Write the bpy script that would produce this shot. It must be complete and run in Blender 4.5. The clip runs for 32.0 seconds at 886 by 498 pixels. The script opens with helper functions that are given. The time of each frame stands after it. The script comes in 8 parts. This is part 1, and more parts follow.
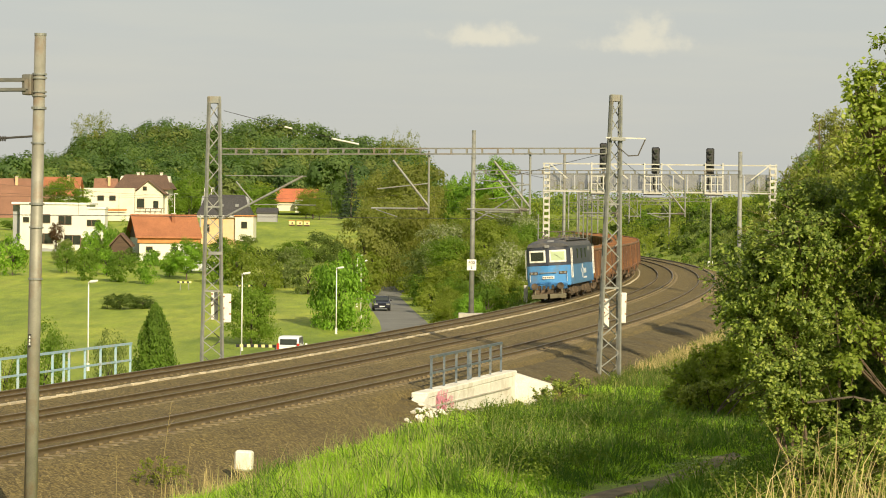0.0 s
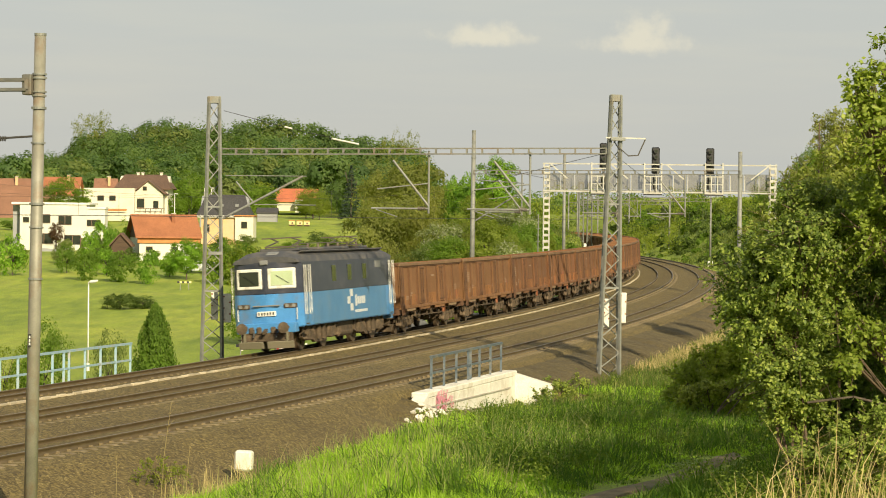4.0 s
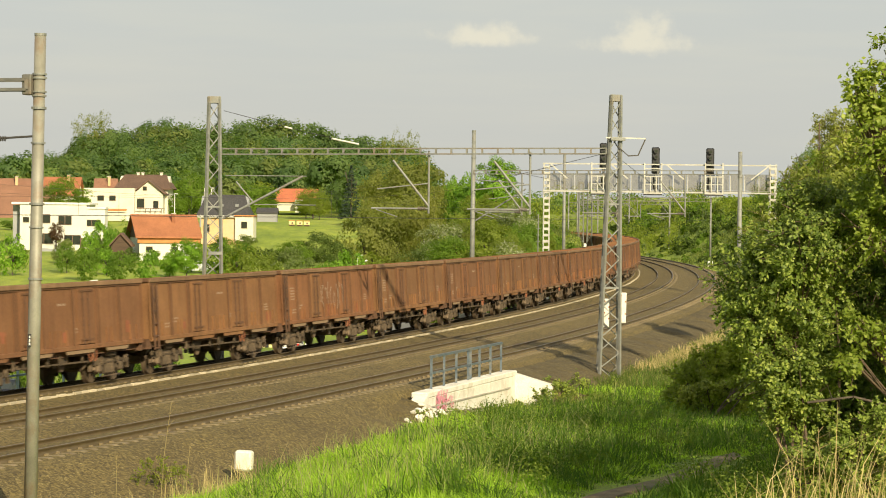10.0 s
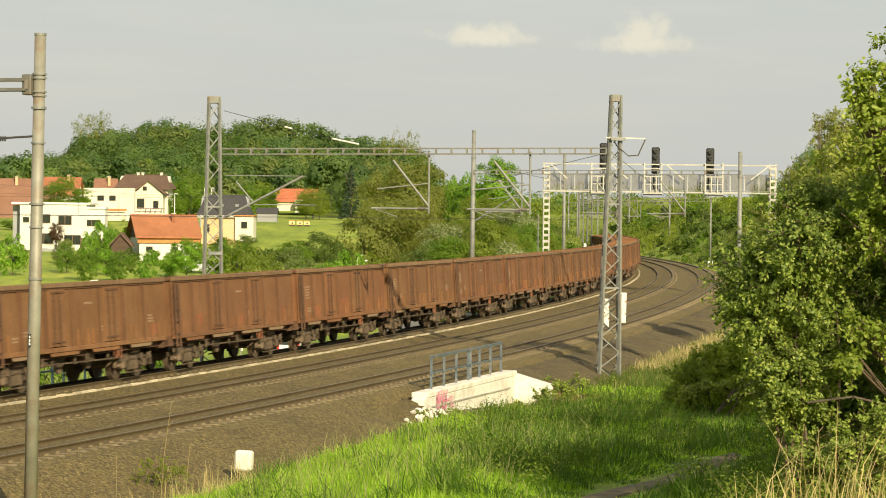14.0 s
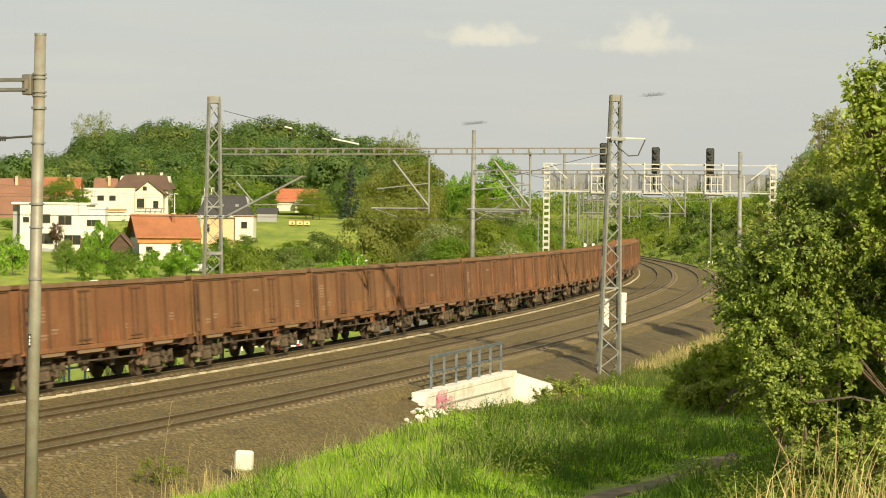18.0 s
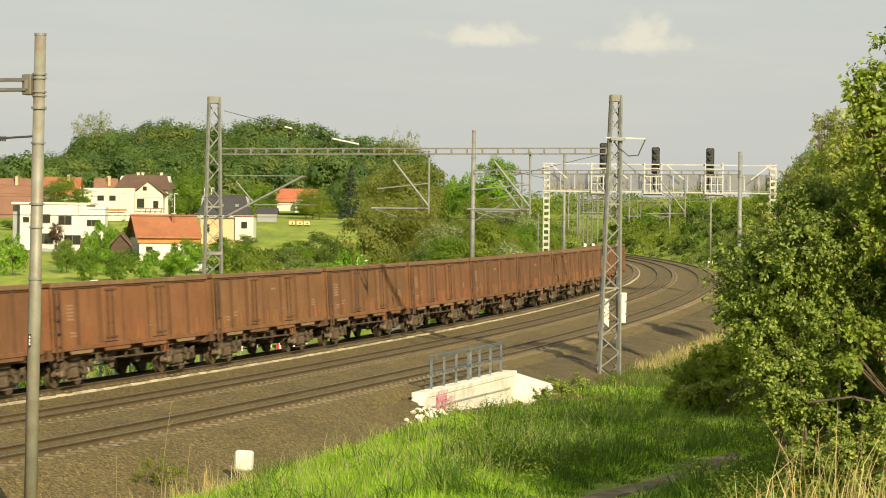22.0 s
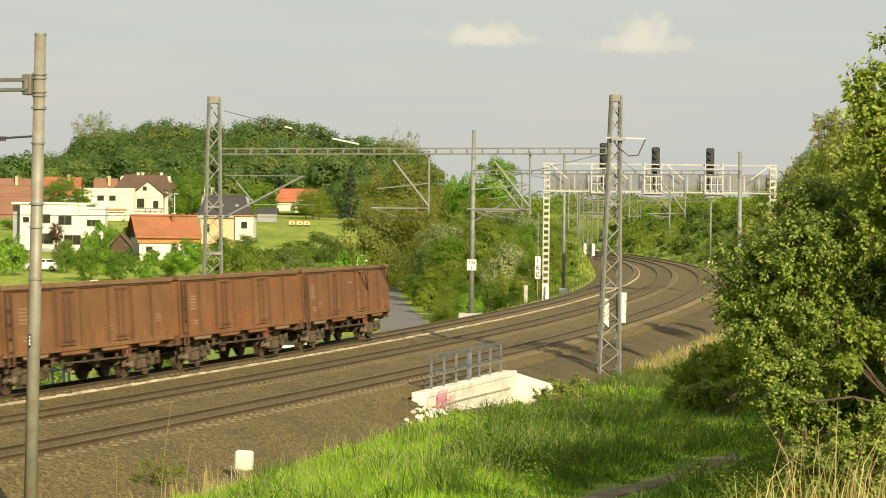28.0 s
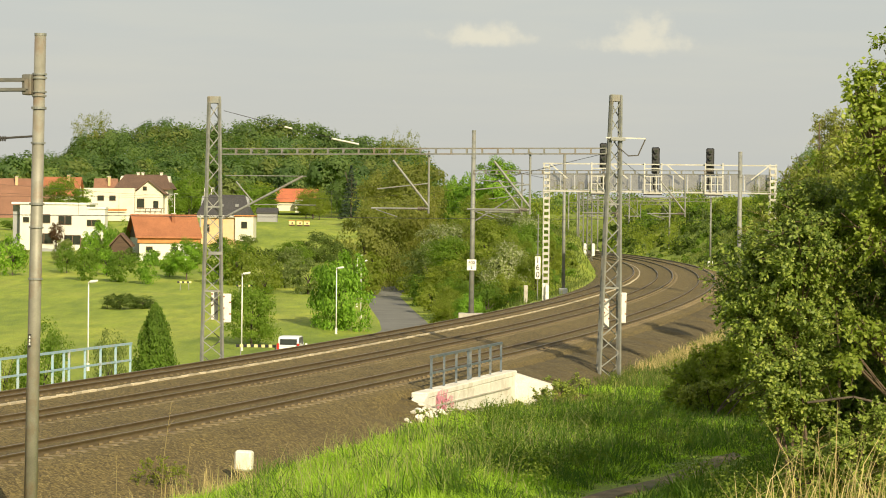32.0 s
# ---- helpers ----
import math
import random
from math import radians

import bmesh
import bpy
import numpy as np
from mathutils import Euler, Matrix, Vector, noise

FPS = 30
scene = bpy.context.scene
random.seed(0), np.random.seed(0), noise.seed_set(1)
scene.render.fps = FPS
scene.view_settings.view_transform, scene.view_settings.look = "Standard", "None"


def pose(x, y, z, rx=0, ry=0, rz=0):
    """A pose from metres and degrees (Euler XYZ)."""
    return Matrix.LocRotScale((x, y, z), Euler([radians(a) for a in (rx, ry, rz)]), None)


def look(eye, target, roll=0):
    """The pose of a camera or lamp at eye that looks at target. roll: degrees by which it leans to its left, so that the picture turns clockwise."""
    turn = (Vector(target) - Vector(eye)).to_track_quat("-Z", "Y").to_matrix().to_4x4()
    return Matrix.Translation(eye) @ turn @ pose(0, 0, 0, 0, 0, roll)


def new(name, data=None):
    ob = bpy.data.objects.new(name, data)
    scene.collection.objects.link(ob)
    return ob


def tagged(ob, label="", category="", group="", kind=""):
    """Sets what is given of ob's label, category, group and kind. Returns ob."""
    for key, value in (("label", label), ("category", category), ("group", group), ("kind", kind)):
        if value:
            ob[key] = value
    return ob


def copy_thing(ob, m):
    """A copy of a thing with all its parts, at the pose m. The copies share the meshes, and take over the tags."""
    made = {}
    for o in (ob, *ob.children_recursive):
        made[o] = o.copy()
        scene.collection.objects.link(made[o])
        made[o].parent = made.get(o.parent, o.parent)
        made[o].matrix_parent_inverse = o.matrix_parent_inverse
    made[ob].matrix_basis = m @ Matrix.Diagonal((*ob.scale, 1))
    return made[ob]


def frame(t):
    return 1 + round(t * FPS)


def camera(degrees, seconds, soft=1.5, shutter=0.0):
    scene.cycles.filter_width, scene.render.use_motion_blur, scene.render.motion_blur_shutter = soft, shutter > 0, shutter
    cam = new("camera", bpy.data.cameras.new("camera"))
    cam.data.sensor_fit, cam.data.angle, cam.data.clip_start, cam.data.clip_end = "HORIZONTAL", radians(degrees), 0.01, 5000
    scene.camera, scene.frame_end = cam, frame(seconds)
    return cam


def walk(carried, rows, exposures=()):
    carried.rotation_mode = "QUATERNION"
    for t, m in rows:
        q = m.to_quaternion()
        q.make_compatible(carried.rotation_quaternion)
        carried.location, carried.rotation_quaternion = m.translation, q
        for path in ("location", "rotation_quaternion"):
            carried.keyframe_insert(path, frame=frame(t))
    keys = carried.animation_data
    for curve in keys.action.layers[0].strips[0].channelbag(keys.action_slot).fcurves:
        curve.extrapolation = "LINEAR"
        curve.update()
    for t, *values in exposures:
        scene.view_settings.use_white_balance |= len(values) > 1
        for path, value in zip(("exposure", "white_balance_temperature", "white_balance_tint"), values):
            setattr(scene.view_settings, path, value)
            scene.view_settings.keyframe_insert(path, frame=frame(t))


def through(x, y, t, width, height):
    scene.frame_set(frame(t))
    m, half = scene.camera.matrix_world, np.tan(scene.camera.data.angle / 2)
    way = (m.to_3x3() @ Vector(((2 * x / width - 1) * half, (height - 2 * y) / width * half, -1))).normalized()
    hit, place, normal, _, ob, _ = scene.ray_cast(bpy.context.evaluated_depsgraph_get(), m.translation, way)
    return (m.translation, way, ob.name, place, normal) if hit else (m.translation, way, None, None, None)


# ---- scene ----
# camera: stands still on the bank, a long lens looking along the curve
cam = camera(20.075, 32.0, soft=1.0, shutter=0.35)
EYE = Vector((0.0, 0.0, 5.62))
VIEW = look(EYE, (0.0, 100.0, 5.62 - 1.2878), 0.597)
walk(cam, [(0.0, VIEW), (32.0, VIEW)], [(0.0, 0.40, 7400, 5), (2.0, 0.39, 7400, 5), (3.0, 0.36, 7400, 5), (6.0, 0.44, 7400, 5), (9.0, 0.46, 7400, 5), (14.0, 0.48, 7400, 5), (30.0, 0.47, 7400, 5), (32.0, 0.43, 7400, 5)])

# world, sun
SUN_AZ = Vector((0.375, -0.927, 0.0)).normalized()
SUN_EL = radians(27)
world = bpy.data.worlds.new("sky")
scene.world = world
world.use_nodes = True
wn = world.node_tree.nodes
wl = world.node_tree.links
wn.clear()
w_out = wn.new("ShaderNodeOutputWorld")
w_bg = wn.new("ShaderNodeBackground")
w_sky = wn.new("ShaderNodeTexSky")
w_sky.sky_type = "NISHITA"
w_sky.sun_disc = False
w_sky.sun_elevation = SUN_EL
w_sky.sun_rotation = math.atan2(SUN_AZ.x, SUN_AZ.y)
w_sky.dust_density = 3.0
w_sky.air_density = 1.2
w_mix = wn.new("ShaderNodeMix")
w_mix.data_type = "RGBA"
w_mix.inputs["Factor"].default_value = 0.86
w_tc = wn.new("ShaderNodeTexCoord")
w_sep = wn.new("ShaderNodeSeparateXYZ")
w_ramp = wn.new("ShaderNodeValToRGB")
wl.new(w_tc.outputs["Generated"], w_sep.inputs[0])
wl.new(w_sep.outputs["Z"], w_ramp.inputs[0])
HAZE = 6.4
w_ramp.color_ramp.elements[0].position = 0.0
w_ramp.color_ramp.elements[0].color = (0.885, 0.935, 1.0, 1)
w_ramp.color_ramp.elements[1].position = 0.09
w_ramp.color_ramp.elements[1].color = (0.86, 0.93, 1.03, 1)
w_e = w_ramp.color_ramp.elements.new(0.045)
w_e.color = (0.89, 0.94, 1.02, 1)
w_e = w_ramp.color_ramp.elements.new(0.5)
w_e.color = (0.72, 0.80, 0.92, 1)


def world_math(op, a, b=None):
    n = wn.new("ShaderNodeMath")
    n.operation = op
    for i, v in enumerate((a, b)):
        if v is None:
            continue
        if isinstance(v, (int, float)):
            n.inputs[i].default_value = v
        else:
            wl.new(v, n.inputs[i])
    return n.outputs[0]


# thin streaks and two small cumulus clouds, by direction
w_map = wn.new("ShaderNodeMapping")
w_map.inputs["Scale"].default_value = (5.0, 5.0, 45.0)
w_noise = wn.new("ShaderNodeTexNoise")
w_noise.inputs["Scale"].default_value = 2.2
w_noise.inputs["Detail"].default_value = 5
wl.new(w_tc.outputs["Generated"], w_map.inputs[0])
wl.new(w_map.outputs[0], w_noise.inputs[0])
w_puff = wn.new("ShaderNodeTexNoise")
w_puff.inputs["Scale"].default_value = 130.0
w_puff.inputs["Detail"].default_value = 6
w_puff.inputs["Roughness"].default_value = 0.6
wl.new(w_tc.outputs["Generated"], w_puff.inputs[0])


def cloud(cx, cz, rx, rz, flat):
    """A soft heap round a direction; flat: how much its foot is cut."""
    dx = world_math("DIVIDE", world_math("SUBTRACT", w_sep.outputs["X"], cx), rx)
    dz = world_math("DIVIDE", world_math("SUBTRACT", w_sep.outputs["Z"], cz), rz)
    low = world_math("MULTIPLY", world_math("MINIMUM", dz, 0.0), flat)
    dz = world_math("ADD", world_math("MAXIMUM", dz, 0.0), low)
    r = world_math("SQRT", world_math("ADD", world_math("MULTIPLY", dx, dx), world_math("MULTIPLY", dz, dz)))
    r = world_math("ADD", r, world_math("MULTIPLY", world_math("SUBTRACT", w_puff.outputs[0], 0.5), 1.5))
    n = wn.new("ShaderNodeMapRange")
    n.interpolation_type = "SMOOTHSTEP"
    for i, v in ((1, 1.05), (2, 0.2), (3, 0.0), (4, 1.0)):
        n.inputs[i].default_value = v
    wl.new(r, n.inputs[0])
    front = world_math("GREATER_THAN", w_sep.outputs["Y"], 0.0)
    return world_math("MULTIPLY", n.outputs[0], front)


puffs = cloud(0.0150, 0.0712, 0.0220, 0.0080, 2.0)
for c in ((0.0770, 0.0690, 0.0250, 0.0080, 2.0), (0.0785, 0.0725, 0.0150, 0.0120, 1.4)):
    puffs = world_math("MAXIMUM", puffs, cloud(*c))
w_haze = wn.new("ShaderNodeMix")
w_haze.data_type = "RGBA"
w_haze.inputs["B"].default_value = (1.03, 1.045, 1.04, 1)
wl.new(w_ramp.outputs[0], w_haze.inputs["A"])
w_streak = wn.new("ShaderNodeMapRange")
for i, v in ((1, 0.42), (2, 0.75), (3, 0.0), (4, 0.35)):
    w_streak.inputs[i].default_value = v
wl.new(w_noise.outputs[0], w_streak.inputs[0])
wl.new(w_streak.outputs[0], w_haze.inputs["Factor"])
w_heap = wn.new("ShaderNodeMix")
w_heap.data_type = "RGBA"
w_heap.inputs["B"].default_value = (1.20, 1.18, 1.12, 1)
wl.new(puffs, w_heap.inputs["Factor"])
wl.new(w_haze.outputs["Result"], w_heap.inputs["A"])
w_gain = wn.new("ShaderNodeVectorMath")
w_gain.operation = "SCALE"
w_gain.inputs["Scale"].default_value = HAZE
wl.new(w_heap.outputs["Result"], w_gain.inputs[0])
wl.new(w_sky.outputs[0], w_mix.inputs["A"])
wl.new(w_gain.outputs[0], w_mix.inputs["B"])
wl.new(w_mix.outputs["Result"], w_bg.inputs[0])
w_bg.inputs[1].default_value = 0.078
wl.new(w_bg.outputs[0], w_out.inputs[0])

sun_data = bpy.data.lights.new("sun", "SUN")
sun_data.energy = 5.0
sun_data.angle = radians(0.6)
sun_data.color = (1.0, 0.90, 0.70)
sun = new("sun", sun_data)
sun.matrix_world = look(SUN_AZ * 300 * math.cos(SUN_EL) + Vector((0, 0, 300 * math.sin(SUN_EL))), (0, 0, 0))

# ---- the line: centre of the far track by distance s ----
LINE_X, LINE_Y, LINE_TURN = -15.66, 69.59, 1.27774
BEND_AT = (-520, -140, -60, -6.7, 46.7, 100, 153.3, 206.7, 260, 700)
BEND = (0.0, 0.0006, 0.00217, 0.00164, 0.0011, 0.00098, 0.0010, 0.00105, 0.00105, 0.00105)
S_MIN = -520
_s = np.arange(S_MIN, 701, 1.0)
_k = np.interp(_s, BEND_AT, BEND)
_t = np.concatenate([[0], np.cumsum((_k[1:] + _k[:-1]) / 2)])
_t = _t - _t[-S_MIN] + LINE_TURN
_x = np.concatenate([[0], np.cumsum((np.cos(_t[1:]) + np.cos(_t[:-1])) / 2)])
_y = np.concatenate([[0], np.cumsum((np.sin(_t[1:]) + np.sin(_t[:-1])) / 2)])
_x = _x - _x[-S_MIN] + LINE_X
_y = _y - _y[-S_MIN] + LINE_Y
TRACKS = ((0.0, 0.0), (-3.974, -0.053), (-8.047, -0.099))
CANT = 0.094


def on_line(s, o=0.0):
    """Place and heading at s along the line, o to its left."""
    x, y, t = np.interp(s, _s, _x), np.interp(s, _s, _y), np.interp(s, _s, _t)
    return x - o * math.sin(t), y + o * math.cos(t), t


def along(s, o, z, extra=0.0):
    x, y, t = on_line(s, o)
    return Matrix.Translation((x, y, z)) @ Matrix.Rotation(t + extra, 4, "Z")


def rail_plane(n, o):
    """Height of the plane of the rail heads of track n at offset o."""
    c, z = TRACKS[n]
    return z + CANT * (c + 0.75 - o) / 1.5


# ---- helpers ----
def mesh_of(name, bm):
    me = bpy.data.meshes.new(name)
    bm.to_mesh(me)
    bm.free()
    return me


def thing(name, label, category, group="", kind="", m=None):
    ob = new(name)
    ob.empty_display_size = 0.2
    tagged(ob, label, category, group, kind)
    if m is not None:
        ob.matrix_world = m
    return ob


def part(name, bm, material, parent, label="", smooth=False, m=None):
    me = bm if isinstance(bm, bpy.types.Mesh) else mesh_of(name, bm)
    if material is not None and not me.materials:
        me.materials.append(material)
    if smooth:
        me.polygons.foreach_set("use_smooth", [True] * len(me.polygons))
    ob = new(name, me)
    ob.parent = parent
    if m is not None:
        ob.matrix_basis = m
    if label:
        ob["label"] = label
    return ob


def solid(name, bm, material, label, category, group="", kind="", smooth=False, m=None):
    me = bm if isinstance(bm, bpy.types.Mesh) else mesh_of(name, bm)
    if material is not None and not me.materials:
        me.materials.append(material)
    if smooth:
        me.polygons.foreach_set("use_smooth", [True] * len(me.polygons))
    ob = new(name, me)
    if m is not None:
        ob.matrix_world = m
    return tagged(ob, label, category, group, kind)


def box(bm, size, at=(0, 0, 0), turn=None, bevel=0.0):
    m = Matrix.Translation(at)
    if turn is not None:
        m = m @ Euler([radians(a) for a in turn]).to_matrix().to_4x4()
    r = bmesh.ops.create_cube(bm, size=1.0, matrix=m @ Matrix.Diagonal((*size, 1)))
    if bevel:
        edges = list({e for v in r["verts"] for e in v.link_edges})
        bmesh.ops.bevel(bm, geom=edges, offset=bevel, segments=1, affect="EDGES", clamp_overlap=True)
    return bm


def bar(bm, a, b, w, h=None):
    """A square bar from a to b."""
    a, b = Vector(a), Vector(b)
    d = b - a
    q = d.to_track_quat("Z", "Y").to_matrix().to_4x4()
    bmesh.ops.create_cube(bm, size=1.0, matrix=Matrix.Translation((a + b) / 2) @ q @ Matrix.Diagonal((w, h or w, d.length, 1)))
    return bm


def tube(bm, a, b, r, r2=None, n=10):
    a, b = Vector(a), Vector(b)
    d = b - a
    q = d.to_track_quat("Z", "Y").to_matrix().to_4x4()
    bmesh.ops.create_cone(bm, cap_ends=True, segments=n, radius1=r, radius2=r if r2 is None else r2, depth=d.length,
                          matrix=Matrix.Translation((a + b) / 2) @ q)
    return bm


def prism(bm, outline, depth, m=None):
    """An outline (x, z) pushed from y = -depth/2 to depth/2."""
    m = m or Matrix()
    a = [bm.verts.new(m @ Vector((x, -depth / 2, z))) for x, z in outline]
    b = [bm.verts.new(m @ Vector((x, depth / 2, z))) for x, z in outline]
    n = len(outline)
    bm.faces.new(a)
    bm.faces.new(list(reversed(b)))
    for i in range(n):
        bm.faces.new((a[i], b[i], b[(i + 1) % n], a[(i + 1) % n]))
    bmesh.ops.recalc_face_normals(bm, faces=bm.faces)
    return bm


def one(f, *a, **k):
    bm = bmesh.new()
    f(bm, *a, **k)
    return bm


def fast_mesh(name, verts, faces, material, smooth=False):
    """A mesh from numpy arrays: verts (n, 3), faces (m, k)."""
    me = bpy.data.meshes.new(name)
    n, k = faces.shape
    me.vertices.add(len(verts))
    me.vertices.foreach_set("co", np.asarray(verts, np.float32).ravel())
    me.loops.add(n * k)
    me.loops.foreach_set("vertex_index", faces.astype(np.int32).ravel())
    me.polygons.add(n)
    me.polygons.foreach_set("loop_start", np.arange(0, n * k, k, dtype=np.int32))
    me.polygons.foreach_set("loop_total", np.full(n, k, np.int32))
    if smooth:
        me.polygons.foreach_set("use_smooth", np.ones(n, bool))
    me.materials.append(material)
    me.update(calc_edges=True)
    me.validate()
    return me


# ---- materials ----
def material(name, rough=0.7, metal=0.0, **k):
    m = bpy.data.materials.new(name)
    m.use_nodes = True
    b = m.node_tree.nodes["Principled BSDF"]
    b.inputs["Roughness"].default_value = rough
    b.inputs["Metallic"].default_value = metal
    for key, v in k.items():
        b.inputs[key].default_value = v
    return m, m.node_tree.nodes, m.node_tree.links, b


def noise_tex(n, l, scale, detail=4, rough=0.55, coord="Object", stretch=None):
    tc = n.new("ShaderNodeTexCoord")
    t = n.new("ShaderNodeTexNoise")
    t.inputs["Scale"].default_value = scale
    t.inputs["Detail"].default_value = detail
    t.inputs["Roughness"].default_value = rough
    if stretch:
        mp = n.new("ShaderNodeMapping")
        mp.inputs["Scale"].default_value = stretch
        l.new(tc.outputs[coord], mp.inputs[0])
        l.new(mp.outputs[0], t.inputs[0])
    else:
        l.new(tc.outputs[coord], t.inputs[0])
    return t.outputs[0]


def ramp(n, l, fac, stops):
    r = n.new("ShaderNodeValToRGB")
    els = r.color_ramp.elements
    while len(els) < len(stops):
        els.new(0.5)
    for e, (p, c) in zip(els, stops):
        e.position, e.color = p, (*c, 1)
    l.new(fac, r.inputs[0])
    return r.outputs[0]


def blend(n, l, a, b, fac, how="MIX"):
    x = n.new("ShaderNodeMix")
    x.data_type, x.blend_type = "RGBA", how
    for key, v in (("A", a), ("B", b), ("Factor", fac)):
        if isinstance(v, (int, float)):
            x.inputs[key].default_value = v
        elif isinstance(v, tuple):
            x.inputs[key].default_value = (*v, 1)
        else:
            l.new(v, x.inputs[key])
    return x.outputs["Result"]


def bump(n, l, b, height, strength, dist=0.02):
    x = n.new("ShaderNodeBump")
    x.inputs["Strength"].default_value = strength
    x.inputs["Distance"].default_value = dist
    l.new(height, x.inputs["Height"])
    l.new(x.outputs[0], b.inputs["Normal"])


def surface(name, c1, c2, scale=3.0, rough=0.7, metal=0.0, fine=40.0, relief=0.3, dirt=None, dirt_scale=1.2, vary=0.0, coord="Object", stretch=None, dist=0.02):
    """Two tones by a coarse noise, a fine grain, dirt in patches and relief."""
    m, n, l, b = material(name, rough, metal)
    big = noise_tex(n, l, scale, 5, 0.6, coord, stretch)
    c = ramp(n, l, big, [(0.35, c1), (0.68, c2)])
    small = noise_tex(n, l, fine, 3, 0.6, coord)
    c = blend(n, l, c, ramp(n, l, small, [(0.3, (0.7, 0.7, 0.7)), (0.7, (1.15, 1.15, 1.15))]), 0.55, "MULTIPLY")
    if dirt:
        d = noise_tex(n, l, dirt_scale, 6, 0.65, coord)
        mask = ramp(n, l, d, [(0.5, (0, 0, 0)), (0.68, (1, 1, 1))])
        c = blend(n, l, c, dirt, mask)
    if vary:
        oi = n.new("ShaderNodeObjectInfo")
        c = blend(n, l, c, ramp(n, l, oi.outputs["Random"], [(0, (1 - vary,) * 3), (1, (1 + vary,) * 3)]), 1.0, "MULTIPLY")
    l.new(c, b.inputs["Base Color"])
    if relief:
        bump(n, l, b, small, relief, dist)
    return m


def leaf_material(name, c1, c2, c3, patch=0.25, through=0.45, rough=0.68, gloss=0.25):
    m, n, l, b = material(name, rough, **{"Specular IOR Level": gloss})
    g = n.new("ShaderNodeNewGeometry")
    c = ramp(n, l, g.outputs["Random Per Island"], [(0.0, c1), (0.55, c2), (1.0, c3)])
    p = noise_tex(n, l, patch, 3)
    c = blend(n, l, c, ramp(n, l, p, [(0.35, (0.72, 0.74, 0.7)), (0.65, (1.2, 1.15, 1.1))]), 0.8, "MULTIPLY")
    oi = n.new("ShaderNodeObjectInfo")
    c = blend(n, l, c, ramp(n, l, oi.outputs["Random"], [(0, (0.85, 0.88, 0.85)), (1, (1.15, 1.08, 1.0))]), 0.8, "MULTIPLY")
    l.new(c, b.inputs["Base Color"])
    t = n.new("ShaderNodeBsdfTranslucent")
    l.new(blend(n, l, c, (1.25, 1.35, 0.5), 1.0, "MULTIPLY"), t.inputs["Color"])
    mx = n.new("ShaderNodeMixShader")
    mx.inputs[0].default_value = through
    out = n["Material Output"]
    l.new(b.outputs[0], mx.inputs[1])
    l.new(t.outputs[0], mx.inputs[2])
    l.new(mx.outputs[0], out.inputs[0])
    return m


def plain(name, c, rough=0.5, metal=0.0, **k):
    m, n, l, b = material(name, rough, metal, **k)
    f = noise_tex(n, l, 30, 4)
    l.new(blend(n, l, c, ramp(n, l, f, [(0.3, (0.82,) * 3), (0.7, (1.1,) * 3)]), 0.6, "MULTIPLY"), b.inputs["Base Color"])
    return m


M_RAIL = surface("rail_steel", (0.105, 0.074, 0.035), (0.155, 0.112, 0.055), 2, 0.55, 0.3, 60, 0.15)
M_RAILTOP = plain("rail_head", (0.20, 0.17, 0.14), 0.5, 0.6)
M_SLEEPER = surface("sleeper_concrete", (0.19, 0.142, 0.075), (0.28, 0.215, 0.12), 4, 0.9, 0, 60, 0.3, (0.09, 0.062, 0.042), 2.0, 0.15)
M_PALE = surface("pale_concrete", (0.40, 0.335, 0.23), (0.55, 0.47, 0.34), 2, 0.9, 0, 50, 0.3, (0.34, 0.28, 0.2), 1.5, 0.25)
M_STEEL = surface("galvanised_steel", (0.185, 0.19, 0.175), (0.29, 0.295, 0.275), 3, 0.65, 0.25, 40, 0.1, (0.20, 0.18, 0.145), 1.5)
M_BEAM = surface("dull_steel", (0.14, 0.14, 0.128), (0.21, 0.21, 0.19), 3, 0.65, 0.3, 40, 0.1, (0.16, 0.12, 0.085), 1.5)
M_POLE = surface("pole_paint", (0.215, 0.205, 0.165), (0.295, 0.28, 0.23), 2.5, 0.55, 0.15, 50, 0.1, (0.22, 0.16, 0.11), 2.0)
M_WHITE = surface("white_paint", (0.68, 0.66, 0.60), (0.82, 0.80, 0.75), 2, 0.5, 0, 40, 0.08, (0.45, 0.42, 0.36), 1.8)
M_BLACK = plain("black_paint", (0.015, 0.015, 0.017), 0.5)
M_CABLE = plain("cable", (0.06, 0.055, 0.05), 0.6, 0.4)
M_CONCRETE = surface("concrete", (0.38, 0.35, 0.30), (0.52, 0.48, 0.42), 1.2, 0.9, 0, 25, 0.3, (0.24, 0.21, 0.17), 0.8)
M_WHITEWASH = surface("whitewashed_concrete", (0.66, 0.62, 0.54), (0.80, 0.77, 0.70), 1.0, 0.85, 0, 20, 0.4, (0.55, 0.49, 0.40), 1.6)
M_BLUEGREY = surface("blue_grey_paint", (0.075, 0.098, 0.12), (0.11, 0.14, 0.165), 2, 0.5, 0.1, 40, 0.08, (0.2, 0.18, 0.15), 2.5)
M_PALEBLUE = surface("pale_blue_paint", (0.25, 0.38, 0.45), (0.33, 0.47, 0.54), 2, 0.5, 0.1, 40, 0.08, (0.35, 0.36, 0.35), 2.0)
# ---- ground ----
# stretch of the line over the underpass, and the offset of its head wall
CULVERT = (17.2, 29.7, -10.75)


def smooth(a, b, x):
    t = np.clip((x - a) / (b - a), 0, 1)
    return t * t * (3 - 2 * t)


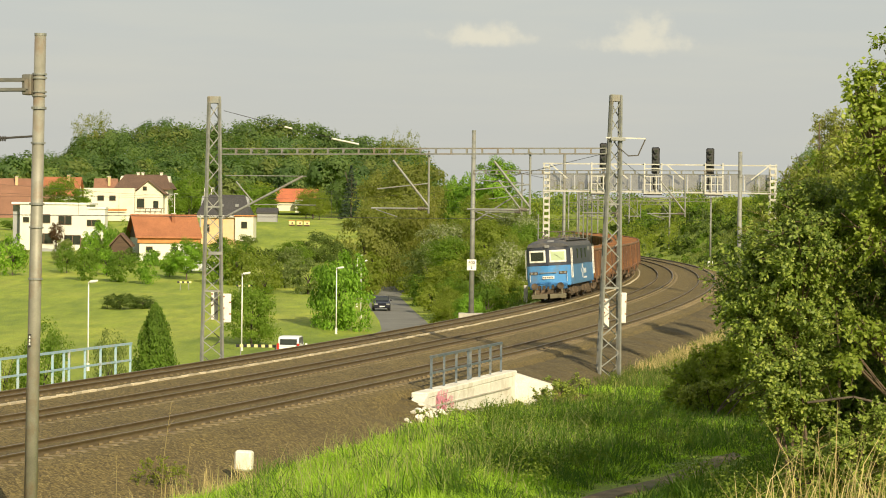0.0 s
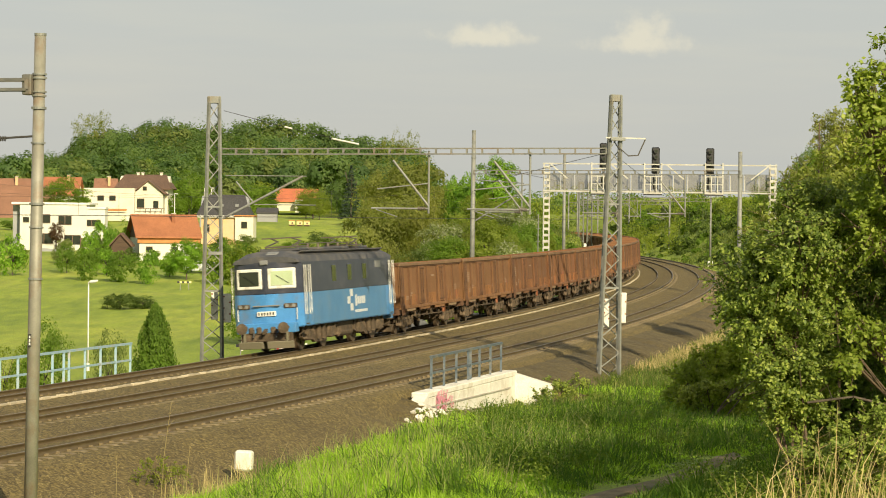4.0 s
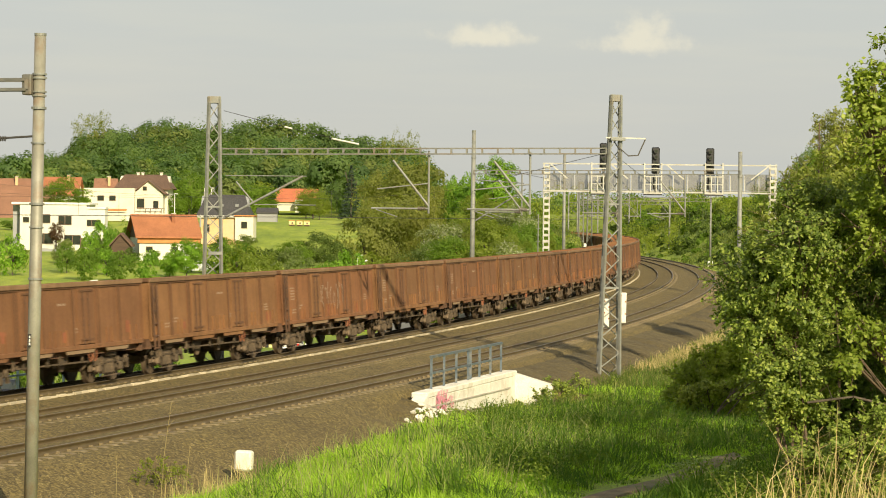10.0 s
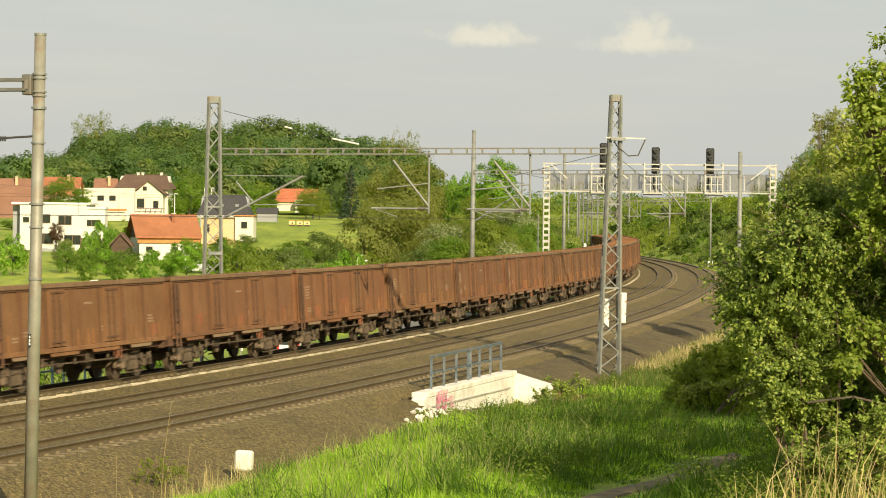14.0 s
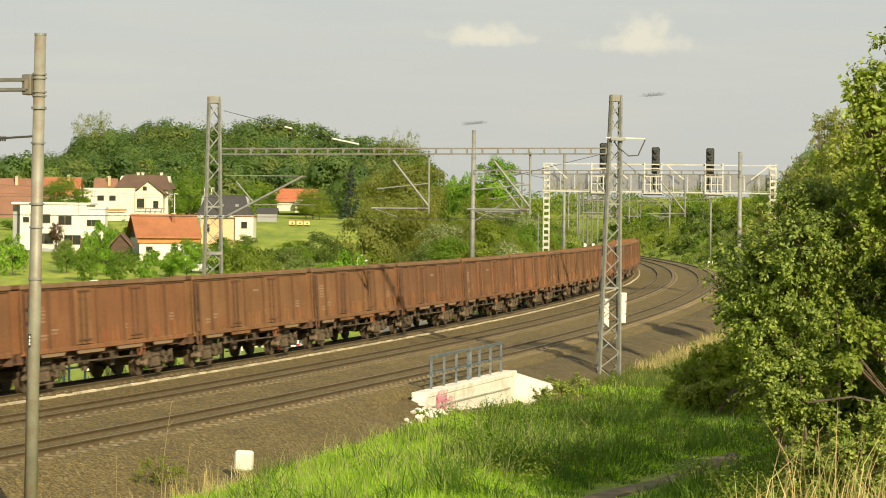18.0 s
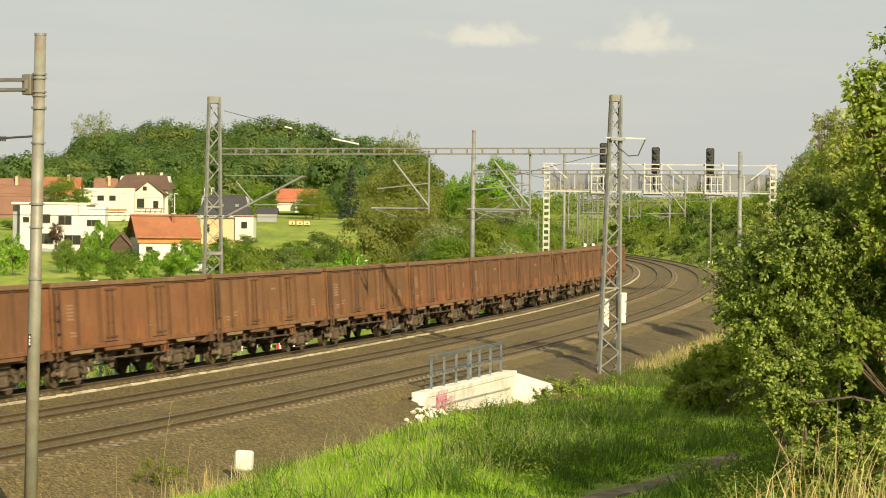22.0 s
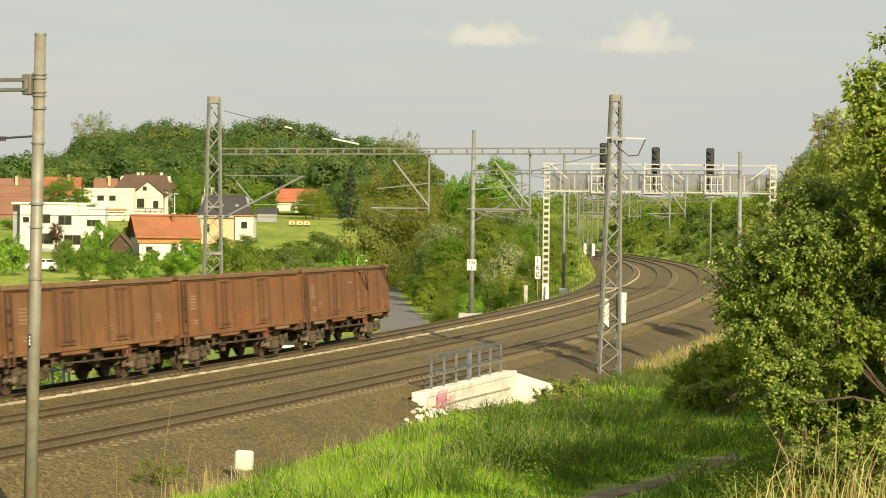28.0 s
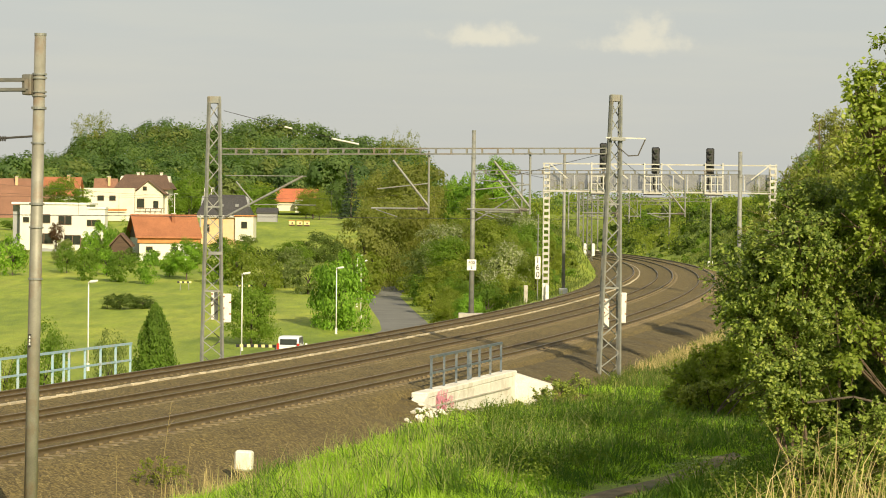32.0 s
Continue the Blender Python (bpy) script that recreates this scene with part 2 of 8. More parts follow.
def right_of_line(x, y):
    """Distance to the right of the line's centre, and s, for arrays."""
    w, at = np.empty_like(x), np.empty_like(x)
    sx, sy, st = _x[::4], _y[::4], _t[::4]
    for i in range(0, len(x), 4000):
        dx, dy = x[i:i + 4000, None] - sx, y[i:i + 4000, None] - sy
        j = (dx * dx + dy * dy).argmin(1)
        r = np.arange(len(j))
        w[i:i + 4000] = dx[r, j] * np.sin(st[j]) - dy[r, j] * np.cos(st[j])
        at[i:i + 4000] = _s[::4][j]
    return w, at


def ripple(x, y, size, seed):
    a = np.sin(x / size + 1.7 * seed) * np.cos(y / size * 1.13 + seed) + 0.5 * np.sin(x / size * 2.3 + y / size * 1.9 + seed * 3.1)
    return a / 1.5


ROAD = ((-6, 345), (-7.4, 304), (-5.3, 262), (-3.7, 233), (-2.9, 212), (-4.6, 196), (-10, 178), (-17, 155), (-21, 130), (-19, 108))


def road_distance(x, y):
    d = np.full_like(x, 1e9)
    for (ax, ay), (bx, by) in zip(ROAD[:-1], ROAD[1:]):
        ux, uy = bx - ax, by - ay
        t = np.clip(((x - ax) * ux + (y - ay) * uy) / (ux * ux + uy * uy), 0, 1)
        d = np.minimum(d, np.hypot(x - ax - t * ux, y - ay - t * uy))
    return d


def ground_height(x, y):
    x, y = np.atleast_1d(np.asarray(x, float)), np.atleast_1d(np.asarray(y, float))
    w, s = right_of_line(x, y)
    # field beyond the line: low by the road, rising to the village and the wooded hill
    f = np.interp(y, (0, 190, 250, 300, 350, 430, 520, 640, 760, 900, 1200, 3600), (-4.2, -4.2, -3.0, -1.6, 0.0, 4.5, 9, 15, 20, 21, 12, 0))
    hill = smooth(14, -16, x - (y - 650) * 0.02) * smooth(430, 700, y)
    f = np.where(y > 430, 4.5 * (1 - smooth(500, 900, y)) + (f - 4.5) * hill + 4.5 * hill * smooth(500, 900, y), f)
    # the thicket's mound between road and line
    f = f + 4.2 * np.exp(-(((x - 12) / 15) ** 2 + ((y - 330) / 70) ** 2)) + 2.0 * np.exp(-(((x - 3) / 7) ** 2 + ((y - 235) / 40) ** 2))
    f = f + ripple(x, y, 23, 1.0) * 0.25 * smooth(150, 260, y)
    near_road = smooth(9, 3.2, road_distance(x, y))
    f = f * (1 - near_road) + np.minimum(f, -4.1) * near_road
    left = np.maximum(f, -0.75 - (-w - 4.2) * 0.55)
    left = np.where(-w < 4.2, -0.75, np.where(-w > 14, f, left))
    # bank on the camera's side: falls away from the camera, toe at the ballast
    bank = 4.0 - 0.056 * y - 0.27 * np.maximum(0, -x) * smooth(12, 30, y)
    bank = np.where(bank > -1.0, bank, -1.0) + ripple(x, y, 3.1, 2.0) * 0.07
    bank = bank + 0.5 * smooth(4, 9, x) * smooth(60, 30, y)
    cutting = smooth(140, 230, y) * smooth(15, 32, w) * 7.5
    rise = smooth(13.0, 17.4, w)
    right = (-1.05) * (1 - rise) + bank * rise + cutting + smooth(60, 400, w) * 10
    z = np.where(w < 0, left, np.where(w < 13.0, -0.95, right))
    hollow = smooth(CULVERT[0] - 2.5, CULVERT[0] + 1, s) * smooth(CULVERT[1] + 0.4, CULVERT[1] - 2, s) * smooth(10.4, 11.4, w) * smooth(15.5, 12.4, w)
    z = z * (1 - hollow) + np.minimum(z, -2.6) * hollow
    return z


def ground_z(x, y):
    return float(ground_height(x, y)[0])


def axis(spans):
    out = []
    for a, b, step in spans:
        out += list(np.arange(a, b, step))
    return np.array(out + [spans[-1][1]])


gx = axis(((-3000, -600, 300), (-600, -150, 25), (-150, -45, 5), (-45, 40, 1.0), (40, 100, 5), (100, 600, 40), (600, 3000, 300)))
gy = axis(((-600, -60, 45), (-60, 10, 5), (10, 180, 1.2), (180, 360, 3), (360, 900, 15), (900, 4400, 250)))
GX, GY = np.meshgrid(gx, gy)
gz = ground_height(GX.ravel(), GY.ravel())
gi = np.arange(len(gx) * len(gy)).reshape(len(gy), len(gx))
gf = np.stack([gi[:-1, :-1], gi[:-1, 1:], gi[1:, 1:], gi[1:, :-1]], -1).reshape(-1, 4)


def ground_material():
    m, n, l, b = material("meadow", 0.9)
    big = noise_tex(n, l, 0.06, 6, 0.6)
    mid = noise_tex(n, l, 0.9, 5, 0.65, stretch=(0.55, 0.11, 1.0))
    fine = noise_tex(n, l, 14, 4, 0.7, stretch=(0.5, 0.16, 1.0))
    c = ramp(n, l, big, [(0.3, (0.165, 0.235, 0.022)), (0.5, (0.245, 0.315, 0.032)), (0.72, (0.37, 0.39, 0.06))])
    c = blend(n, l, c, ramp(n, l, mid, [(0.3, (0.6, 0.68, 0.6)), (0.7, (1.3, 1.22, 1.15))]), 0.85, "MULTIPLY")
    c = blend(n, l, c, ramp(n, l, fine, [(0.3, (0.6, 0.62, 0.5)), (0.7, (1.35, 1.3, 1.25))]), 0.6, "MULTIPLY")
    l.new(c, b.inputs["Base Color"])
    bump(n, l, b, fine, 0.9, 0.15)
    return m


M_MEADOW = ground_material()
solid("ground", fast_mesh("ground", np.stack([GX.ravel(), GY.ravel(), gz], 1), gf, M_MEADOW, True), None,
      "green meadow ground rising to a wooded hill", "ground", kind="structure")


def ballast_material(name="ballast", tone=1.0):
    m, n, l, b = material(name, 0.95)
    tc = n.new("ShaderNodeTexCoord")
    v = n.new("ShaderNodeTexVoronoi")
    v.inputs["Scale"].default_value = 20.0
    l.new(tc.outputs["Object"], v.inputs[0])
    sep = n.new("ShaderNodeSeparateColor")
    l.new(v.outputs["Color"], sep.inputs[0])
    c = ramp(n, l, sep.outputs[0], [(0.0, (0.048, 0.034, 0.011)), (0.5, (0.125, 0.092, 0.030)), (0.9, (0.185, 0.138, 0.048)), (1.0, (0.27, 0.215, 0.092))])
    lump = noise_tex(n, l, 9.0, 3, 0.7)
    c = blend(n, l, c, ramp(n, l, lump, [(0.36, (0.5, 0.48, 0.46)), (0.5, (1.0, 1.0, 1.0)), (0.66, (1.3, 1.28, 1.25))]), 0.75, "MULTIPLY")
    big = noise_tex(n, l, 0.35, 5, 0.6)
    c = blend(n, l, c, ramp(n, l, big, [(0.3, (0.75, 0.72, 0.68)), (0.7, (1.18, 1.15, 1.1))]), 0.8, "MULTIPLY")
    l.new(c, b.inputs["Base Color"])
    # tone mixes in darker browns, painting the shade of the steep shoulder
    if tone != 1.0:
        shade_tone = noise_tex(n, l, 0.8, 5, 0.65)
        c = blend(n, l, c, ramp(n, l, shade_tone, [(0.35, (0.045, 0.034, 0.017)), (0.65, (0.10, 0.076, 0.034))]), tone)
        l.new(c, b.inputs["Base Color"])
    bump(n, l, b, v.outputs["Distance"], 0.55, 0.04)
    return m


M_BALLAST = ballast_material()
M_SHOULDER = ballast_material("shade_darkened_ballast", 0.55)


def sweep(name, section, s0, s1, step, mat, smooth_=True, cut=None):
    """A section of (o, z) points swept along the line."""
    ss = np.arange(s0, s1 + 0.01, step)
    k = len(section)
    v = np.empty((len(ss), k, 3))
    for i, s in enumerate(ss):
        x, y, t = on_line(s)
        for j, (o, z) in enumerate(section):
            if cut and cut[0] < s < cut[1] and o < cut[2]:
                o, z = cut[2], -3.4
            elif cut and 31.5 < s < 189 and o < -10.2:
                z -= 0.5
            elif cut and cut[0] - 7 < s <= cut[0] and o < cut[2] + 0.1:
                z -= 0.8 * (s - cut[0] + 7) / 7
            v[i, j] = (x - o * math.sin(t), y + o * math.cos(t), z)
    idx = np.arange(len(ss) * k).reshape(len(ss), k)
    f = np.stack([idx[:-1, :-1], idx[:-1, 1:], idx[1:, 1:], idx[1:, :-1]], -1).reshape(-1, 4)[:, ::-1]
    return fast_mesh(name, v.reshape(-1, 3), f, mat, smooth_)


sec = [(4.6, -1.3), (3.1, -0.62), (2.05, rail_plane(0, 2.05) - 0.24)]
for n in range(3):
    c = TRACKS[n][0]
    low = (0.0, -0.015, -0.005)[n]
    deep = (0.0, 0.006, 0.012)[n]
    for o, dz in ((c + 1.35, 0.16), (c + 0.9, 0.125), (c + 0.68, 0.13), (c, 0.135), (c - 0.6, 0.13), (c - 0.85, 0.165 + deep), (c - 1.2, 0.174 + deep)):
        sec.append((o, rail_plane(n, o) - dz))
    sec.append((c - 1.31, rail_plane(n, c - 1.31) - 0.22 - low))
    if n < 2:
        sec.append((c - 1.75, rail_plane(n, c - 1.75) - 0.28 - low))
        sec.append((c - 2.3, rail_plane(n, c - 1.75) - 0.36 - low))
sec += [(-9.95, rail_plane(2, -9.4) - 0.25), (-10.7, -0.5), (-12.0, -0.82), (-13.4, -1.2)]
solid("ballast_bed", sweep("ballast_bed", sec, -60, 600, 1.0, M_BALLAST, True, CULVERT), None, "brown-grey crushed stone track ballast", "ballast", kind="structure")

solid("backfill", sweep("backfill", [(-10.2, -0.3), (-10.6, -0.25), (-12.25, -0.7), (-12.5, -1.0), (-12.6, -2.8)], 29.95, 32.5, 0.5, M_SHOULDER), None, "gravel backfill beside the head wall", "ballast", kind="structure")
zk = rail_plane(0, -1.36)
kerb = thing("kerb", "pale worn concrete edging stones beside the far track", "kerb", kind="structure")
kb = box(bmesh.new(), (0.50, 0.12, 0.18), (0, 0, 0), None, 0.015)
KERB = mesh_of("kerb_stone", kb)
KERB.materials.append(M_PALE)
rk = random.Random(17)
for i in range(300):
    m = along(2.0 + 0.58 * i, -1.36 + rk.uniform(-0.02, 0.02), zk - 0.252 + rk.uniform(-0.02, 0.012), rk.uniform(-0.03, 0.03))
    part("kerb_stone", KERB, None, kerb, m=m)
far_kerb = sweep("far_kerb", [(-1.30, zk - 0.3), (-1.30, zk - 0.165), (-1.40, zk - 0.165), (-1.41, zk - 0.34)], 176, 420, 1.0, M_PALE, False)
tagged(part("far_kerb", far_kerb, None, kerb), kind="stuff")

# shoulder beyond the underpass, worn by gullies; its shade is mixed into the colour
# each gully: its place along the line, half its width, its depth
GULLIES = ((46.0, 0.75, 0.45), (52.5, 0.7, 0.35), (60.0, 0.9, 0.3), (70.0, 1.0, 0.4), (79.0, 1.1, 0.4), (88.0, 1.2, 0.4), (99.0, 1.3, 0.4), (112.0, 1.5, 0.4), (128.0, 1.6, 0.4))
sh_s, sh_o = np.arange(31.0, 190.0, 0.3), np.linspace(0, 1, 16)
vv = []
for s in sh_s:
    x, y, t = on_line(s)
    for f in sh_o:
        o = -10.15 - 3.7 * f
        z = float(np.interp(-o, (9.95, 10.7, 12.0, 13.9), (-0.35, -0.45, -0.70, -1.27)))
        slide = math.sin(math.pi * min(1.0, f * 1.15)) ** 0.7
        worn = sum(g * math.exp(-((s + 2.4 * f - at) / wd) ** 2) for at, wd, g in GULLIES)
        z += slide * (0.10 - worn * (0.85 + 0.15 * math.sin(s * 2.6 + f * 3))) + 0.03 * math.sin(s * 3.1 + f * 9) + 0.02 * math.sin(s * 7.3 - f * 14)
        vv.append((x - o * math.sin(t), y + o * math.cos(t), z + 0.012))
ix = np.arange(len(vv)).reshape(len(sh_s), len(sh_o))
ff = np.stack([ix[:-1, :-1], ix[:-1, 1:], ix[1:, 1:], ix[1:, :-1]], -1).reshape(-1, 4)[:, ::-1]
solid("ballast_shoulder", fast_mesh("ballast_shoulder", np.array(vv), ff, M_SHOULDER, True), None, "dark brown ballast shoulder worn by gullies, shade mixed into its colour", "ballast", kind="structure")

# ---- tracks ----
def rail_section(o, z):
    p = [(0.072, -0.172), (0.072, -0.155), (0.012, -0.13), (0.012, -0.045), (0.036, -0.03), (0.036, -0.004), (0.03, 0.0),
         (-0.03, 0.0), (-0.036, -0.004), (-0.036, -0.03), (-0.012, -0.045), (-0.012, -0.13), (-0.072, -0.155), (-0.072, -0.172)]
    return [(o + a, z + b) for a, b in p]


sl_bm = bmesh.new()
prism(sl_bm, [(-1.3, -0.2), (1.3, -0.2), (1.3, -0.035), (1.22, 0.0), (0.45, 0.0), (0.3, -0.03), (-0.3, -0.03), (-0.45, 0.0), (-1.22, 0.0), (-1.3, -0.035)], 0.26,
      Matrix.Rotation(radians(90), 4, "Z"))
for y in (-0.75, 0.75):
    for e in (-0.11, 0.11):
        box(sl_bm, (0.12, 0.06, 0.05), (0, y + e, 0.02))
SLEEPER = mesh_of("sleeper", sl_bm)
SLEEPER.materials.append(M_SLEEPER)
SLEEPER_V = np.array([v.co for v in SLEEPER.vertices])
for n in range(3):
    c, z = TRACKS[n]
    track = thing("railway_track", "rusty steel rails on grey concrete sleepers", "railway track", "the three parallel tracks", "structure")
    for side in (0.7525, -0.7525):
        zr = rail_plane(n, c + side)
        ob = part("rail", sweep("rail", rail_section(c + side, zr), -60, 600, 1.5, M_RAIL), None, track, "rusty steel rail with a worn head", smooth=False)
        part("rail_head", sweep("rail_head", [(c + side + 0.029, zr + 0.0015), (c + side - 0.029, zr + 0.0015)], -60, 600, 1.5, M_RAILTOP), None, ob, "bright polished running surface")
    tilt = Matrix.Rotation(-CANT / 1.5, 4, "X")
    for i in range(290):
        s = 2.0 + i * 0.6
        m = along(s, c, rail_plane(n, c) - 0.175) @ tilt
        part("sleeper", SLEEPER, None, track, m=m)
    rest = list(np.arange(-58, 2, 0.6)) + list(np.arange(176, 420, 0.6))
    bmr = [along(s, c, rail_plane(n, c) - 0.175) @ tilt for s in rest]
    vv = np.concatenate([(np.array(m)[:3, :3] @ SLEEPER_V.T).T + np.array(m)[:3, 3] for m in bmr])
    polys = [list(p.vertices) for p in SLEEPER.polygons]
    me = bpy.data.meshes.new("far_sleepers")
    k = len(SLEEPER_V)
    me.from_pydata(vv.tolist(), [], [[i + k * j for i in p] for j in range(len(bmr)) for p in polys])
    me.materials.append(M_SLEEPER)
    tagged(part("far_sleepers", me, None, track), kind="stuff")

# ---- train ----
SPEED = 17.0
# metres ahead of an even pace, by time
PACE_AT = (0, 3, 5.5, 8, 11, 14, 20, 25, 29, 32)
PACE = (-0.6, -0.55, -0.55, -0.25, -0.12, 0.0, 0.33, 0.2, -0.15, -0.3)
LOCO_AT, FIRST_TAIL, WAGON_PITCH, WAGONS = 107.35, 114.9, 14.04, 29


def rust(name, c1, c2, c3):
    m, n, l, b = material(name, 0.82, 0.05)
    big = noise_tex(n, l, 0.55, 5, 0.6)
    c = ramp(n, l, big, [(0.3, c1), (0.55, c2), (0.75, c3)])
    run = noise_tex(n, l, 1.6, 5, 0.65, stretch=(2.2, 2.2, 0.25))
    c = blend(n, l, c, ramp(n, l, run, [(0.33, (0.58, 0.54, 0.52)), (0.5, (1.0, 1.0, 1.0)), (0.66, (1.2, 1.16, 1.12))]), 0.5, "MULTIPLY")
    fine = noise_tex(n, l, 12, 5, 0.75)
    c = blend(n, l, c, ramp(n, l, fine, [(0.3, (0.72,) * 3), (0.7, (1.2,) * 3)]), 0.7, "MULTIPLY")
    oi = n.new("ShaderNodeObjectInfo")
    c = blend(n, l, c, ramp(n, l, oi.outputs["Random"], [(0, (0.88, 0.86, 0.86)), (1, (1.1, 1.06, 1.04))]), 0.8, "MULTIPLY")
    l.new(c, b.inputs["Base Color"])
    bump(n, l, b, fine, 0.25, 0.02)
    return m


RUSTS = [rust("rust_brown", (0.165, 0.077, 0.030), (0.215, 0.104, 0.042), (0.255, 0.132, 0.058)),
         rust("rust_dark", (0.152, 0.068, 0.029), (0.19, 0.088, 0.038), (0.228, 0.112, 0.05)),
         rust("rust_red", (0.18, 0.074, 0.030), (0.225, 0.098, 0.040), (0.26, 0.125, 0.056))]
M_RUSTDARK = rust("rust_grimy", (0.085, 0.043, 0.024), (0.115, 0.06, 0.034), (0.15, 0.08, 0.047))
M_PRIMER = rust("red_primer", (0.21, 0.072, 0.034), (0.25, 0.088, 0.042), (0.28, 0.11, 0.055))
M_POST = rust("rust_and_rim_shadow", (0.098, 0.047, 0.021), (0.132, 0.063, 0.029), (0.162, 0.08, 0.038))
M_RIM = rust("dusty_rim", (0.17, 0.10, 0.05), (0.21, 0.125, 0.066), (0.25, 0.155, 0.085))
M_GRIME = surface("oily_grime", (0.05, 0.034, 0.02), (0.10, 0.07, 0.042), 4, 0.8, 0.05, 40, 0.3, (0.18, 0.125, 0.08), 3.0)
M_WHEEL = surface("wheel_steel", (0.10, 0.07, 0.045), (0.16, 0.115, 0.075), 5, 0.6, 0.4, 40, 0.1)
M_MARK = plain("faded_white_marking", (0.31, 0.215, 0.15), 0.8)
M_SCRAWL = plain("pale_spray_paint", (0.42, 0.33, 0.25), 0.8)
M_YELLOWED = plain("dirty_pale_panel", (0.235, 0.155, 0.09), 0.8)


def wheelset_mesh(r, gauge=1.5):
    bm = bmesh.new()
    for y in (-gauge / 2, gauge / 2):
        o = 1 if y > 0 else -1
        tube(bm, (0, y - 0.065, 0), (0, y + 0.065, 0), r, n=24)
        tube(bm, (0, y - o * 0.065, 0), (0, y - o * 0.10, 0), r + 0.028, n=24)
        for i in range(8):
            a = i * math.pi / 4
            box(bm, (0.07, 0.03, 0.14), (0.55 * r * math.sin(a), y + o * 0.075, 0.55 * r * math.cos(a)), (0, math.degrees(a), 0))
    tube(bm, (0, -gauge / 2 - 0.22, 0), (0, gauge / 2 + 0.22, 0), 0.085, n=10)
    me = mesh_of("wheelset", bm)
    me.materials.append(M_WHEEL)
    return me


WHEEL_R = 0.46
WHEELSET = wheelset_mesh(WHEEL_R)


def bogie(parent, x):
    """Two-axle goods bogie with cast side frames."""
    bm = bmesh.new()
    for y in (-1.0, 1.0):
        prism(bm, [(-1.35, 0.58), (-1.3, 0.72), (-0.75, 0.74), (-0.5, 0.92), (0.5, 0.92), (0.75, 0.74), (1.3, 0.72), (1.35, 0.58), (1.15, 0.52), (0.62, 0.52),
                   (0.45, 0.26), (-0.45, 0.26), (-0.62, 0.52), (-1.15, 0.52)], 0.11, Matrix.Translation((0, y, 0)))
        for wx in (-0.9, 0.9):
            box(bm, (0.28, 0.24, 0.3), (wx, y * 1.04, 0.47), bevel=0.05)
            for e in (-0.26, 0.26):
                tube(bm, (wx + e, y * 1.04, 0.42), (wx + e, y * 1.04, 0.66), 0.055, n=8)
        for e in (-0.24, 0.0, 0.24):
            tube(bm, (e, y * 1.07, 0.3), (e, y * 1.07, 0.72), 0.075, n=8)
    box(bm, (0.42, 2.1, 0.26), (0, 0, 0.78))
    for y in (-1.12, 1.12):
        for e in (-1.25, -0.62, 0.62, 1.25):
            box(bm, (0.1, 0.1, 0.24), (e, y, 0.68), (0, 8 * e, 0), 0.01)
        bar(bm, (-1.5, y, 0.62), (1.5, y, 0.66), 0.04)
        bar(bm, (-0.8, y * 1.02, 0.2), (0.8, y * 1.02, 0.22), 0.045)
        tube(bm, (-0.34, y, 0.92), (0.34, y, 0.92), 0.1, n=8)
        for e in (-1.45, 1.45):
            box(bm, (0.08, 0.12, 0.4), (e, y * 0.95, 0.58), (0, -10 * e, 0))
            tube(bm, (e, y, 0.8), (e * 0.6, y, 0.5), 0.03, n=6)
    for wx in (-1.28, 1.28):
        box(bm, (0.12, 1.9, 0.14), (wx, 0, 0.6))
    for wx in (-0.36, 0.36):
        for y in (-0.75, 0.75):
            box(bm, (0.09, 0.1, 0.42), (wx, y, 0.46), (0, 12 if wx > 0 else -12, 0))
    f = part("bogie_frame", bm, M_GRIME, parent, "oily cast steel goods bogie", m=Matrix.Translation((x, 0, 0)))
    for wx in (-0.9, 0.9):
        part("wheelset", WHEELSET, None, f, m=Matrix.Translation((wx, 0, WHEEL_R)))
    return f


def buffers(parent, x, side, z=1.04, mat=None, reach=0.61):
    for y in (-0.875, 0.875):
        bm = bmesh.new()
        tube(bm, (0, 0, 0), (side * reach * 0.55, 0, 0), 0.105, n=10)
        tube(bm, (side * reach * 0.5, 0, 0), (side * (reach - 0.05), 0, 0), 0.075, n=10)
        tube(bm, (side * (reach - 0.05), 0, 0), (side * reach, 0, 0), 0.23, n=16)
        box(bm, (0.06, 0.36, 0.36), (side * 0.02, 0, 0))
        part("buffer", bm, mat or M_GRIME, parent, m=Matrix.Translation((x, y, z)))


L2, W2, TOP, LOW = 6.68, 1.43, 3.30, 1.22


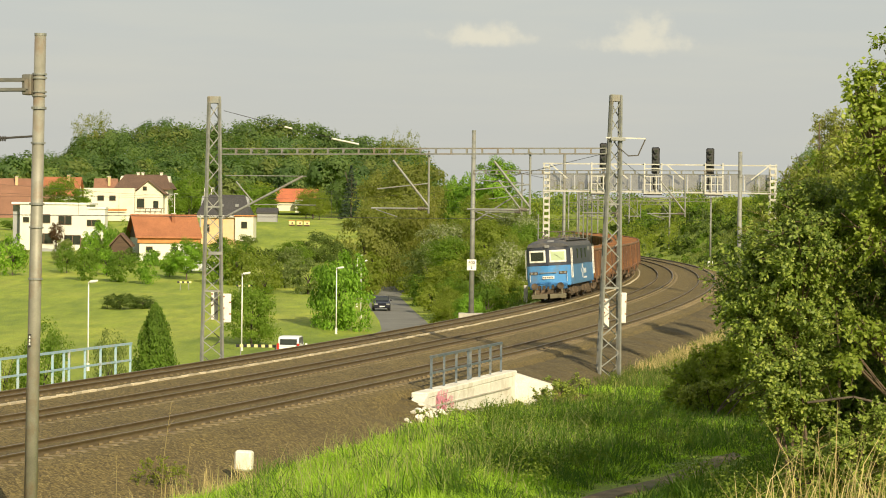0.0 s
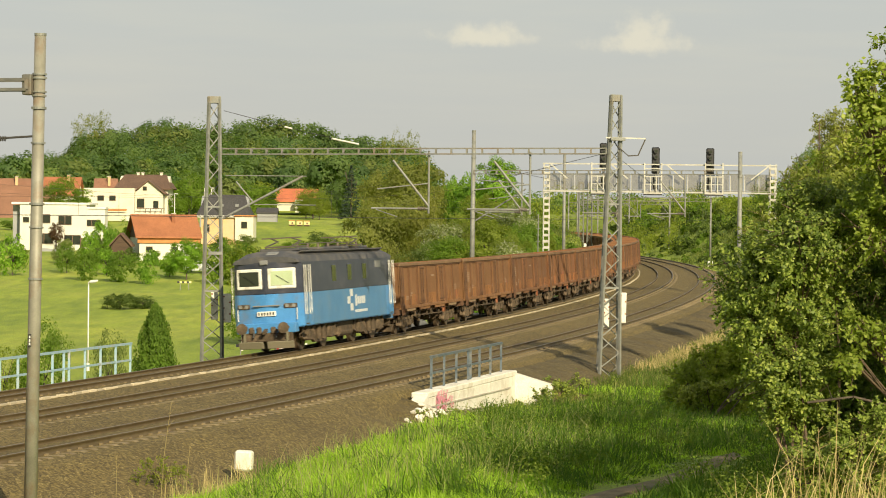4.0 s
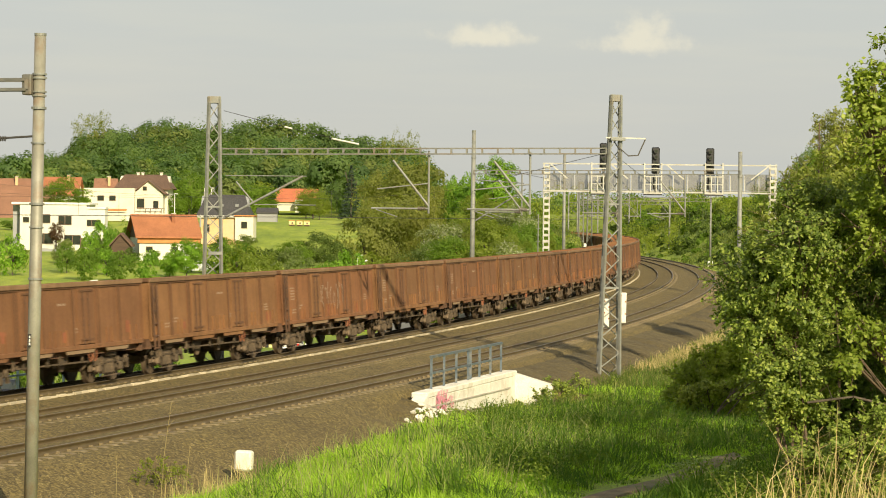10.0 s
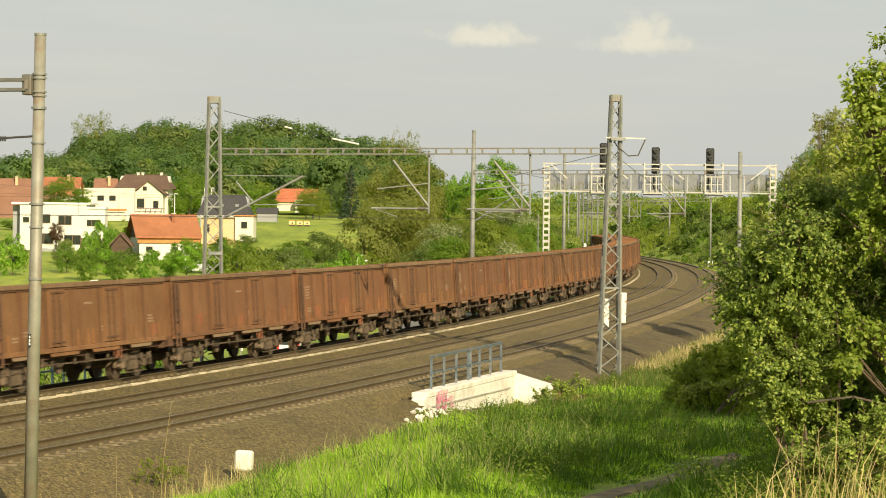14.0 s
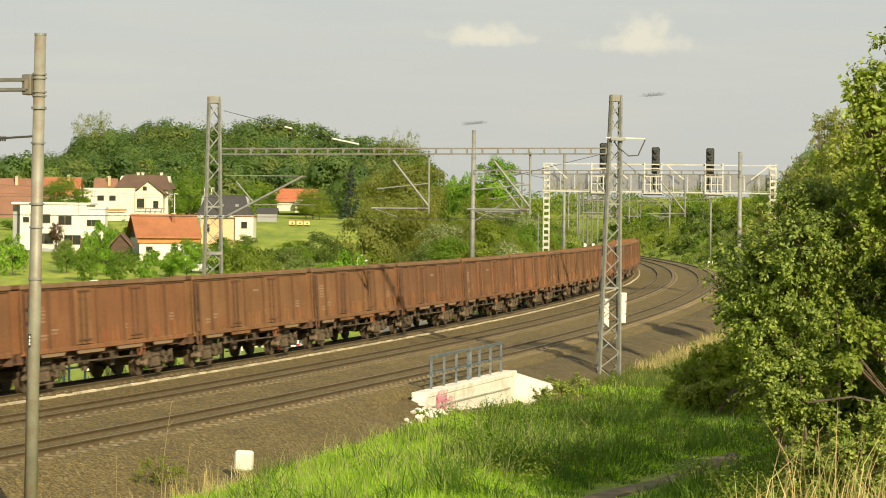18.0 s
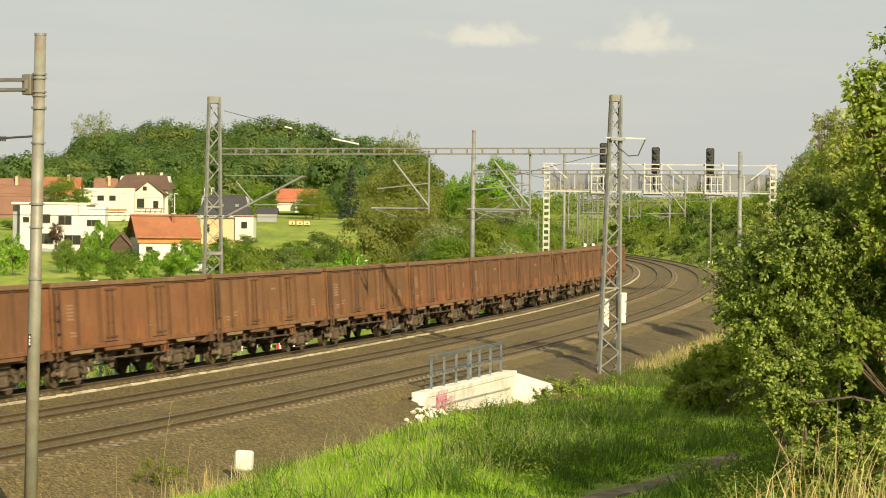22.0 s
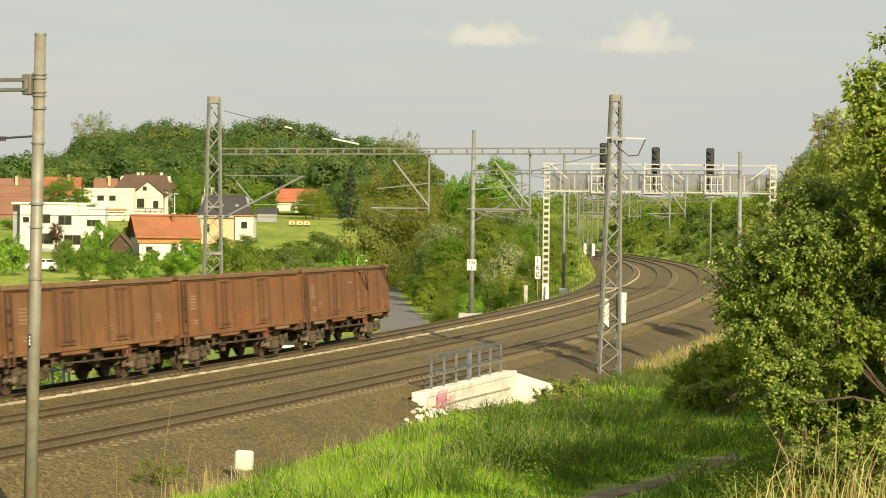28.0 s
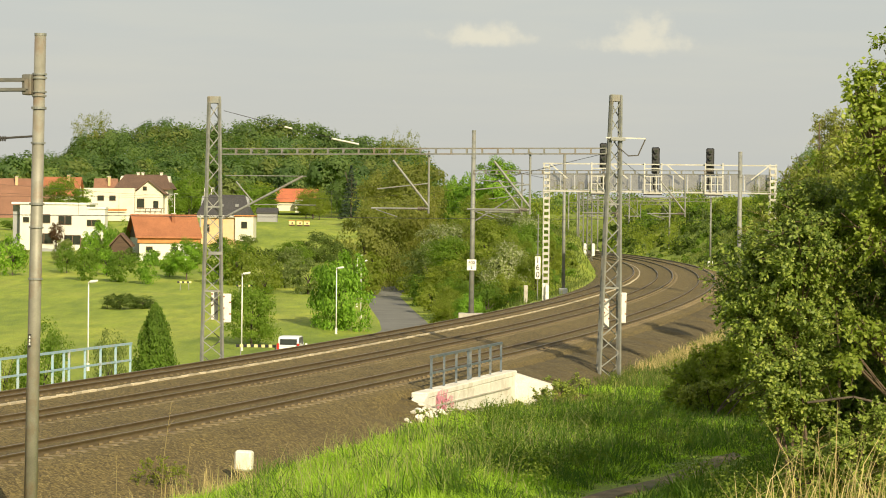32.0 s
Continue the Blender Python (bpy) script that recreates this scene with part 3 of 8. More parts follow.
def wagon(kind, seed):
    """Open high-sided bogie wagon. x along the line, z from the rail heads."""
    rnd = random.Random(seed)
    body, alt = RUSTS[kind], RUSTS[(kind + 1) % 3]
    w = thing("goods_wagon", ("rusty brown", "dark rusty brown", "reddish rusty")[kind] + " open high-sided steel bogie wagon", "goods wagon", "wagons of the goods train")
    part("floor", one(box, (2 * L2 - 0.1, 2 * W2 - 0.1, 0.08), (0, 0, LOW)), M_RUSTDARK, w)
    sole = bmesh.new()
    for y in (-1.15, 1.15):
        box(sole, (2 * L2, 0.12, 0.26), (0, y, LOW - 0.14))
    box(sole, (2 * L2, 0.5, 0.3), (0, 0, LOW - 0.16))
    for x in (-L2 + 0.08, L2 - 0.08):
        box(sole, (0.16, 2.7, 0.34), (x, 0, LOW - 0.15))
    for x in (-1.7, 0, 1.7):
        box(sole, (0.14, 2.4, 0.2), (x, 0, LOW - 0.12))
    part("underframe", sole, M_RUSTDARK, w, "rusty steel underframe")
    for side in (-1, 1):
        y = side * W2
        part("side_wall", one(box, (2 * L2, 0.05, TOP - LOW), (0, y - side * 0.06, (TOP + LOW) / 2)), body, w, m=Matrix())
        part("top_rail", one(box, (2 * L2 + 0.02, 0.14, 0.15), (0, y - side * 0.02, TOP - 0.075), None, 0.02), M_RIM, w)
        # this dark strip paints the shadow line below the rim
        part("rim_gutter", one(box, (2 * L2 - 0.1, 0.03, 0.075), (0, y - side * 0.01, TOP - 0.16)), M_POST, w, "shadow line under the rim, built as a dark strip")
        part("bottom_rail", one(box, (2 * L2, 0.1, 0.15), (0, y - side * 0.03, LOW - 0.0), None, 0.015), body, w)
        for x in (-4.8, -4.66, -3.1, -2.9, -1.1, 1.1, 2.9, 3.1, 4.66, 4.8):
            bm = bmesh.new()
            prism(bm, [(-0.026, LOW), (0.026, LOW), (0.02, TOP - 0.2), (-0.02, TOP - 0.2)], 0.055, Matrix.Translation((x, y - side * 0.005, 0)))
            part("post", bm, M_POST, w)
        for x in (-2.1, 2.1):
            d = part("door", one(box, (1.24, 0.045, TOP - LOW - 0.3), (x, y - side * 0.015, (TOP + LOW) / 2 - 0.05), None, 0.01), alt if rnd.random() < 0.4 else body, w)
            for e in (-0.3, 0.12):
                bm = one(bar, (x + e, y + side * 0.035, LOW + 0.12), (x + e, y + side * 0.035, TOP - 0.3), 0.035)
                box(bm, (0.1, 0.05, 0.07), (x + e, y + side * 0.03, LOW + 0.7))
                box(bm, (0.1, 0.05, 0.07), (x + e, y + side * 0.03, TOP - 0.55))
                part("locking_bar", bm, M_RUSTDARK, d)
            for z in (LOW + 0.25, TOP - 0.28):
                part("hinge", one(box, (0.95, 0.04, 0.06), (x, y + side * 0.025, z)), M_POST, d)
        for x in [-6.15, -5.6, -4.1, -3.7, -0.6, -0.2, 0.2, 0.6, 3.7, 4.1, 5.6, 6.15]:
            part("stiffener", one(box, (0.04, 0.06, 0.5), (x, y - side * 0.01, LOW + 0.34)), body, w)
        for x, wd in ((-4.5, 1.9), (4.5, 1.9), (-1.6, 2.3), (1.6, 2.3)):
            bm = bmesh.new()
            prism(bm, [(-wd / 2, LOW - 0.05), (wd / 2, LOW - 0.05), (wd / 2 - 0.14, LOW - 0.19), (-wd / 2 + 0.14, LOW - 0.19)], 0.04, Matrix.Translation((x, y - side * 0.03, 0)))
            part("lower_flap", bm, M_YELLOWED if rnd.random() < 0.35 else body, w, "worn folding flap")
        # ladder at one end, brake-gear tanks, markings
        lad = bmesh.new()
        for e in (0.12, 0.48):
            bar(lad, (-L2 + e, y + side * 0.07, LOW - 0.35), (-L2 + e, y + side * 0.07, TOP - 0.2), 0.05)
        for z in np.arange(LOW - 0.3, TOP - 0.3, 0.42):
            bar(lad, (-L2 + 0.12, y + side * 0.07, z), (-L2 + 0.48, y + side * 0.07, z), 0.045)
        part("ladder", lad, M_RUSTDARK, w, "dark rusty end ladder")
        for x, z, bw, bh, rows in ((-5.25, 2.3, 0.5, 0.55, 5), (-5.1, 1.6, 0.4, 0.22, 2), (-4.25, 1.75, 0.5, 0.22, 2), (0.35, 2.55, 0.6, 0.14, 1), (1.45, 1.72, 0.32, 0.2, 2), (5.4, 1.9, 0.4, 0.3, 3)):
            if rnd.random() < 0.28:
                continue
            bm = bmesh.new()
            for r in range(rows):
                xx = x - bw / 2
                while xx < x + bw / 2:
                    ww = rnd.uniform(0.03, 0.1)
                    box(bm, (ww, 0.006, bh / rows * 0.5), (xx + ww / 2, y - side * 0.033, z + (rows / 2 - r) * bh / rows))
                    xx += ww + 0.05
            tagged(part("marking", bm, M_MARK, w, "faded white stencilled marking"), kind="stuff")
        for i in range(rnd.randint(1, 4)):
            pw, ph = rnd.uniform(0.3, 0.6), rnd.uniform(0.25, 0.45)
            x = rnd.choice((-4.0, -3.5, -0.4, 0.5, 3.6, 4.1, 5.6)) + rnd.uniform(-0.15, 0.15)
            part("repainted_patch", one(box, (pw, 0.006, ph), (x, y - side * 0.0335, LOW + 0.3 + rnd.uniform(0, 0.35))), M_PRIMER, w, "red primer patch")
    for side in (-1, 1):
        x = side * L2
        part("end_wall", one(box, (0.06, 2 * W2, TOP - LOW), (x - side * 0.03, 0, (TOP + LOW) / 2)), body, w)
        bm = bmesh.new()
        for y in (-0.95, -0.35, 0.35, 0.95):
            box(bm, (0.1, 0.09, TOP - LOW - 0.1), (x + side * 0.02, y, (TOP + LOW) / 2))
        box(bm, (0.12, 2 * W2, 0.12), (x + side * 0.02, 0, TOP - 0.06))
        part("end_ribs", bm, M_POST, w)
        buffers(w, x, side, reach=0.335)
        part("coupling", one(bar, (x, 0, 1.0), (x + side * 0.33, 0, 0.9), 0.09), M_GRIME, w)
    bm = bmesh.new()
    tube(bm, (-0.9, 0.5, 0.75), (0.5, 0.5, 0.75), 0.2, n=12)
    box(bm, (0.5, 0.5, 0.4), (1.3, -0.4, 0.8))
    prism(bm, [(-0.5, 1.0), (0.5, 1.0), (0.1, 0.45), (-0.1, 0.45)], 0.1, Matrix.Translation((-1.2, -0.95, 0)))
    prism(bm, [(-0.45, 1.0), (0.45, 1.0), (0.1, 0.5), (-0.1, 0.5)], 0.1, Matrix.Translation((1.0, -0.95, 0)))
    for side in (-1, 1):
        bar(bm, (-3.0, side * 1.2, 0.78), (3.0, side * 1.2, 0.74), 0.05)
        for x in (-2.9, -2.2, -0.5, 0.4, 2.1, 3.0):
            box(bm, (0.1, 0.06, 0.34), (x, side * 1.22, 0.88))
        tube(bm, (-2.4, side * 0.95, 0.86), (-1.5, side * 0.95, 0.86), 0.15, n=10)
        box(bm, (0.55, 0.3, 0.3), (0.9, side * 1.0, 0.86), None, 0.02)
    part("brake_gear", bm, M_GRIME, w, "oily brake tank and levers")
    for x in (2.45, 2.8):
        bm = bmesh.new()
        rim = []
        for i in range(14):
            a = i * math.pi / 7
            rim.append([bm.verts.new((x + q * 0.54 * math.sin(a), -1.36 + e, 0.98 + q * math.cos(a))) for q, e in ((0.226, -0.014), (0.254, -0.014), (0.254, 0.014), (0.226, 0.014))])
        for i in range(14):
            for j in range(4):
                bm.faces.new((rim[i][j], rim[i][(j + 1) % 4], rim[(i + 1) % 14][(j + 1) % 4], rim[(i + 1) % 14][j]))
        part("brake_wheel", bm, M_PRIMER, w, "dull red brake handwheel")
    for x in (-4.5, 4.5):
        bogie(w, x)
    return w


def wagon_row(t, s0, half):
    s = s0 - SPEED * t - float(np.interp(t, PACE_AT, PACE))
    ax, ay, _ = on_line(s - half)
    bx, by, _ = on_line(s + half)
    turn = math.atan2(by - ay, bx - ax)
    return Matrix.Translation(((ax + bx) / 2, (ay + by) / 2, CANT / 2)) @ Matrix.Rotation(turn, 4, "Z") @ Matrix.Rotation(-CANT / 1.5, 4, "X")


TEMPLATES = [wagon(i % 3, 40 + i) for i in range(6)]
ORDER = [0, 3, 1, 2, 4, 0, 5, 3, 1, 0, 4, 2, 3, 1, 5, 0, 3, 4, 1, 2, 0, 3, 5, 1, 4, 0, 3, 2, 1]
SCRAWLED = 6
train = []
used = set()
for i in range(WAGONS):
    k = ORDER[i]
    ob = TEMPLATES[k] if k not in used else copy_thing(TEMPLATES[k], Matrix())
    used.add(k)
    train.append((ob, FIRST_TAIL + WAGON_PITCH * (i + 1) - 6.4, 4.5))
def scrawl(parent):
    """Pale sprayed loops on one wagon's side."""
    rnd = random.Random(77)
    for i in range(9):
        bm = bmesh.new()
        cx, cz, rx, rz = -1.6 + 0.4 * i, LOW + 0.95 + rnd.uniform(-0.1, 0.12), rnd.uniform(0.1, 0.17), rnd.uniform(0.3, 0.5)
        a0, turn_by = rnd.uniform(0, 6), rnd.uniform(2.6, 4.6)
        ring = []
        for k in range(11):
            a = a0 + turn_by * k / 10
            ring.append([bm.verts.new((cx + (rx + e) * math.cos(a), -W2 - 0.035, cz + (rz + e) * math.sin(a))) for e in (-0.02, 0.02)])
        for a, b in zip(ring[:-1], ring[1:]):
            bm.faces.new((a[0], a[1], b[1], b[0]))
        part("graffiti_stroke", bm, M_SCRAWL, parent, "pale sprayed stroke")


scrawl(train[SCRAWLED][0])

# ---- locomotive ----
M_LOCOBLUE = surface("sky_blue_paint", (0.05, 0.205, 0.46), (0.065, 0.25, 0.54), 1.2, 0.35, 0.0, 25, 0.03, (0.10, 0.18, 0.30), 1.3)
M_NAVY = surface("navy_paint", (0.026, 0.03, 0.048), (0.038, 0.043, 0.064), 1.2, 0.4, 0.0, 25, 0.03, (0.06, 0.06, 0.075), 1.3)
M_ROOF = surface("dark_roof_paint", (0.055, 0.055, 0.062), (0.09, 0.088, 0.09), 1.5, 0.6, 0.0, 30, 0.1, (0.13, 0.11, 0.09), 1.5)
M_GLASS, _n, _l, _b = material("dark_glass", 0.08)
_b.inputs["Base Color"].default_value = (0.03, 0.035, 0.03, 1)
M_DULLBLUE = surface("duller_blue_paint", (0.06, 0.185, 0.36), (0.075, 0.215, 0.41), 1.2, 0.45, 0.0, 25, 0.03, (0.10, 0.20, 0.33), 1.3)
# bright reflection on one windscreen, painted as a pale base colour
M_REFLECTION = plain("pale_green_reflection", (0.40, 0.48, 0.30), 0.3)
M_YELLOW = plain("dirty_yellow_paint", (0.17, 0.15, 0.10), 0.75)
M_PALEMARK = plain("dusty_white_marking", (0.55, 0.56, 0.56), 0.6)
M_GREY = plain("grey_paint", (0.20, 0.20, 0.20), 0.55)
M_LAMPGLASS = plain("lamp_glass", (0.22, 0.22, 0.21), 0.15)
M_COPPER = plain("dull_metal", (0.16, 0.13, 0.11), 0.5, 0.6)


def locomotive():
    """Front towards -x. z from the rail heads."""
    w = thing("electric_locomotive", "sky-blue and navy electric goods locomotive with white trim", "locomotive")
    F, R = -7.42, 7.55

    def hull(z0, z1, y0, y1, cut):
        """A ring of the body with cut corners, from z0 to z1."""
        bm = bmesh.new()
        rows = []
        for z, y in ((z0, y0), (z1, y1)):
            o = [(F + 0.22, -y + cut), (F, -0.06), (F, 0.06), (F + 0.22, y - cut), (F + 0.22 + cut, y), (R - 0.22 - cut, y), (R - 0.22, y - cut),
                 (R, 0.06), (R, -0.06), (R - 0.22, -y + cut), (R - 0.22 - cut, -y), (F + 0.22 + cut, -y)]
            rows.append([bm.verts.new((a, b, z)) for a, b in o])
        n = len(rows[0])
        for i in range(n):
            bm.faces.new((rows[0][i], rows[0][(i + 1) % n], rows[1][(i + 1) % n], rows[1][i]))
        bm.faces.new(rows[1])
        bm.faces.new(list(reversed(rows[0])))
        bmesh.ops.recalc_face_normals(bm, faces=bm.faces)
        bmesh.ops.bevel(bm, geom=list(bm.edges), offset=0.035, segments=2, affect="EDGES", clamp_overlap=True)
        return bm

    def nose(xf, side, y, z):
        """A place on the front, whose two halves fall back from the middle."""
        return Matrix.Translation((xf - side * 0.178 * abs(y), y, z)) @ Matrix.Rotation(radians(10.1) * side * (1 if y > 0 else -1), 4, "Z")

    lower = part("lower_body", hull(1.05, 2.46, 1.47, 1.47, 0.22), M_LOCOBLUE, w, "sky-blue lower body")
    upper = part("upper_body", hull(2.44, 3.78, 1.47, 1.42, 0.24), M_NAVY, w, "dark navy upper body")
    bm = bmesh.new()
    pts = [(-1.42, 3.74), (-1.34, 3.98), (-1.0, 4.16), (-0.5, 4.25), (0.5, 4.25), (1.0, 4.16), (1.34, 3.98), (1.42, 3.74)]
    ends = ((F + 0.12, 1.0), (F + 0.9, 1.0), (R - 0.9, 1.0), (R - 0.12, 1.0))
    rows = []
    for i, (x, _k2) in enumerate(ends):
        sc = 0.55 if i in (0, 3) else 1.0
        rows.append([bm.verts.new((x, y * (0.97 if sc < 1 else 1), 3.74 + (z - 3.74) * sc)) for y, z in pts])
    for a, b in zip(rows[:-1], rows[1:]):
        for i in range(len(pts) - 1):
            bm.faces.new((a[i], a[i + 1], b[i + 1], b[i]))
    bm.faces.new(rows[0])
    bm.faces.new(list(reversed(rows[-1])))
    bmesh.ops.recalc_face_normals(bm, faces=bm.faces)
    roof = part("roof", bm, M_ROOF, w, "rounded dark grey roof", smooth=False)
    for x, sx in ((-4.6, 1.0), (0.0, 3.2), (4.6, 1.0)):
        part("roof_hatch", one(box, (sx * 1.4, 1.7, 0.14), (x, 0, 4.29), None, 0.04), M_ROOF, roof)
    part("roof_step", one(box, (12.6, 0.28, 0.05), (0, -1.12, 4.15), (-24, 0, 0)), M_ROOF, roof)
    for x in np.arange(-4.5, 4.6, 1.5):
        bm = one(tube, (x, -0.55, 4.3), (x, -0.55, 4.52), 0.05, n=8)
        part("insulator", bm, M_COPPER, roof)
    part("busbar", one(bar, (-4.6, -0.55, 4.54), (4.6, -0.55, 4.54), 0.035), M_COPPER, roof)
    for x, up in ((-4.3, 0), (4.3, 0)):
        base = bmesh.new()
        for y in (-0.55, 0.55):
            bar(base, (x - 1.0, y, 4.42), (x + 1.0, y, 4.42), 0.06)
        for e in (-1.0, 0.0, 1.0):
            bar(base, (x + e, -0.6, 4.42), (x + e, 0.6, 4.42), 0.06)
        panto = part("pantograph", base, M_COPPER, w, "folded pantograph of thin dark tubes")
        for y in (-0.55, 0.55):
            part("lower_arm", one(bar, (x - 0.9, y, 4.46), (x + 0.5, y * 0.9, 4.66), 0.05), M_COPPER, panto)
            part("upper_arm", one(bar, (x + 0.5, y * 0.9, 4.66), (x - 0.6, y * 0.8, 4.78), 0.04), M_COPPER, panto)
        for e in (-0.75, -0.45):
            part("contact_strip", one(bar, (x + e, -0.8, 4.80), (x + e, 0.8, 4.80), 0.05), M_COPPER, panto)
    part("horn_cover", one(box, (0.35, 0.5, 0.16), (F + 0.55, -0.2, 4.1), (0, -18, 0), 0.04), M_GREY, roof)
    for side, xf in ((-1, F), (1, R)):
        for y in (-0.68, 0.68):
            face = nose(xf, side, y, 3.1)
            wn_ = part("windscreen_frame", one(box, (0.07, 1.14, 0.86), (side * 0.03, 0, 0), None, 0.12), M_WHITE, w, "white windscreen surround", m=face)
            dark = y > 0
            part("windscreen", one(box, (0.03, 0.90, 0.60), (side * 0.07, 0, 0.01), None, 0.01), M_GLASS if dark else M_REFLECTION, wn_,
                 "dark glass" if dark else "glass with a pale green reflection painted in")
            part("wiper", one(bar, (side * 0.1, -0.3, -0.22), (side * 0.1, 0.22, 0.14), 0.02), M_BLACK, wn_)
        part("marker_lamp", one(box, (0.1, 0.34, 0.2), (xf + side * 0.05, 0, 3.78), None, 0.03), M_GREY, w)
        for y in (-0.98, 0.98):
            hl = part("headlight", one(box, (0.07, 0.56, 0.2), (side * 0.03, 0, 0), None, 0.03), M_GRIME, w, m=nose(xf, side, y, 1.95))
            for e in (-0.14, 0.14):
                part("lens", one(tube, (side * 0.06, e, 0), (side * 0.085, e, 0), 0.08, n=12), M_LAMPGLASS, hl)
        part("front_ledge", one(box, (0.12, 1.1, 0.05), (xf - side * 0.01, 0, 1.97)), M_GREY, w)
        plate = part("number_plate", one(box, (0.12, 0.78, 0.2), (xf - side * 0.02, 0, 1.64), None, 0.01), M_WHITE, w, "white plate with number characters as bars")
        for i in range(6):
            part("number_bar", one(box, (0.01, 0.06, 0.12), (xf + side * 0.044, -0.3 + i * 0.12, 1.64)), M_BLACK, plate)
        for y in (-1.25, 1.25):
            part("front_handrail", one(tube, (xf - side * 0.14, y, 1.35), (xf - side * 0.14, y, 1.85), 0.018, n=6), M_WHITE, w)
        buffers(w, xf + side * 0.02, side, 1.06, M_GRIME)
        bm = bmesh.new()
        box(bm, (0.42, 2.5, 0.42), (xf - side * 0.09, 0, 1.04), None, 0.03)
        part("buffer_beam", bm, M_LOCOBLUE, w, "blue buffer beam")
        part("lower_beam", one(box, (0.14, 2.2, 0.36), (xf + side * 0.06, 0, 0.66), None, 0.03), M_GRIME, w)
        for y in (-0.62, -0.3, 0.3, 0.62):
            part("hose_box", one(box, (0.16, 0.2, 0.3), (xf + side * 0.12, y, 0.95), None, 0.04), M_GRIME, w)
        bm = bmesh.new()
        box(bm, (0.06, 1.1, 0.32), (xf + side * 0.24, -0.62, 0.34), (0, side * 18, -8 * side), 0.02)
        box(bm, (0.06, 1.1, 0.32), (xf + side * 0.24, 0.62, 0.34), (0, side * 18, 8 * side), 0.02)
        for y in (-0.9, 0.9):
            box(bm, (0.3, 0.08, 0.4), (xf + side * 0.1, y, 0.7))
        part("snow_plough", bm, M_YELLOW if side < 0 else M_GRIME, w, "dirty yellow plough plate" if side < 0 else "")
        part("coupling_hook", one(bar, (xf, 0, 1.0), (xf + side * 0.5, 0, 0.85), 0.12), M_GRIME, w)
        for y in (-0.45, 0.5):
            bm = bmesh.new()
            tube(bm, (xf + side * 0.15, y, 1.0), (xf + side * 0.3, y, 0.65), 0.035, n=6)
            part("air_hose", bm, M_BLACK, w)
    for side in (-1, 1):
        y = side * 1.475
        part("side_panel", one(box, (11.6, 0.012, 1.36), (0, y - side * 0.003, 1.77), None, 0.003), M_DULLBLUE, w, "duller blue side")
        for xe in (F, R):
            inner = -1 if xe > 0 else 1
            door = part("cab_door", one(box, (0.34, 0.03, 1.12), (xe + inner * 0.87, y - side * 0.005, 1.9), None, 0.01), M_DULLBLUE, w)
            part("upper_leaf", one(box, (0.34, 0.03, 1.09), (xe + inner * 0.87, y - side * 0.005, 3.005), None, 0.01), M_NAVY, door, "navy upper half of the door")
            part("door_glass", one(box, (0.24, 0.02, 0.6), (xe + inner * 0.87, y + side * 0.012, 3.1)), M_GLASS, door)
            for e in (0.42, 0.68, 1.06, 1.32):
                part("handrail", one(tube, (xe + inner * e, y + side * 0.06, 1.55), (xe + inner * e, y + side * 0.06, 3.62), 0.015, n=6), M_WHITE, w, "white grab rail")
            for z in (0.55, 0.85, 1.15):
                part("step", one(box, (0.45, 0.2, 0.04), (xe + inner * 0.87, side * 1.38, z)), M_GRIME, w)
        for x in (-2.4, 0.0, 2.4):
            part("side_window", one(box, (0.62, 0.03, 0.72), (x, y - side * 0.03, 3.18), None, 0.02), M_GLASS, w, "small dark side window")
        part("louvre", one(box, (0.9, 0.03, 0.3), (4.7, y - side * 0.03, 3.48)), M_GREY, w)
        # operator's mark: chequered block and plain bars
        bm = bmesh.new()
        for i in range(3):
            box(bm, (0.42, 0.012, 0.32), (0.05 - 0.42 * (i % 2), y + side * 0.006, 1.62 + 0.32 * i))
        part("chequer_mark", bm, M_PALEMARK, w, "white chequered mark")
        bm = bmesh.new()
        for i in range(5):
            box(bm, (0.24, 0.012, 0.34 if i else 0.5), (0.75 + 0.33 * i, y + side * 0.006, 1.9), None, 0.0)
        part("letter_bars", bm, M_PALEMARK, w, "white lettering as bars")
        bm = bmesh.new()
        for i in range(12):
            box(bm, (0.11, 0.012, 0.12), (0.6 + 0.17 * i, y + side * 0.006, 1.42))
        part("number_bars", bm, M_PALEMARK, w, "pale number characters as bars")
    big = wheelset_mesh(0.62)
    for x in (-3.9, 3.9):
        bm = bmesh.new()
        for y in (-1.08, 1.08):
            prism(bm, [(-2.5, 0.55), (-2.4, 1.0), (2.4, 1.0), (2.5, 0.55), (2.1, 0.42), (1.0, 0.42), (0.7, 0.28), (-0.7, 0.28), (-1.0, 0.42), (-2.1, 0.42)], 0.14, Matrix.Translation((0, y, 0)))
            for wx in (-1.6, 1.6):
                box(bm, (0.46, 0.3, 0.46), (wx, y * 1.03, 0.62), None, 0.04)
                for e in (-0.42, 0.42):
                    tube(bm, (wx + e, y * 1.07, 0.45), (wx + e, y * 1.07, 0.95), 0.1, n=8)
            for e in (-0.35, 0.35):
                tube(bm, (e, y * 1.1, 0.4), (e, y * 1.1, 1.0), 0.12, n=8)
        box(bm, (3.8, 1.6, 0.4), (0, 0, 0.72))
        f = part("bogie_frame", bm, M_GRIME, w, "brown-grey dusty locomotive bogie", m=Matrix.Translation((x, 0, 0)))
        for wx in (-1.6, 1.6):
            part("wheelset", big, None, f, m=Matrix.Translation((wx, 0, 0.62)))
    bm = bmesh.new()
    box(bm, (2.4, 2.3, 0.6), (0, 0, 0.72), None, 0.05)
    tube(bm, (-1.0, -1.0, 0.55), (1.0, -1.0, 0.55), 0.2, n=12)
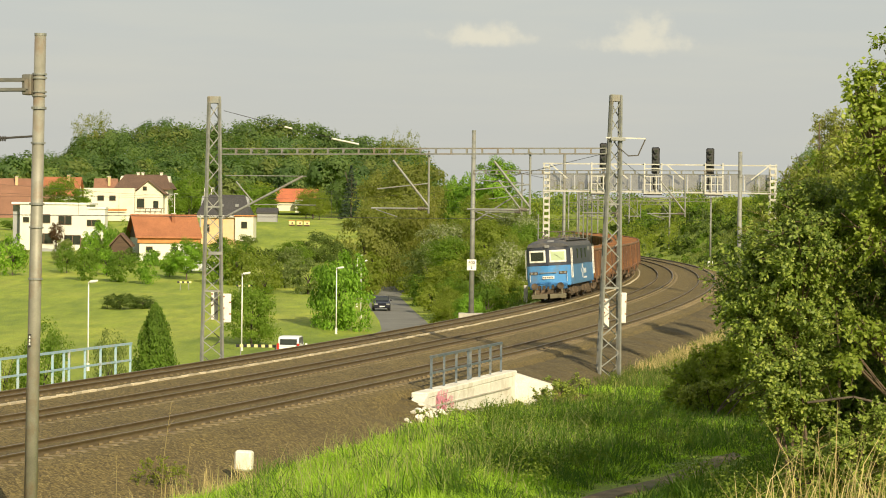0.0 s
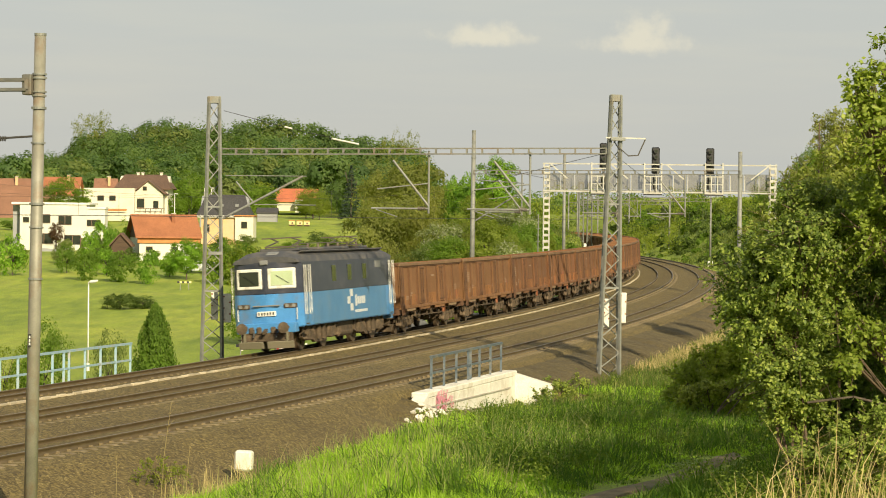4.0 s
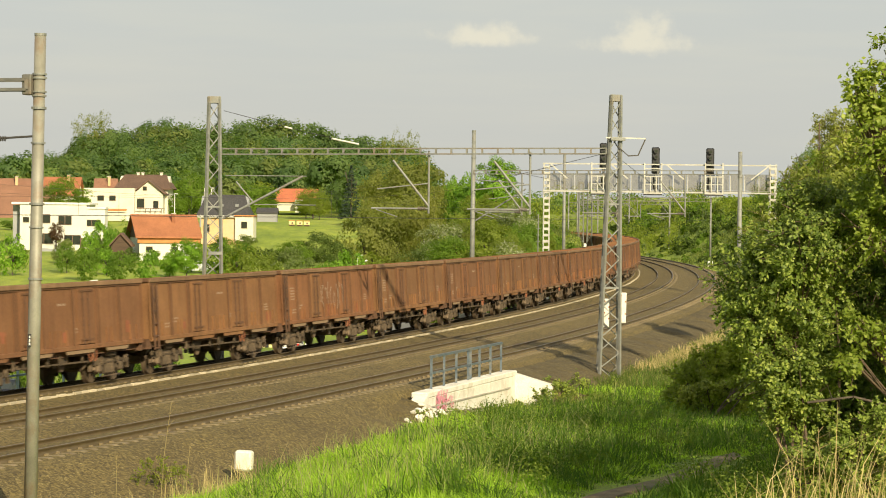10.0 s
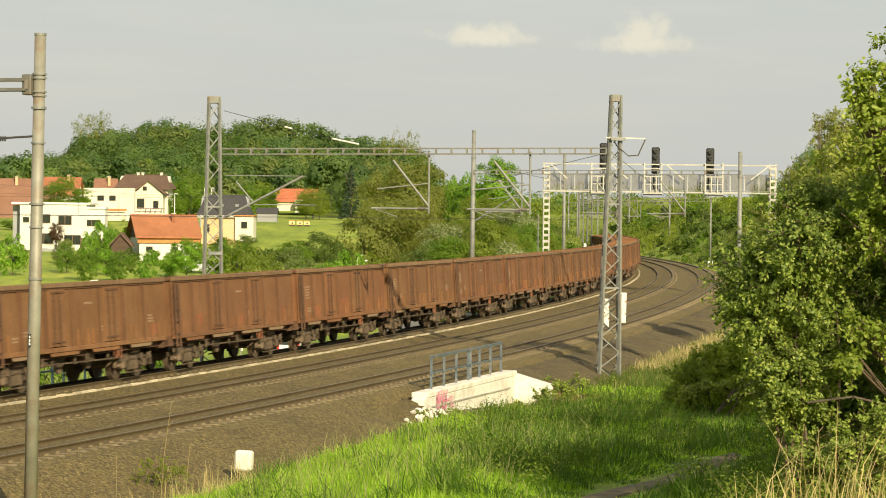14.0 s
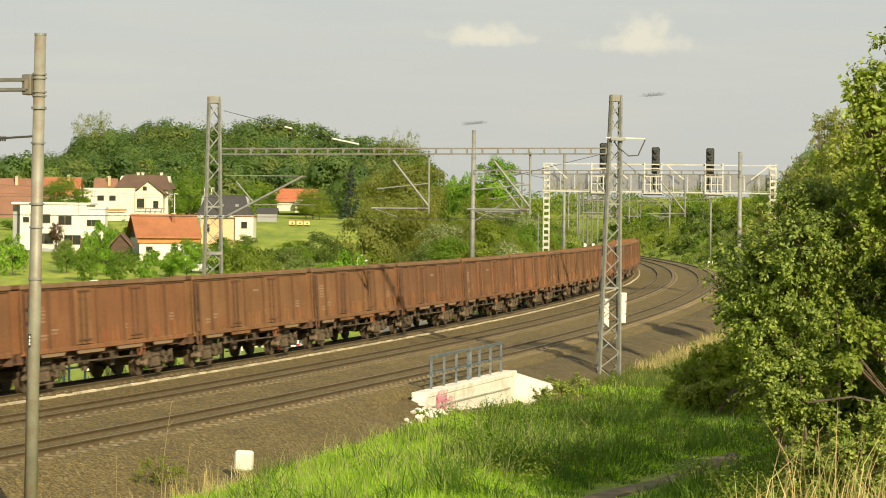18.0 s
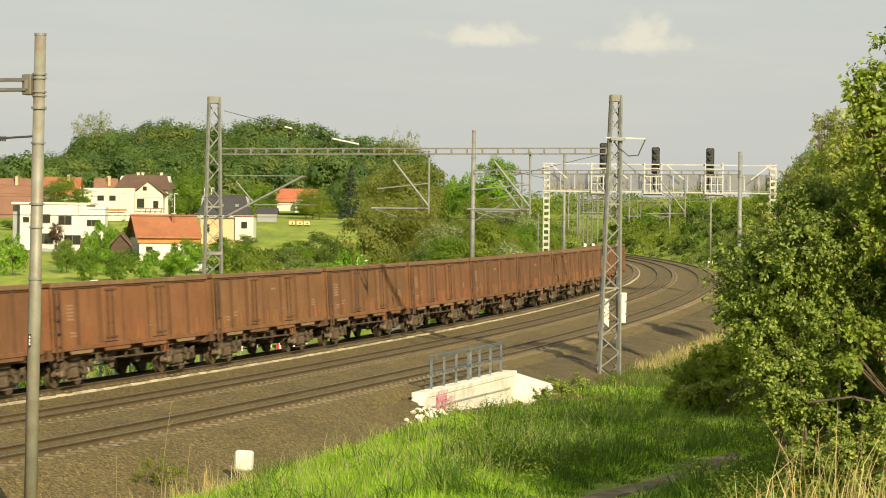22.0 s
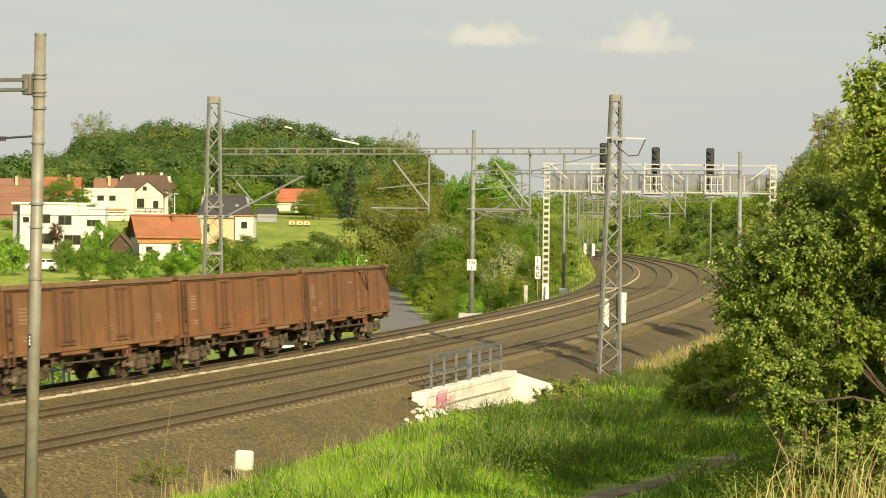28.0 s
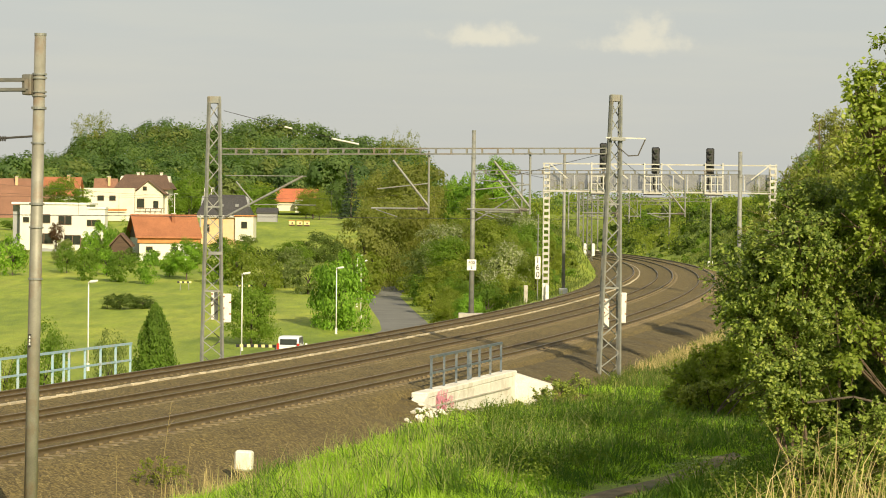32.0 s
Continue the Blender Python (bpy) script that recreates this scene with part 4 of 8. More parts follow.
    part("equipment_box", bm, M_GRIME, w)
    return w


loco = locomotive()
for ob in loco.children:
    if not ob.name.startswith("bogie_frame"):
        ob.matrix_basis = Matrix.Diagonal((1, 1, 0.965, 1)) @ ob.matrix_basis
train.append((loco, LOCO_AT, 3.9))
# ---- overhead line: portals, poles, signal gantry ----
def lattice(bm_parent, h, wb, wt, z0, name="mast", panels=18, parent=None, m=None, mat=None, thick=0.11, label="", braces=True):
    """A four-legged lattice mast; its braces are pieces of their own."""
    mat = mat or M_STEEL
    bm = bmesh.new()
    for sx in (-1, 1):
        for sy in (-1, 1):
            bar(bm, (sx * wb / 2, sy * wb / 2, z0), (sx * wt / 2, sy * wt / 2, h), thick)
    box(bm, (wt + 0.1, wt + 0.1, 0.28), (0, 0, h - 0.12))
    for f in (0.0, 0.33, 0.62):
        z = z0 + (h - z0) * f + 0.02
        ww = wb + (wt - wb) * f
        for sy in (-1, 1):
            bar(bm, (-ww / 2, sy * ww / 2, z), (ww / 2, sy * ww / 2, z), 0.07)
            bar(bm, (sy * ww / 2, -ww / 2, z), (sy * ww / 2, ww / 2, z), 0.07)
    mast = part(name, bm, mat, parent, label, m=m)
    far = bmesh.new()
    for i in range(panels):
        za, zb = z0 + (h - 0.3 - z0) * i / panels, z0 + (h - 0.3 - z0) * (i + 1) / panels
        wa, wb_ = wb + (wt - wb) * i / panels, wb + (wt - wb) * (i + 1) / panels
        s = 1 if i % 2 else -1
        for f in range(4):
            r = Matrix.Rotation(f * math.pi / 2, 4, "Z")
            a, b = r @ Vector((-s * wa / 2, -wa / 2, za)), r @ Vector((s * wb_ / 2, -wb_ / 2, zb))
            if braces:
                part("brace", one(bar, a, b, 0.075, 0.04), mat, mast)
            else:
                bar(far, a, b, 0.06, 0.04)
    if not braces:
        part("braces", far, mat, mast)
    else:
        far.free()
    return mast


def beam(parent, a, b, depth=0.23, width=0.3, step=0.62, mat=None, thick=0.06):
    """A portal beam: two pairs of chords with uprights."""
    mat = mat or M_BEAM
    a, b = Vector(a), Vector(b)
    d = b - a
    n = Vector((-d.y, d.x, 0)).normalized() * width / 2
    bm = bmesh.new()
    for s in (-1, 1):
        for z in (-depth / 2, depth / 2):
            bar(bm, a + n * s + Vector((0, 0, z)), b + n * s + Vector((0, 0, z)), thick, thick * 0.8)
    o = part("beam", bm, mat, parent, "slender riveted lattice beam")
    k = int(d.length / step)
    for i in range(k + 1):
        p = a + d * (i / k)
        up = bmesh.new()
        for s in (-1, 1):
            bar(up, p + n * s - Vector((0, 0, depth / 2)), p + n * s + Vector((0, 0, depth / 2)), 0.07, 0.05)
        bar(up, p - n + Vector((0, 0, depth / 2)), p + n + Vector((0, 0, depth / 2)), 0.05)
        part("upright", up, mat, o)
    return o


def cantilever(parent, post, reach, way, top, mat=None):
    """A drop post with a bracket that holds the wires of a track: post (x, y), reach along way."""
    mat = mat or M_STEEL
    p = Vector((*post, 0))
    v = Vector((*way, 0)).normalized()
    up = lambda z: Vector((0, 0, z))
    part("drop_post", one(tube, p + up(5.75), p + up(top), 0.045, n=8), mat, parent)
    part("strut", one(tube, p + v * (-0.0) + up(6.05), p + v * 1.5 + up(7.95), 0.05, n=8), mat, parent, "pale diagonal bracket tube")
    part("bracket_tube", one(tube, p + up(5.95), p + v * reach + up(5.95), 0.038, n=8), mat, parent)
    part("top_tube", one(tube, p + up(7.0), p + v * reach * 0.9 + up(6.75), 0.028, n=8), mat, parent)
    part("steady_arm", one(tube, p + v * (reach - 0.2) + up(5.9), p + v * (reach - 1.1) + up(5.6), 0.02, n=6), mat, parent)
    bm = bmesh.new()
    for i in range(5):
        c = p + v * (0.12 + i * 0.07) + up(5.95)
        tube(bm, c, c + v * 0.035, 0.085, n=8)
    part("insulator", bm, M_COPPER, parent, "brown ribbed insulator")


def board(parent, at, w, h, turn=0.0):
    bm = one(box, (w, 0.1, h), (0, 0, 0), None, 0.015)
    ob = part("warning_board", bm, M_WHITEWASH, parent, "tall white board with rusty bands", m=Matrix.Translation(at) @ Matrix.Rotation(turn, 4, "Z"))
    for i in range(5):
        part("band", one(box, (w * 0.22, 0.01, h * 0.05), (w * (0.36 if i % 2 else -0.36), -0.055, h * (0.4 - 0.2 * i))), M_PRIMER, ob)


M_GANTRY = surface("grey_white_paint", (0.40, 0.39, 0.35), (0.53, 0.515, 0.47), 2, 0.55, 0, 40, 0.08, (0.36, 0.33, 0.28), 1.5)


def portal_way(a, b):
    d = Vector((b[0] - a[0], b[1] - a[1], 0)).normalized()
    return (d.x, d.y)


# the large portal on lattice masts
PA, PB = (-9.62, 104.6), (6.92, 103.6)
portal = thing("catenary_portal", "grey steel overhead-line portal on two lattice masts", "catenary portal", "overhead line portals")
way = portal_way(PA, PB)
mast_l = lattice(None, 10.52, 0.90, 0.42, -1.6, parent=portal, m=Matrix.Translation((*PA, 0)) @ Matrix.Rotation(0.1, 4, "Z"), label="tapered lattice mast of riveted angle steel")
mast_r = lattice(None, 10.72, 0.84, 0.36, -1.2, parent=portal, m=Matrix.Translation((*PB, 0)) @ Matrix.Rotation(0.03, 4, "Z") @ pose(0, 0, 0, 0, 0.9, 0), label="tapered lattice mast of riveted angle steel")
beam(portal, (PA[0] + 0.3, PA[1], 8.25), (PB[0] - 0.2, PB[1], 8.41))
board(mast_l, (0.60, -0.3, 1.72), 0.36, 1.2)
board(mast_l, (0.10, 0.42, 1.8), 0.3, 1.2)
board(mast_r, (0.50, -0.3, 1.95), 0.26, 1.25)
board(mast_r, (-0.10, 0.46, 1.7), 0.26, 1.2)
for mast, z, sx in ((mast_l, 4.0, 0.3), (mast_r, 8.9, 0.3)):
    part("clamp_plate", one(box, (sx * 2, 0.16, 0.14), (0.1, -0.45 if z < 3 else -0.35, z), None, 0.01), M_STEEL, mast)
bm = bmesh.new()
bar(bm, (-0.4, -0.3, 8.95), (1.25, -0.3, 8.95), 0.06)
part("feeder_arm", bm, M_GANTRY, mast_r, "pale bracket arm")
bm = bmesh.new()
bar(bm, (1.25, -0.3, 8.95), (0.95, -0.3, 8.25), 0.05)
bar(bm, (0.95, -0.3, 8.25), (0.55, -0.3, 8.22), 0.05)
bar(bm, (0.55, -0.3, 8.22), (0.1, -0.3, 8.6), 0.04)
part("jumper", bm, M_CABLE, mast_r, "dark hanging jumper cable")
cantilever(portal, (PA[0] + 9.0, PA[1] - 0.5), 2.4, (-way[0], -way[1]), 8.35)
cantilever(portal, (PA[0] + 13.2, PA[1] - 0.8), 2.6, (-way[0], -way[1]), 8.35)
bm = bmesh.new()
tube(bm, (PA[0] + 0.4, PA[1], 5.45), (PA[0] + 3.75, PA[1] - 0.2, 7.25), 0.05, n=8)
part("strut", bm, M_STEEL, portal, "pale diagonal bracket tube")
part("strut", one(tube, (PA[0] + 0.95, PA[1], 7.0), (PA[0] + 1.7, PA[1], 6.1), 0.035, n=8), M_STEEL, portal)
part("bracket_tube", one(tube, (PA[0] + 0.5, PA[1], 7.25), (PA[0] + 3.9, PA[1] - 0.2, 7.25), 0.018, n=8), M_STEEL, portal)
part("bracket_tube", one(tube, (PA[0] + 1.7, PA[1], 6.05), (PA[0] + 4.3, PA[1] - 0.2, 6.05), 0.02, n=8), M_STEEL, portal)


def round_pole(x, y, z0, z1, r0, r1, label="weathered round tapered steel pole", mat=None, lean=0.0, parent=None):
    bm = bmesh.new()
    tube(bm, (0, 0, z0), (0, 0, z1), r0, r1, n=20)
    m = Matrix.Translation((x, y, 0)) @ pose(0, 0, 0, 0, lean, 0)
    if parent is None:
        parent = thing("catenary_pole", label, "catenary pole", "overhead line poles")
    p = part("pole", bm, mat or M_POLE, parent, smooth=True, m=m)
    part("cap", one(tube, (0, 0, z1 - 0.02), (0, 0, z1 + 0.03), r1 * 1.05, n=16), M_STEEL, p)
    for z in (z0 + (z1 - z0) * 0.68, z0 + (z1 - z0) * 0.86):
        part("collar", one(tube, (0, 0, z), (0, 0, z + 0.05), r1 * 1.32, n=16), M_STEEL, p)
    return parent, p


# near portal: one pole stands in view, its beam leaves to the far side
near = thing("catenary_portal", "overhead line portal on a weathered round tapered steel pole", "catenary portal", "overhead line portals")
_, npole = round_pole(-8.36, 51.0, -1.6, 9.24, 0.14, 0.118, lean=0.75, parent=near)
for z in (7.98, 8.06, 8.34, 8.42, 7.02, 4.25, 5.3):
    part("collar", one(tube, (0, 0, z), (0, 0, z + 0.035), 0.15, n=16), M_STEEL, npole, "steel clamp ring")
part("number_plate", one(box, (0.055, 0.02, 0.26), (-0.06, -0.16, 3.02), None, 0.004), M_BLACK, npole, "small dark plate with pale bars")
bm = bmesh.new()
for i in range(3):
    box(bm, (0.03, 0.006, 0.05), (-0.06, -0.173, 2.95 + 0.07 * i))
part("plate_bars", bm, M_WHITE, npole)
beam(near, (-8.45, 51.0, 8.22), (-24.6, 56.2, 8.22), 0.2, 0.3, 0.9, thick=0.075)
bm = one(box, (0.2, 0.28, 0.42), (-8.46, 51.0, 8.22), (0, 0, -18), 0.02)
part("beam_shoe", bm, M_BEAM, near)
bm = bmesh.new()
for i in range(9):
    tube(bm, (-8.95 - i * 0.045, 51.1, 7.12), (-8.97 - i * 0.045, 51.1, 7.12), 0.055, n=8)
tube(bm, (-8.3, 51.05, 7.18), (-9.5, 51.2, 7.10), 0.022, n=6)
tube(bm, (-9.4, 51.2, 7.1), (-10.6, 51.4, 7.35), 0.015, n=6)
tube(bm, (-9.3, 51.2, 7.05), (-9.8, 51.3, 6.75), 0.015, n=6)
part("strain_insulator", bm, M_CABLE, near, "dark ribbed strain insulator with wires")

# second portal on round poles
QA, QB = (1.80, 156.0), (18.1, 152.9)
second = thing("catenary_portal", "overhead line portal on two slim round steel poles", "catenary portal", "overhead line portals")
_, qp = round_pole(*QA, -1.2, 11.0, 0.17, 0.125, parent=second, lean=0.3, mat=M_STEEL)
round_pole(*QB, -1.2, 9.75, 0.16, 0.125, parent=second, mat=M_STEEL)
part("footing", one(box, (1.6, 1.4, 0.5), (0, 0, -0.62), None, 0.05), M_CONCRETE, qp, "pale concrete footing")
part("sign_plate", one(box, (0.58, 0.03, 0.68), (-0.02, -0.19, 2.64), None, 0.01), M_WHITE, qp, "white kilometre sign")


def text_mesh(s, size, thick=0.004):
    cu = bpy.data.curves.new("lettering", "FONT")
    cu.body, cu.size, cu.extrude, cu.align_x, cu.align_y = s, size, thick, "CENTER", "CENTER"
    tmp = bpy.data.objects.new("lettering", cu)
    scene.collection.objects.link(tmp)
    me = bpy.data.meshes.new_from_object(tmp.evaluated_get(bpy.context.evaluated_depsgraph_get()))
    bpy.data.objects.remove(tmp)
    bpy.data.curves.remove(cu)
    me.materials.clear()
    me.materials.append(M_BLACK)
    return me


FACE = Matrix.Rotation(radians(90), 4, "X")
for s, z in (("400", 2.78), ("6", 2.48)):
    part("digits", text_mesh(s, 0.27), None, qp, m=Matrix.Translation((-0.02, -0.215, z)) @ FACE)
beam(second, (QA[0] + 0.1, QA[1], 8.42), (QB[0], QB[1], 8.5), 0.22, 0.28, 0.7)
way2 = portal_way(QA, QB)
for o in (3.1, 9.2, 13.2):
    cantilever(second, (QA[0] + way2[0] * o, QA[1] + way2[1] * o - 0.5), 2.3, (-way2[0], -way2[1]), 8.3)
part("bracket_tube", one(tube, (QA[0], QA[1], 7.95), (QA[0] + 3.2, QA[1] - 0.4, 7.75), 0.03, n=6), M_STEEL, second)
part("bracket_tube", one(tube, (QA[0], QA[1], 6.05), (QA[0] + 3.6, QA[1] - 0.4, 6.05), 0.03, n=6), M_STEEL, second)
part("strut", one(tube, (QA[0] + 0.2, QA[1], 5.4), (QA[0] + 3.3, QA[1] - 0.4, 7.4), 0.045, n=6), M_STEEL, second)

# signal gantry
GA, GB = (8.02, 195.0), (25.3, 192.6)
gantry = thing("signal_gantry", "white-painted steel signal gantry with mesh walkway panels", "signal gantry")


def wire_mesh():
    """Fine wire netting: half of it is holes."""
    m = surface("walkway_mesh", (0.19, 0.18, 0.155), (0.25, 0.235, 0.205), 3, 0.8, 0.1, 30, 0.2)
    n, l = m.node_tree.nodes, m.node_tree.links
    hole = n.new("ShaderNodeBsdfTransparent")
    mx = n.new("ShaderNodeMixShader")
    mx.inputs[0].default_value = 0.56
    l.new(n["Principled BSDF"].outputs[0], mx.inputs[1])
    l.new(hole.outputs[0], mx.inputs[2])
    l.new(mx.outputs[0], n["Material Output"].inputs[0])
    return m


M_MESH = wire_mesh()
M_GRATING = surface("walkway_grating", (0.20, 0.19, 0.165), (0.27, 0.255, 0.225), 3, 0.8, 0.1, 30, 0.2)


def gantry_leg(x, y):
    bm = bmesh.new()
    for sx in (-0.22, 0.22):
        bar(bm, (x + sx, y - 0.3, -1.4), (x + sx, y - 0.3, 9.9), 0.07, 0.12)
        bar(bm, (x + sx, y + 0.3, -1.4), (x + sx, y + 0.3, 9.9), 0.07, 0.12)
    leg = part("gantry_leg", bm, M_GANTRY, gantry, "white built-up column with batten plates")
    for i in range(23):
        z = -1.0 + i * 0.48
        bm = bmesh.new()
        for yy in (-0.37, 0.37):
            box(bm, (0.46, 0.03, 0.2), (x, y + yy, z))
        part("batten", bm, M_GANTRY, leg)


gantry_leg(*GA)
gantry_leg(*GB)
gd = Vector((GB[0] - GA[0], GB[1] - GA[1], 0))
gu = gd.normalized()


def gantry_at(d, z, y=0.0):
    return Vector((GA[0], GA[1], 0)) + gu * d + Vector((0, y, z))


for z, t in ((7.72, 0.11), (9.86, 0.085)):
    for y in (-0.4, 0.4):
        part("chord", one(bar, gantry_at(-0.3, z + 0.0, y), gantry_at(gd.length + 0.3, z - 0.06, y), t), M_GANTRY if t > 0.08 else M_STEEL, gantry)
NP = 16
for i in range(NP):
    a, b = gd.length * i / NP, gd.length * (i + 1) / NP
    part("gantry_post", one(bar, gantry_at(a, 7.7, -0.4), gantry_at(a, 9.0, -0.4), 0.045), M_GANTRY, gantry)
    bm = one(box, (b - a - 0.05, 0.02, 1.25), gantry_at((a + b) / 2, 8.5, 0.2), (0, 0, math.degrees(math.atan2(gd.y, gd.x))))
    part("walkway_panel", bm, M_MESH, gantry)
part("walkway", one(bar, gantry_at(0, 7.8), gantry_at(gd.length, 7.8), 0.75, 0.05), M_GRATING, gantry, "grey grating walkway")
for a, b in ((0.3, 1.6), (5.0, 6.3), (9.3, 10.6), (gd.length - 0.3, gd.length - 1.7)):
    part("diagonal", one(bar, gantry_at(a, 9.8, -0.45), gantry_at(b, 8.7, -0.45), 0.1), M_GANTRY, gantry)


def signal(d, z, cage):
    """A tall black signal head in a white cage on the gantry."""
    sgn = thing("railway_signal", "tall black colour-light signal in a white steel cage", "railway signal", "signals on the gantry")
    head = part("signal_head", one(box, (0.62, 0.3, 2.05), gantry_at(d, z), None, 0.08), M_BLACK, sgn)
    for i in range(4):
        c = gantry_at(d, z + 0.72 - i * 0.46, -0.15)
        hood = bmesh.new()
        tube(hood, c, c + Vector((0, -0.22, 0.0)), 0.16, 0.17, n=12)
        part("hood", hood, M_BLACK, head)
        part("lens", one(tube, c + Vector((0, -0.2, 0)), c + Vector((0, -0.225, 0)), 0.12, n=12), M_GLASS, head)
    part("post", one(tube, gantry_at(d, 7.75), gantry_at(d, z - 1.0), 0.09, n=8), M_STEEL, sgn)
    lo, hi = cage
    for e in (lo, hi):
        part("cage_post", one(bar, gantry_at(d + e, 7.55, -0.62), gantry_at(d + e, 9.95, -0.62), 0.1), M_GANTRY, sgn)
    for f in (0.36, 0.70):
        part("cage_bar", one(bar, gantry_at(d + lo + (hi - lo) * f, 7.6, -0.62), gantry_at(d + lo + (hi - lo) * f, 8.9, -0.62), 0.07), M_GANTRY, sgn)
    for zz in (7.6, 8.3, 8.9, 9.5):
        part("cage_rail", one(bar, gantry_at(d + lo, zz, -0.62), gantry_at(d + hi, zz, -0.62), 0.12 if zz < 8 else 0.06 if zz < 8.5 else 0.08), M_GANTRY, sgn)
    part("cage_floor", one(box, (hi - lo + 0.1, 0.6, 0.1), gantry_at(d + (lo + hi) / 2, 7.5, -0.4)), M_BLACK, sgn)
    for e in (lo, hi):
        part("cage_side", one(box, (0.03, 0.5, 1.2), gantry_at(d + e, 8.2, -0.34)), M_MESH, sgn)
    part("back_plate", one(box, (0.4, 0.05, 0.9), gantry_at(d, 8.4, 0.28)), M_BLACK, sgn)
    return sgn


signal(4.42, 10.45, (-0.95, 0.36))
signal(8.45, 10.15, (-0.90, 0.42))
signal(12.65, 10.1, (-0.42, 0.92))

# lamp-white speed board and stones by the gantry leg
sb = thing("speed_board", "narrow white speed board with black digits on a post", "speed board")
part("post", one(tube, (7.28, 192.0, -1.2), (7.28, 192.0, 5.9), 0.04, n=8), M_STEEL, sb)
part("plate", one(box, (0.42, 0.04, 1.72), (7.28, 191.93, 1.8), None, 0.01), M_WHITE, sb)
for i, ch in enumerate("160"):
    part("digit", text_mesh(ch, 0.62), None, sb, m=Matrix.Translation((7.28, 191.9, 2.36 - 0.56 * i)) @ FACE)
for i in range(6):
    part("rung", one(bar, (7.1, 192.0, 2.8 + i * 0.5), (7.46, 192.0, 2.8 + i * 0.5), 0.03), M_STEEL, sb)
for x, y, h, wd in ((6.35, 191, 1.0, 0.3), (7.75, 192, 1.15, 0.22), (8.0, 191.6, 1.0, 0.25)):
    bm = one(box, (wd, 0.25, h + 0.8), (x, y, -0.95 + h / 2), None, 0.03)
    solid("marker_post", bm, M_CONCRETE if x < 7 else M_WHITE, "short white concrete marker post beside the track", "marker post", "white marker posts")
bm = one(box, (0.43, 0.3, 0.50), (0, 0, 0.0), None, 0.05)
ob = solid("kilometre_stone", bm, M_WHITEWASH, "whitewashed kilometre stone at the ballast edge", "kilometre stone", m=pose(-4.84, 61.5, -0.43, 0, 2, -12))

# far poles along the curve
for x, y, z0, z1 in ((10.1, 209.5, -1.4, 10.9), (37.6, 352, -1.5, 9.2), (38.4, 425, 0, 9.5), (36.0, 485, -1, 10.5), (29.0, 470, -1.5, 9.5), (22.5, 420, -1.5, 10), (20.0, 370, -1.5, 11), (24.0, 480, -1.5, 10.5), (25.5, 530, -1, 10.5)):
    _, p = round_pole(x, y, z0, z1, 0.15, 0.12, "slim round overhead line pole by the curve", M_STEEL)
    part("footing", one(box, (0.7, 0.7, 0.9), (0, 0, max(z0, -0.9) + 0.2), None, 0.05), M_WHITE if y < 440 else M_CONCRETE, p)
for x, y in ((18.6, 338.0), (20.15, 345.0)):
    fm = thing("lattice_mast", "distant slim grey lattice mast with white foot boards", "lattice mast", "far lattice masts")
    lattice(None, 10.5, 0.75, 0.5, -1.5, parent=fm, m=Matrix.Translation((x, y, 0)), panels=12, braces=False)
    for e in (-0.65, 0.55):
        part("warning_board", one(box, (0.4, 0.1, 1.7), (x + e, y - 0.4, 1.3), None, 0.02), M_WHITE, fm, "tall white board")
for (ax, ay), (bx, by) in (((18.9, 341.5), (37.6, 352)), ((22.5, 420), (38.4, 425)), ((24.0, 480), (36.0, 485))):
    fp = thing("catenary_beam", "distant grey lattice portal beam over the curve", "portal beam", "far portal beams")
    beam(fp, (ax, ay, 8.35), (bx, by, 8.35), 0.5, 0.4, 1.2, thick=0.08)
    for f in (0.16, 0.42, 0.68):
        q = Vector((ax + (bx - ax) * f, ay + (by - ay) * f - 0.3, 0))
        e = Vector((bx - ax, by - ay, 0)).normalized()
        bm = one(tube, q + Vector((0, 0, 5.8)), q + Vector((0, 0, 8.2)), 0.05, n=6)
        tube(bm, q + Vector((0, 0, 6.0)), q - e * 2.2 + Vector((0, 0, 6.0)), 0.04, n=6)
        tube(bm, q + Vector((0, 0, 6.0)), q - e * 2.0 + Vector((0, 0, 7.9)), 0.05, n=6)
        part("drop_bracket", bm, M_STEEL, fp)

# wires
def wire(points, r, name="overhead_wire", label="thin dark overhead wire", cat="wire", group="overhead wires"):
    bm = bmesh.new()
    rings = []
    for i, p in enumerate(points):
        q = Vector(points[min(i + 1, len(points) - 1)]) - Vector(points[max(i - 1, 0)])
        u = q.cross(Vector((0, 0, 1))).normalized()
        v = u.cross(q).normalized()
        rings.append([bm.verts.new(Vector(p) + u * r * math.cos(k * math.pi / 2) + v * r * math.sin(k * math.pi / 2)) for k in range(4)])
    for a, b in zip(rings[:-1], rings[1:]):
        for k in range(4):
            bm.faces.new((a[k], a[(k + 1) % 4], b[(k + 1) % 4], b[k]))
    return solid(name, bm, M_CABLE, label, cat, group)


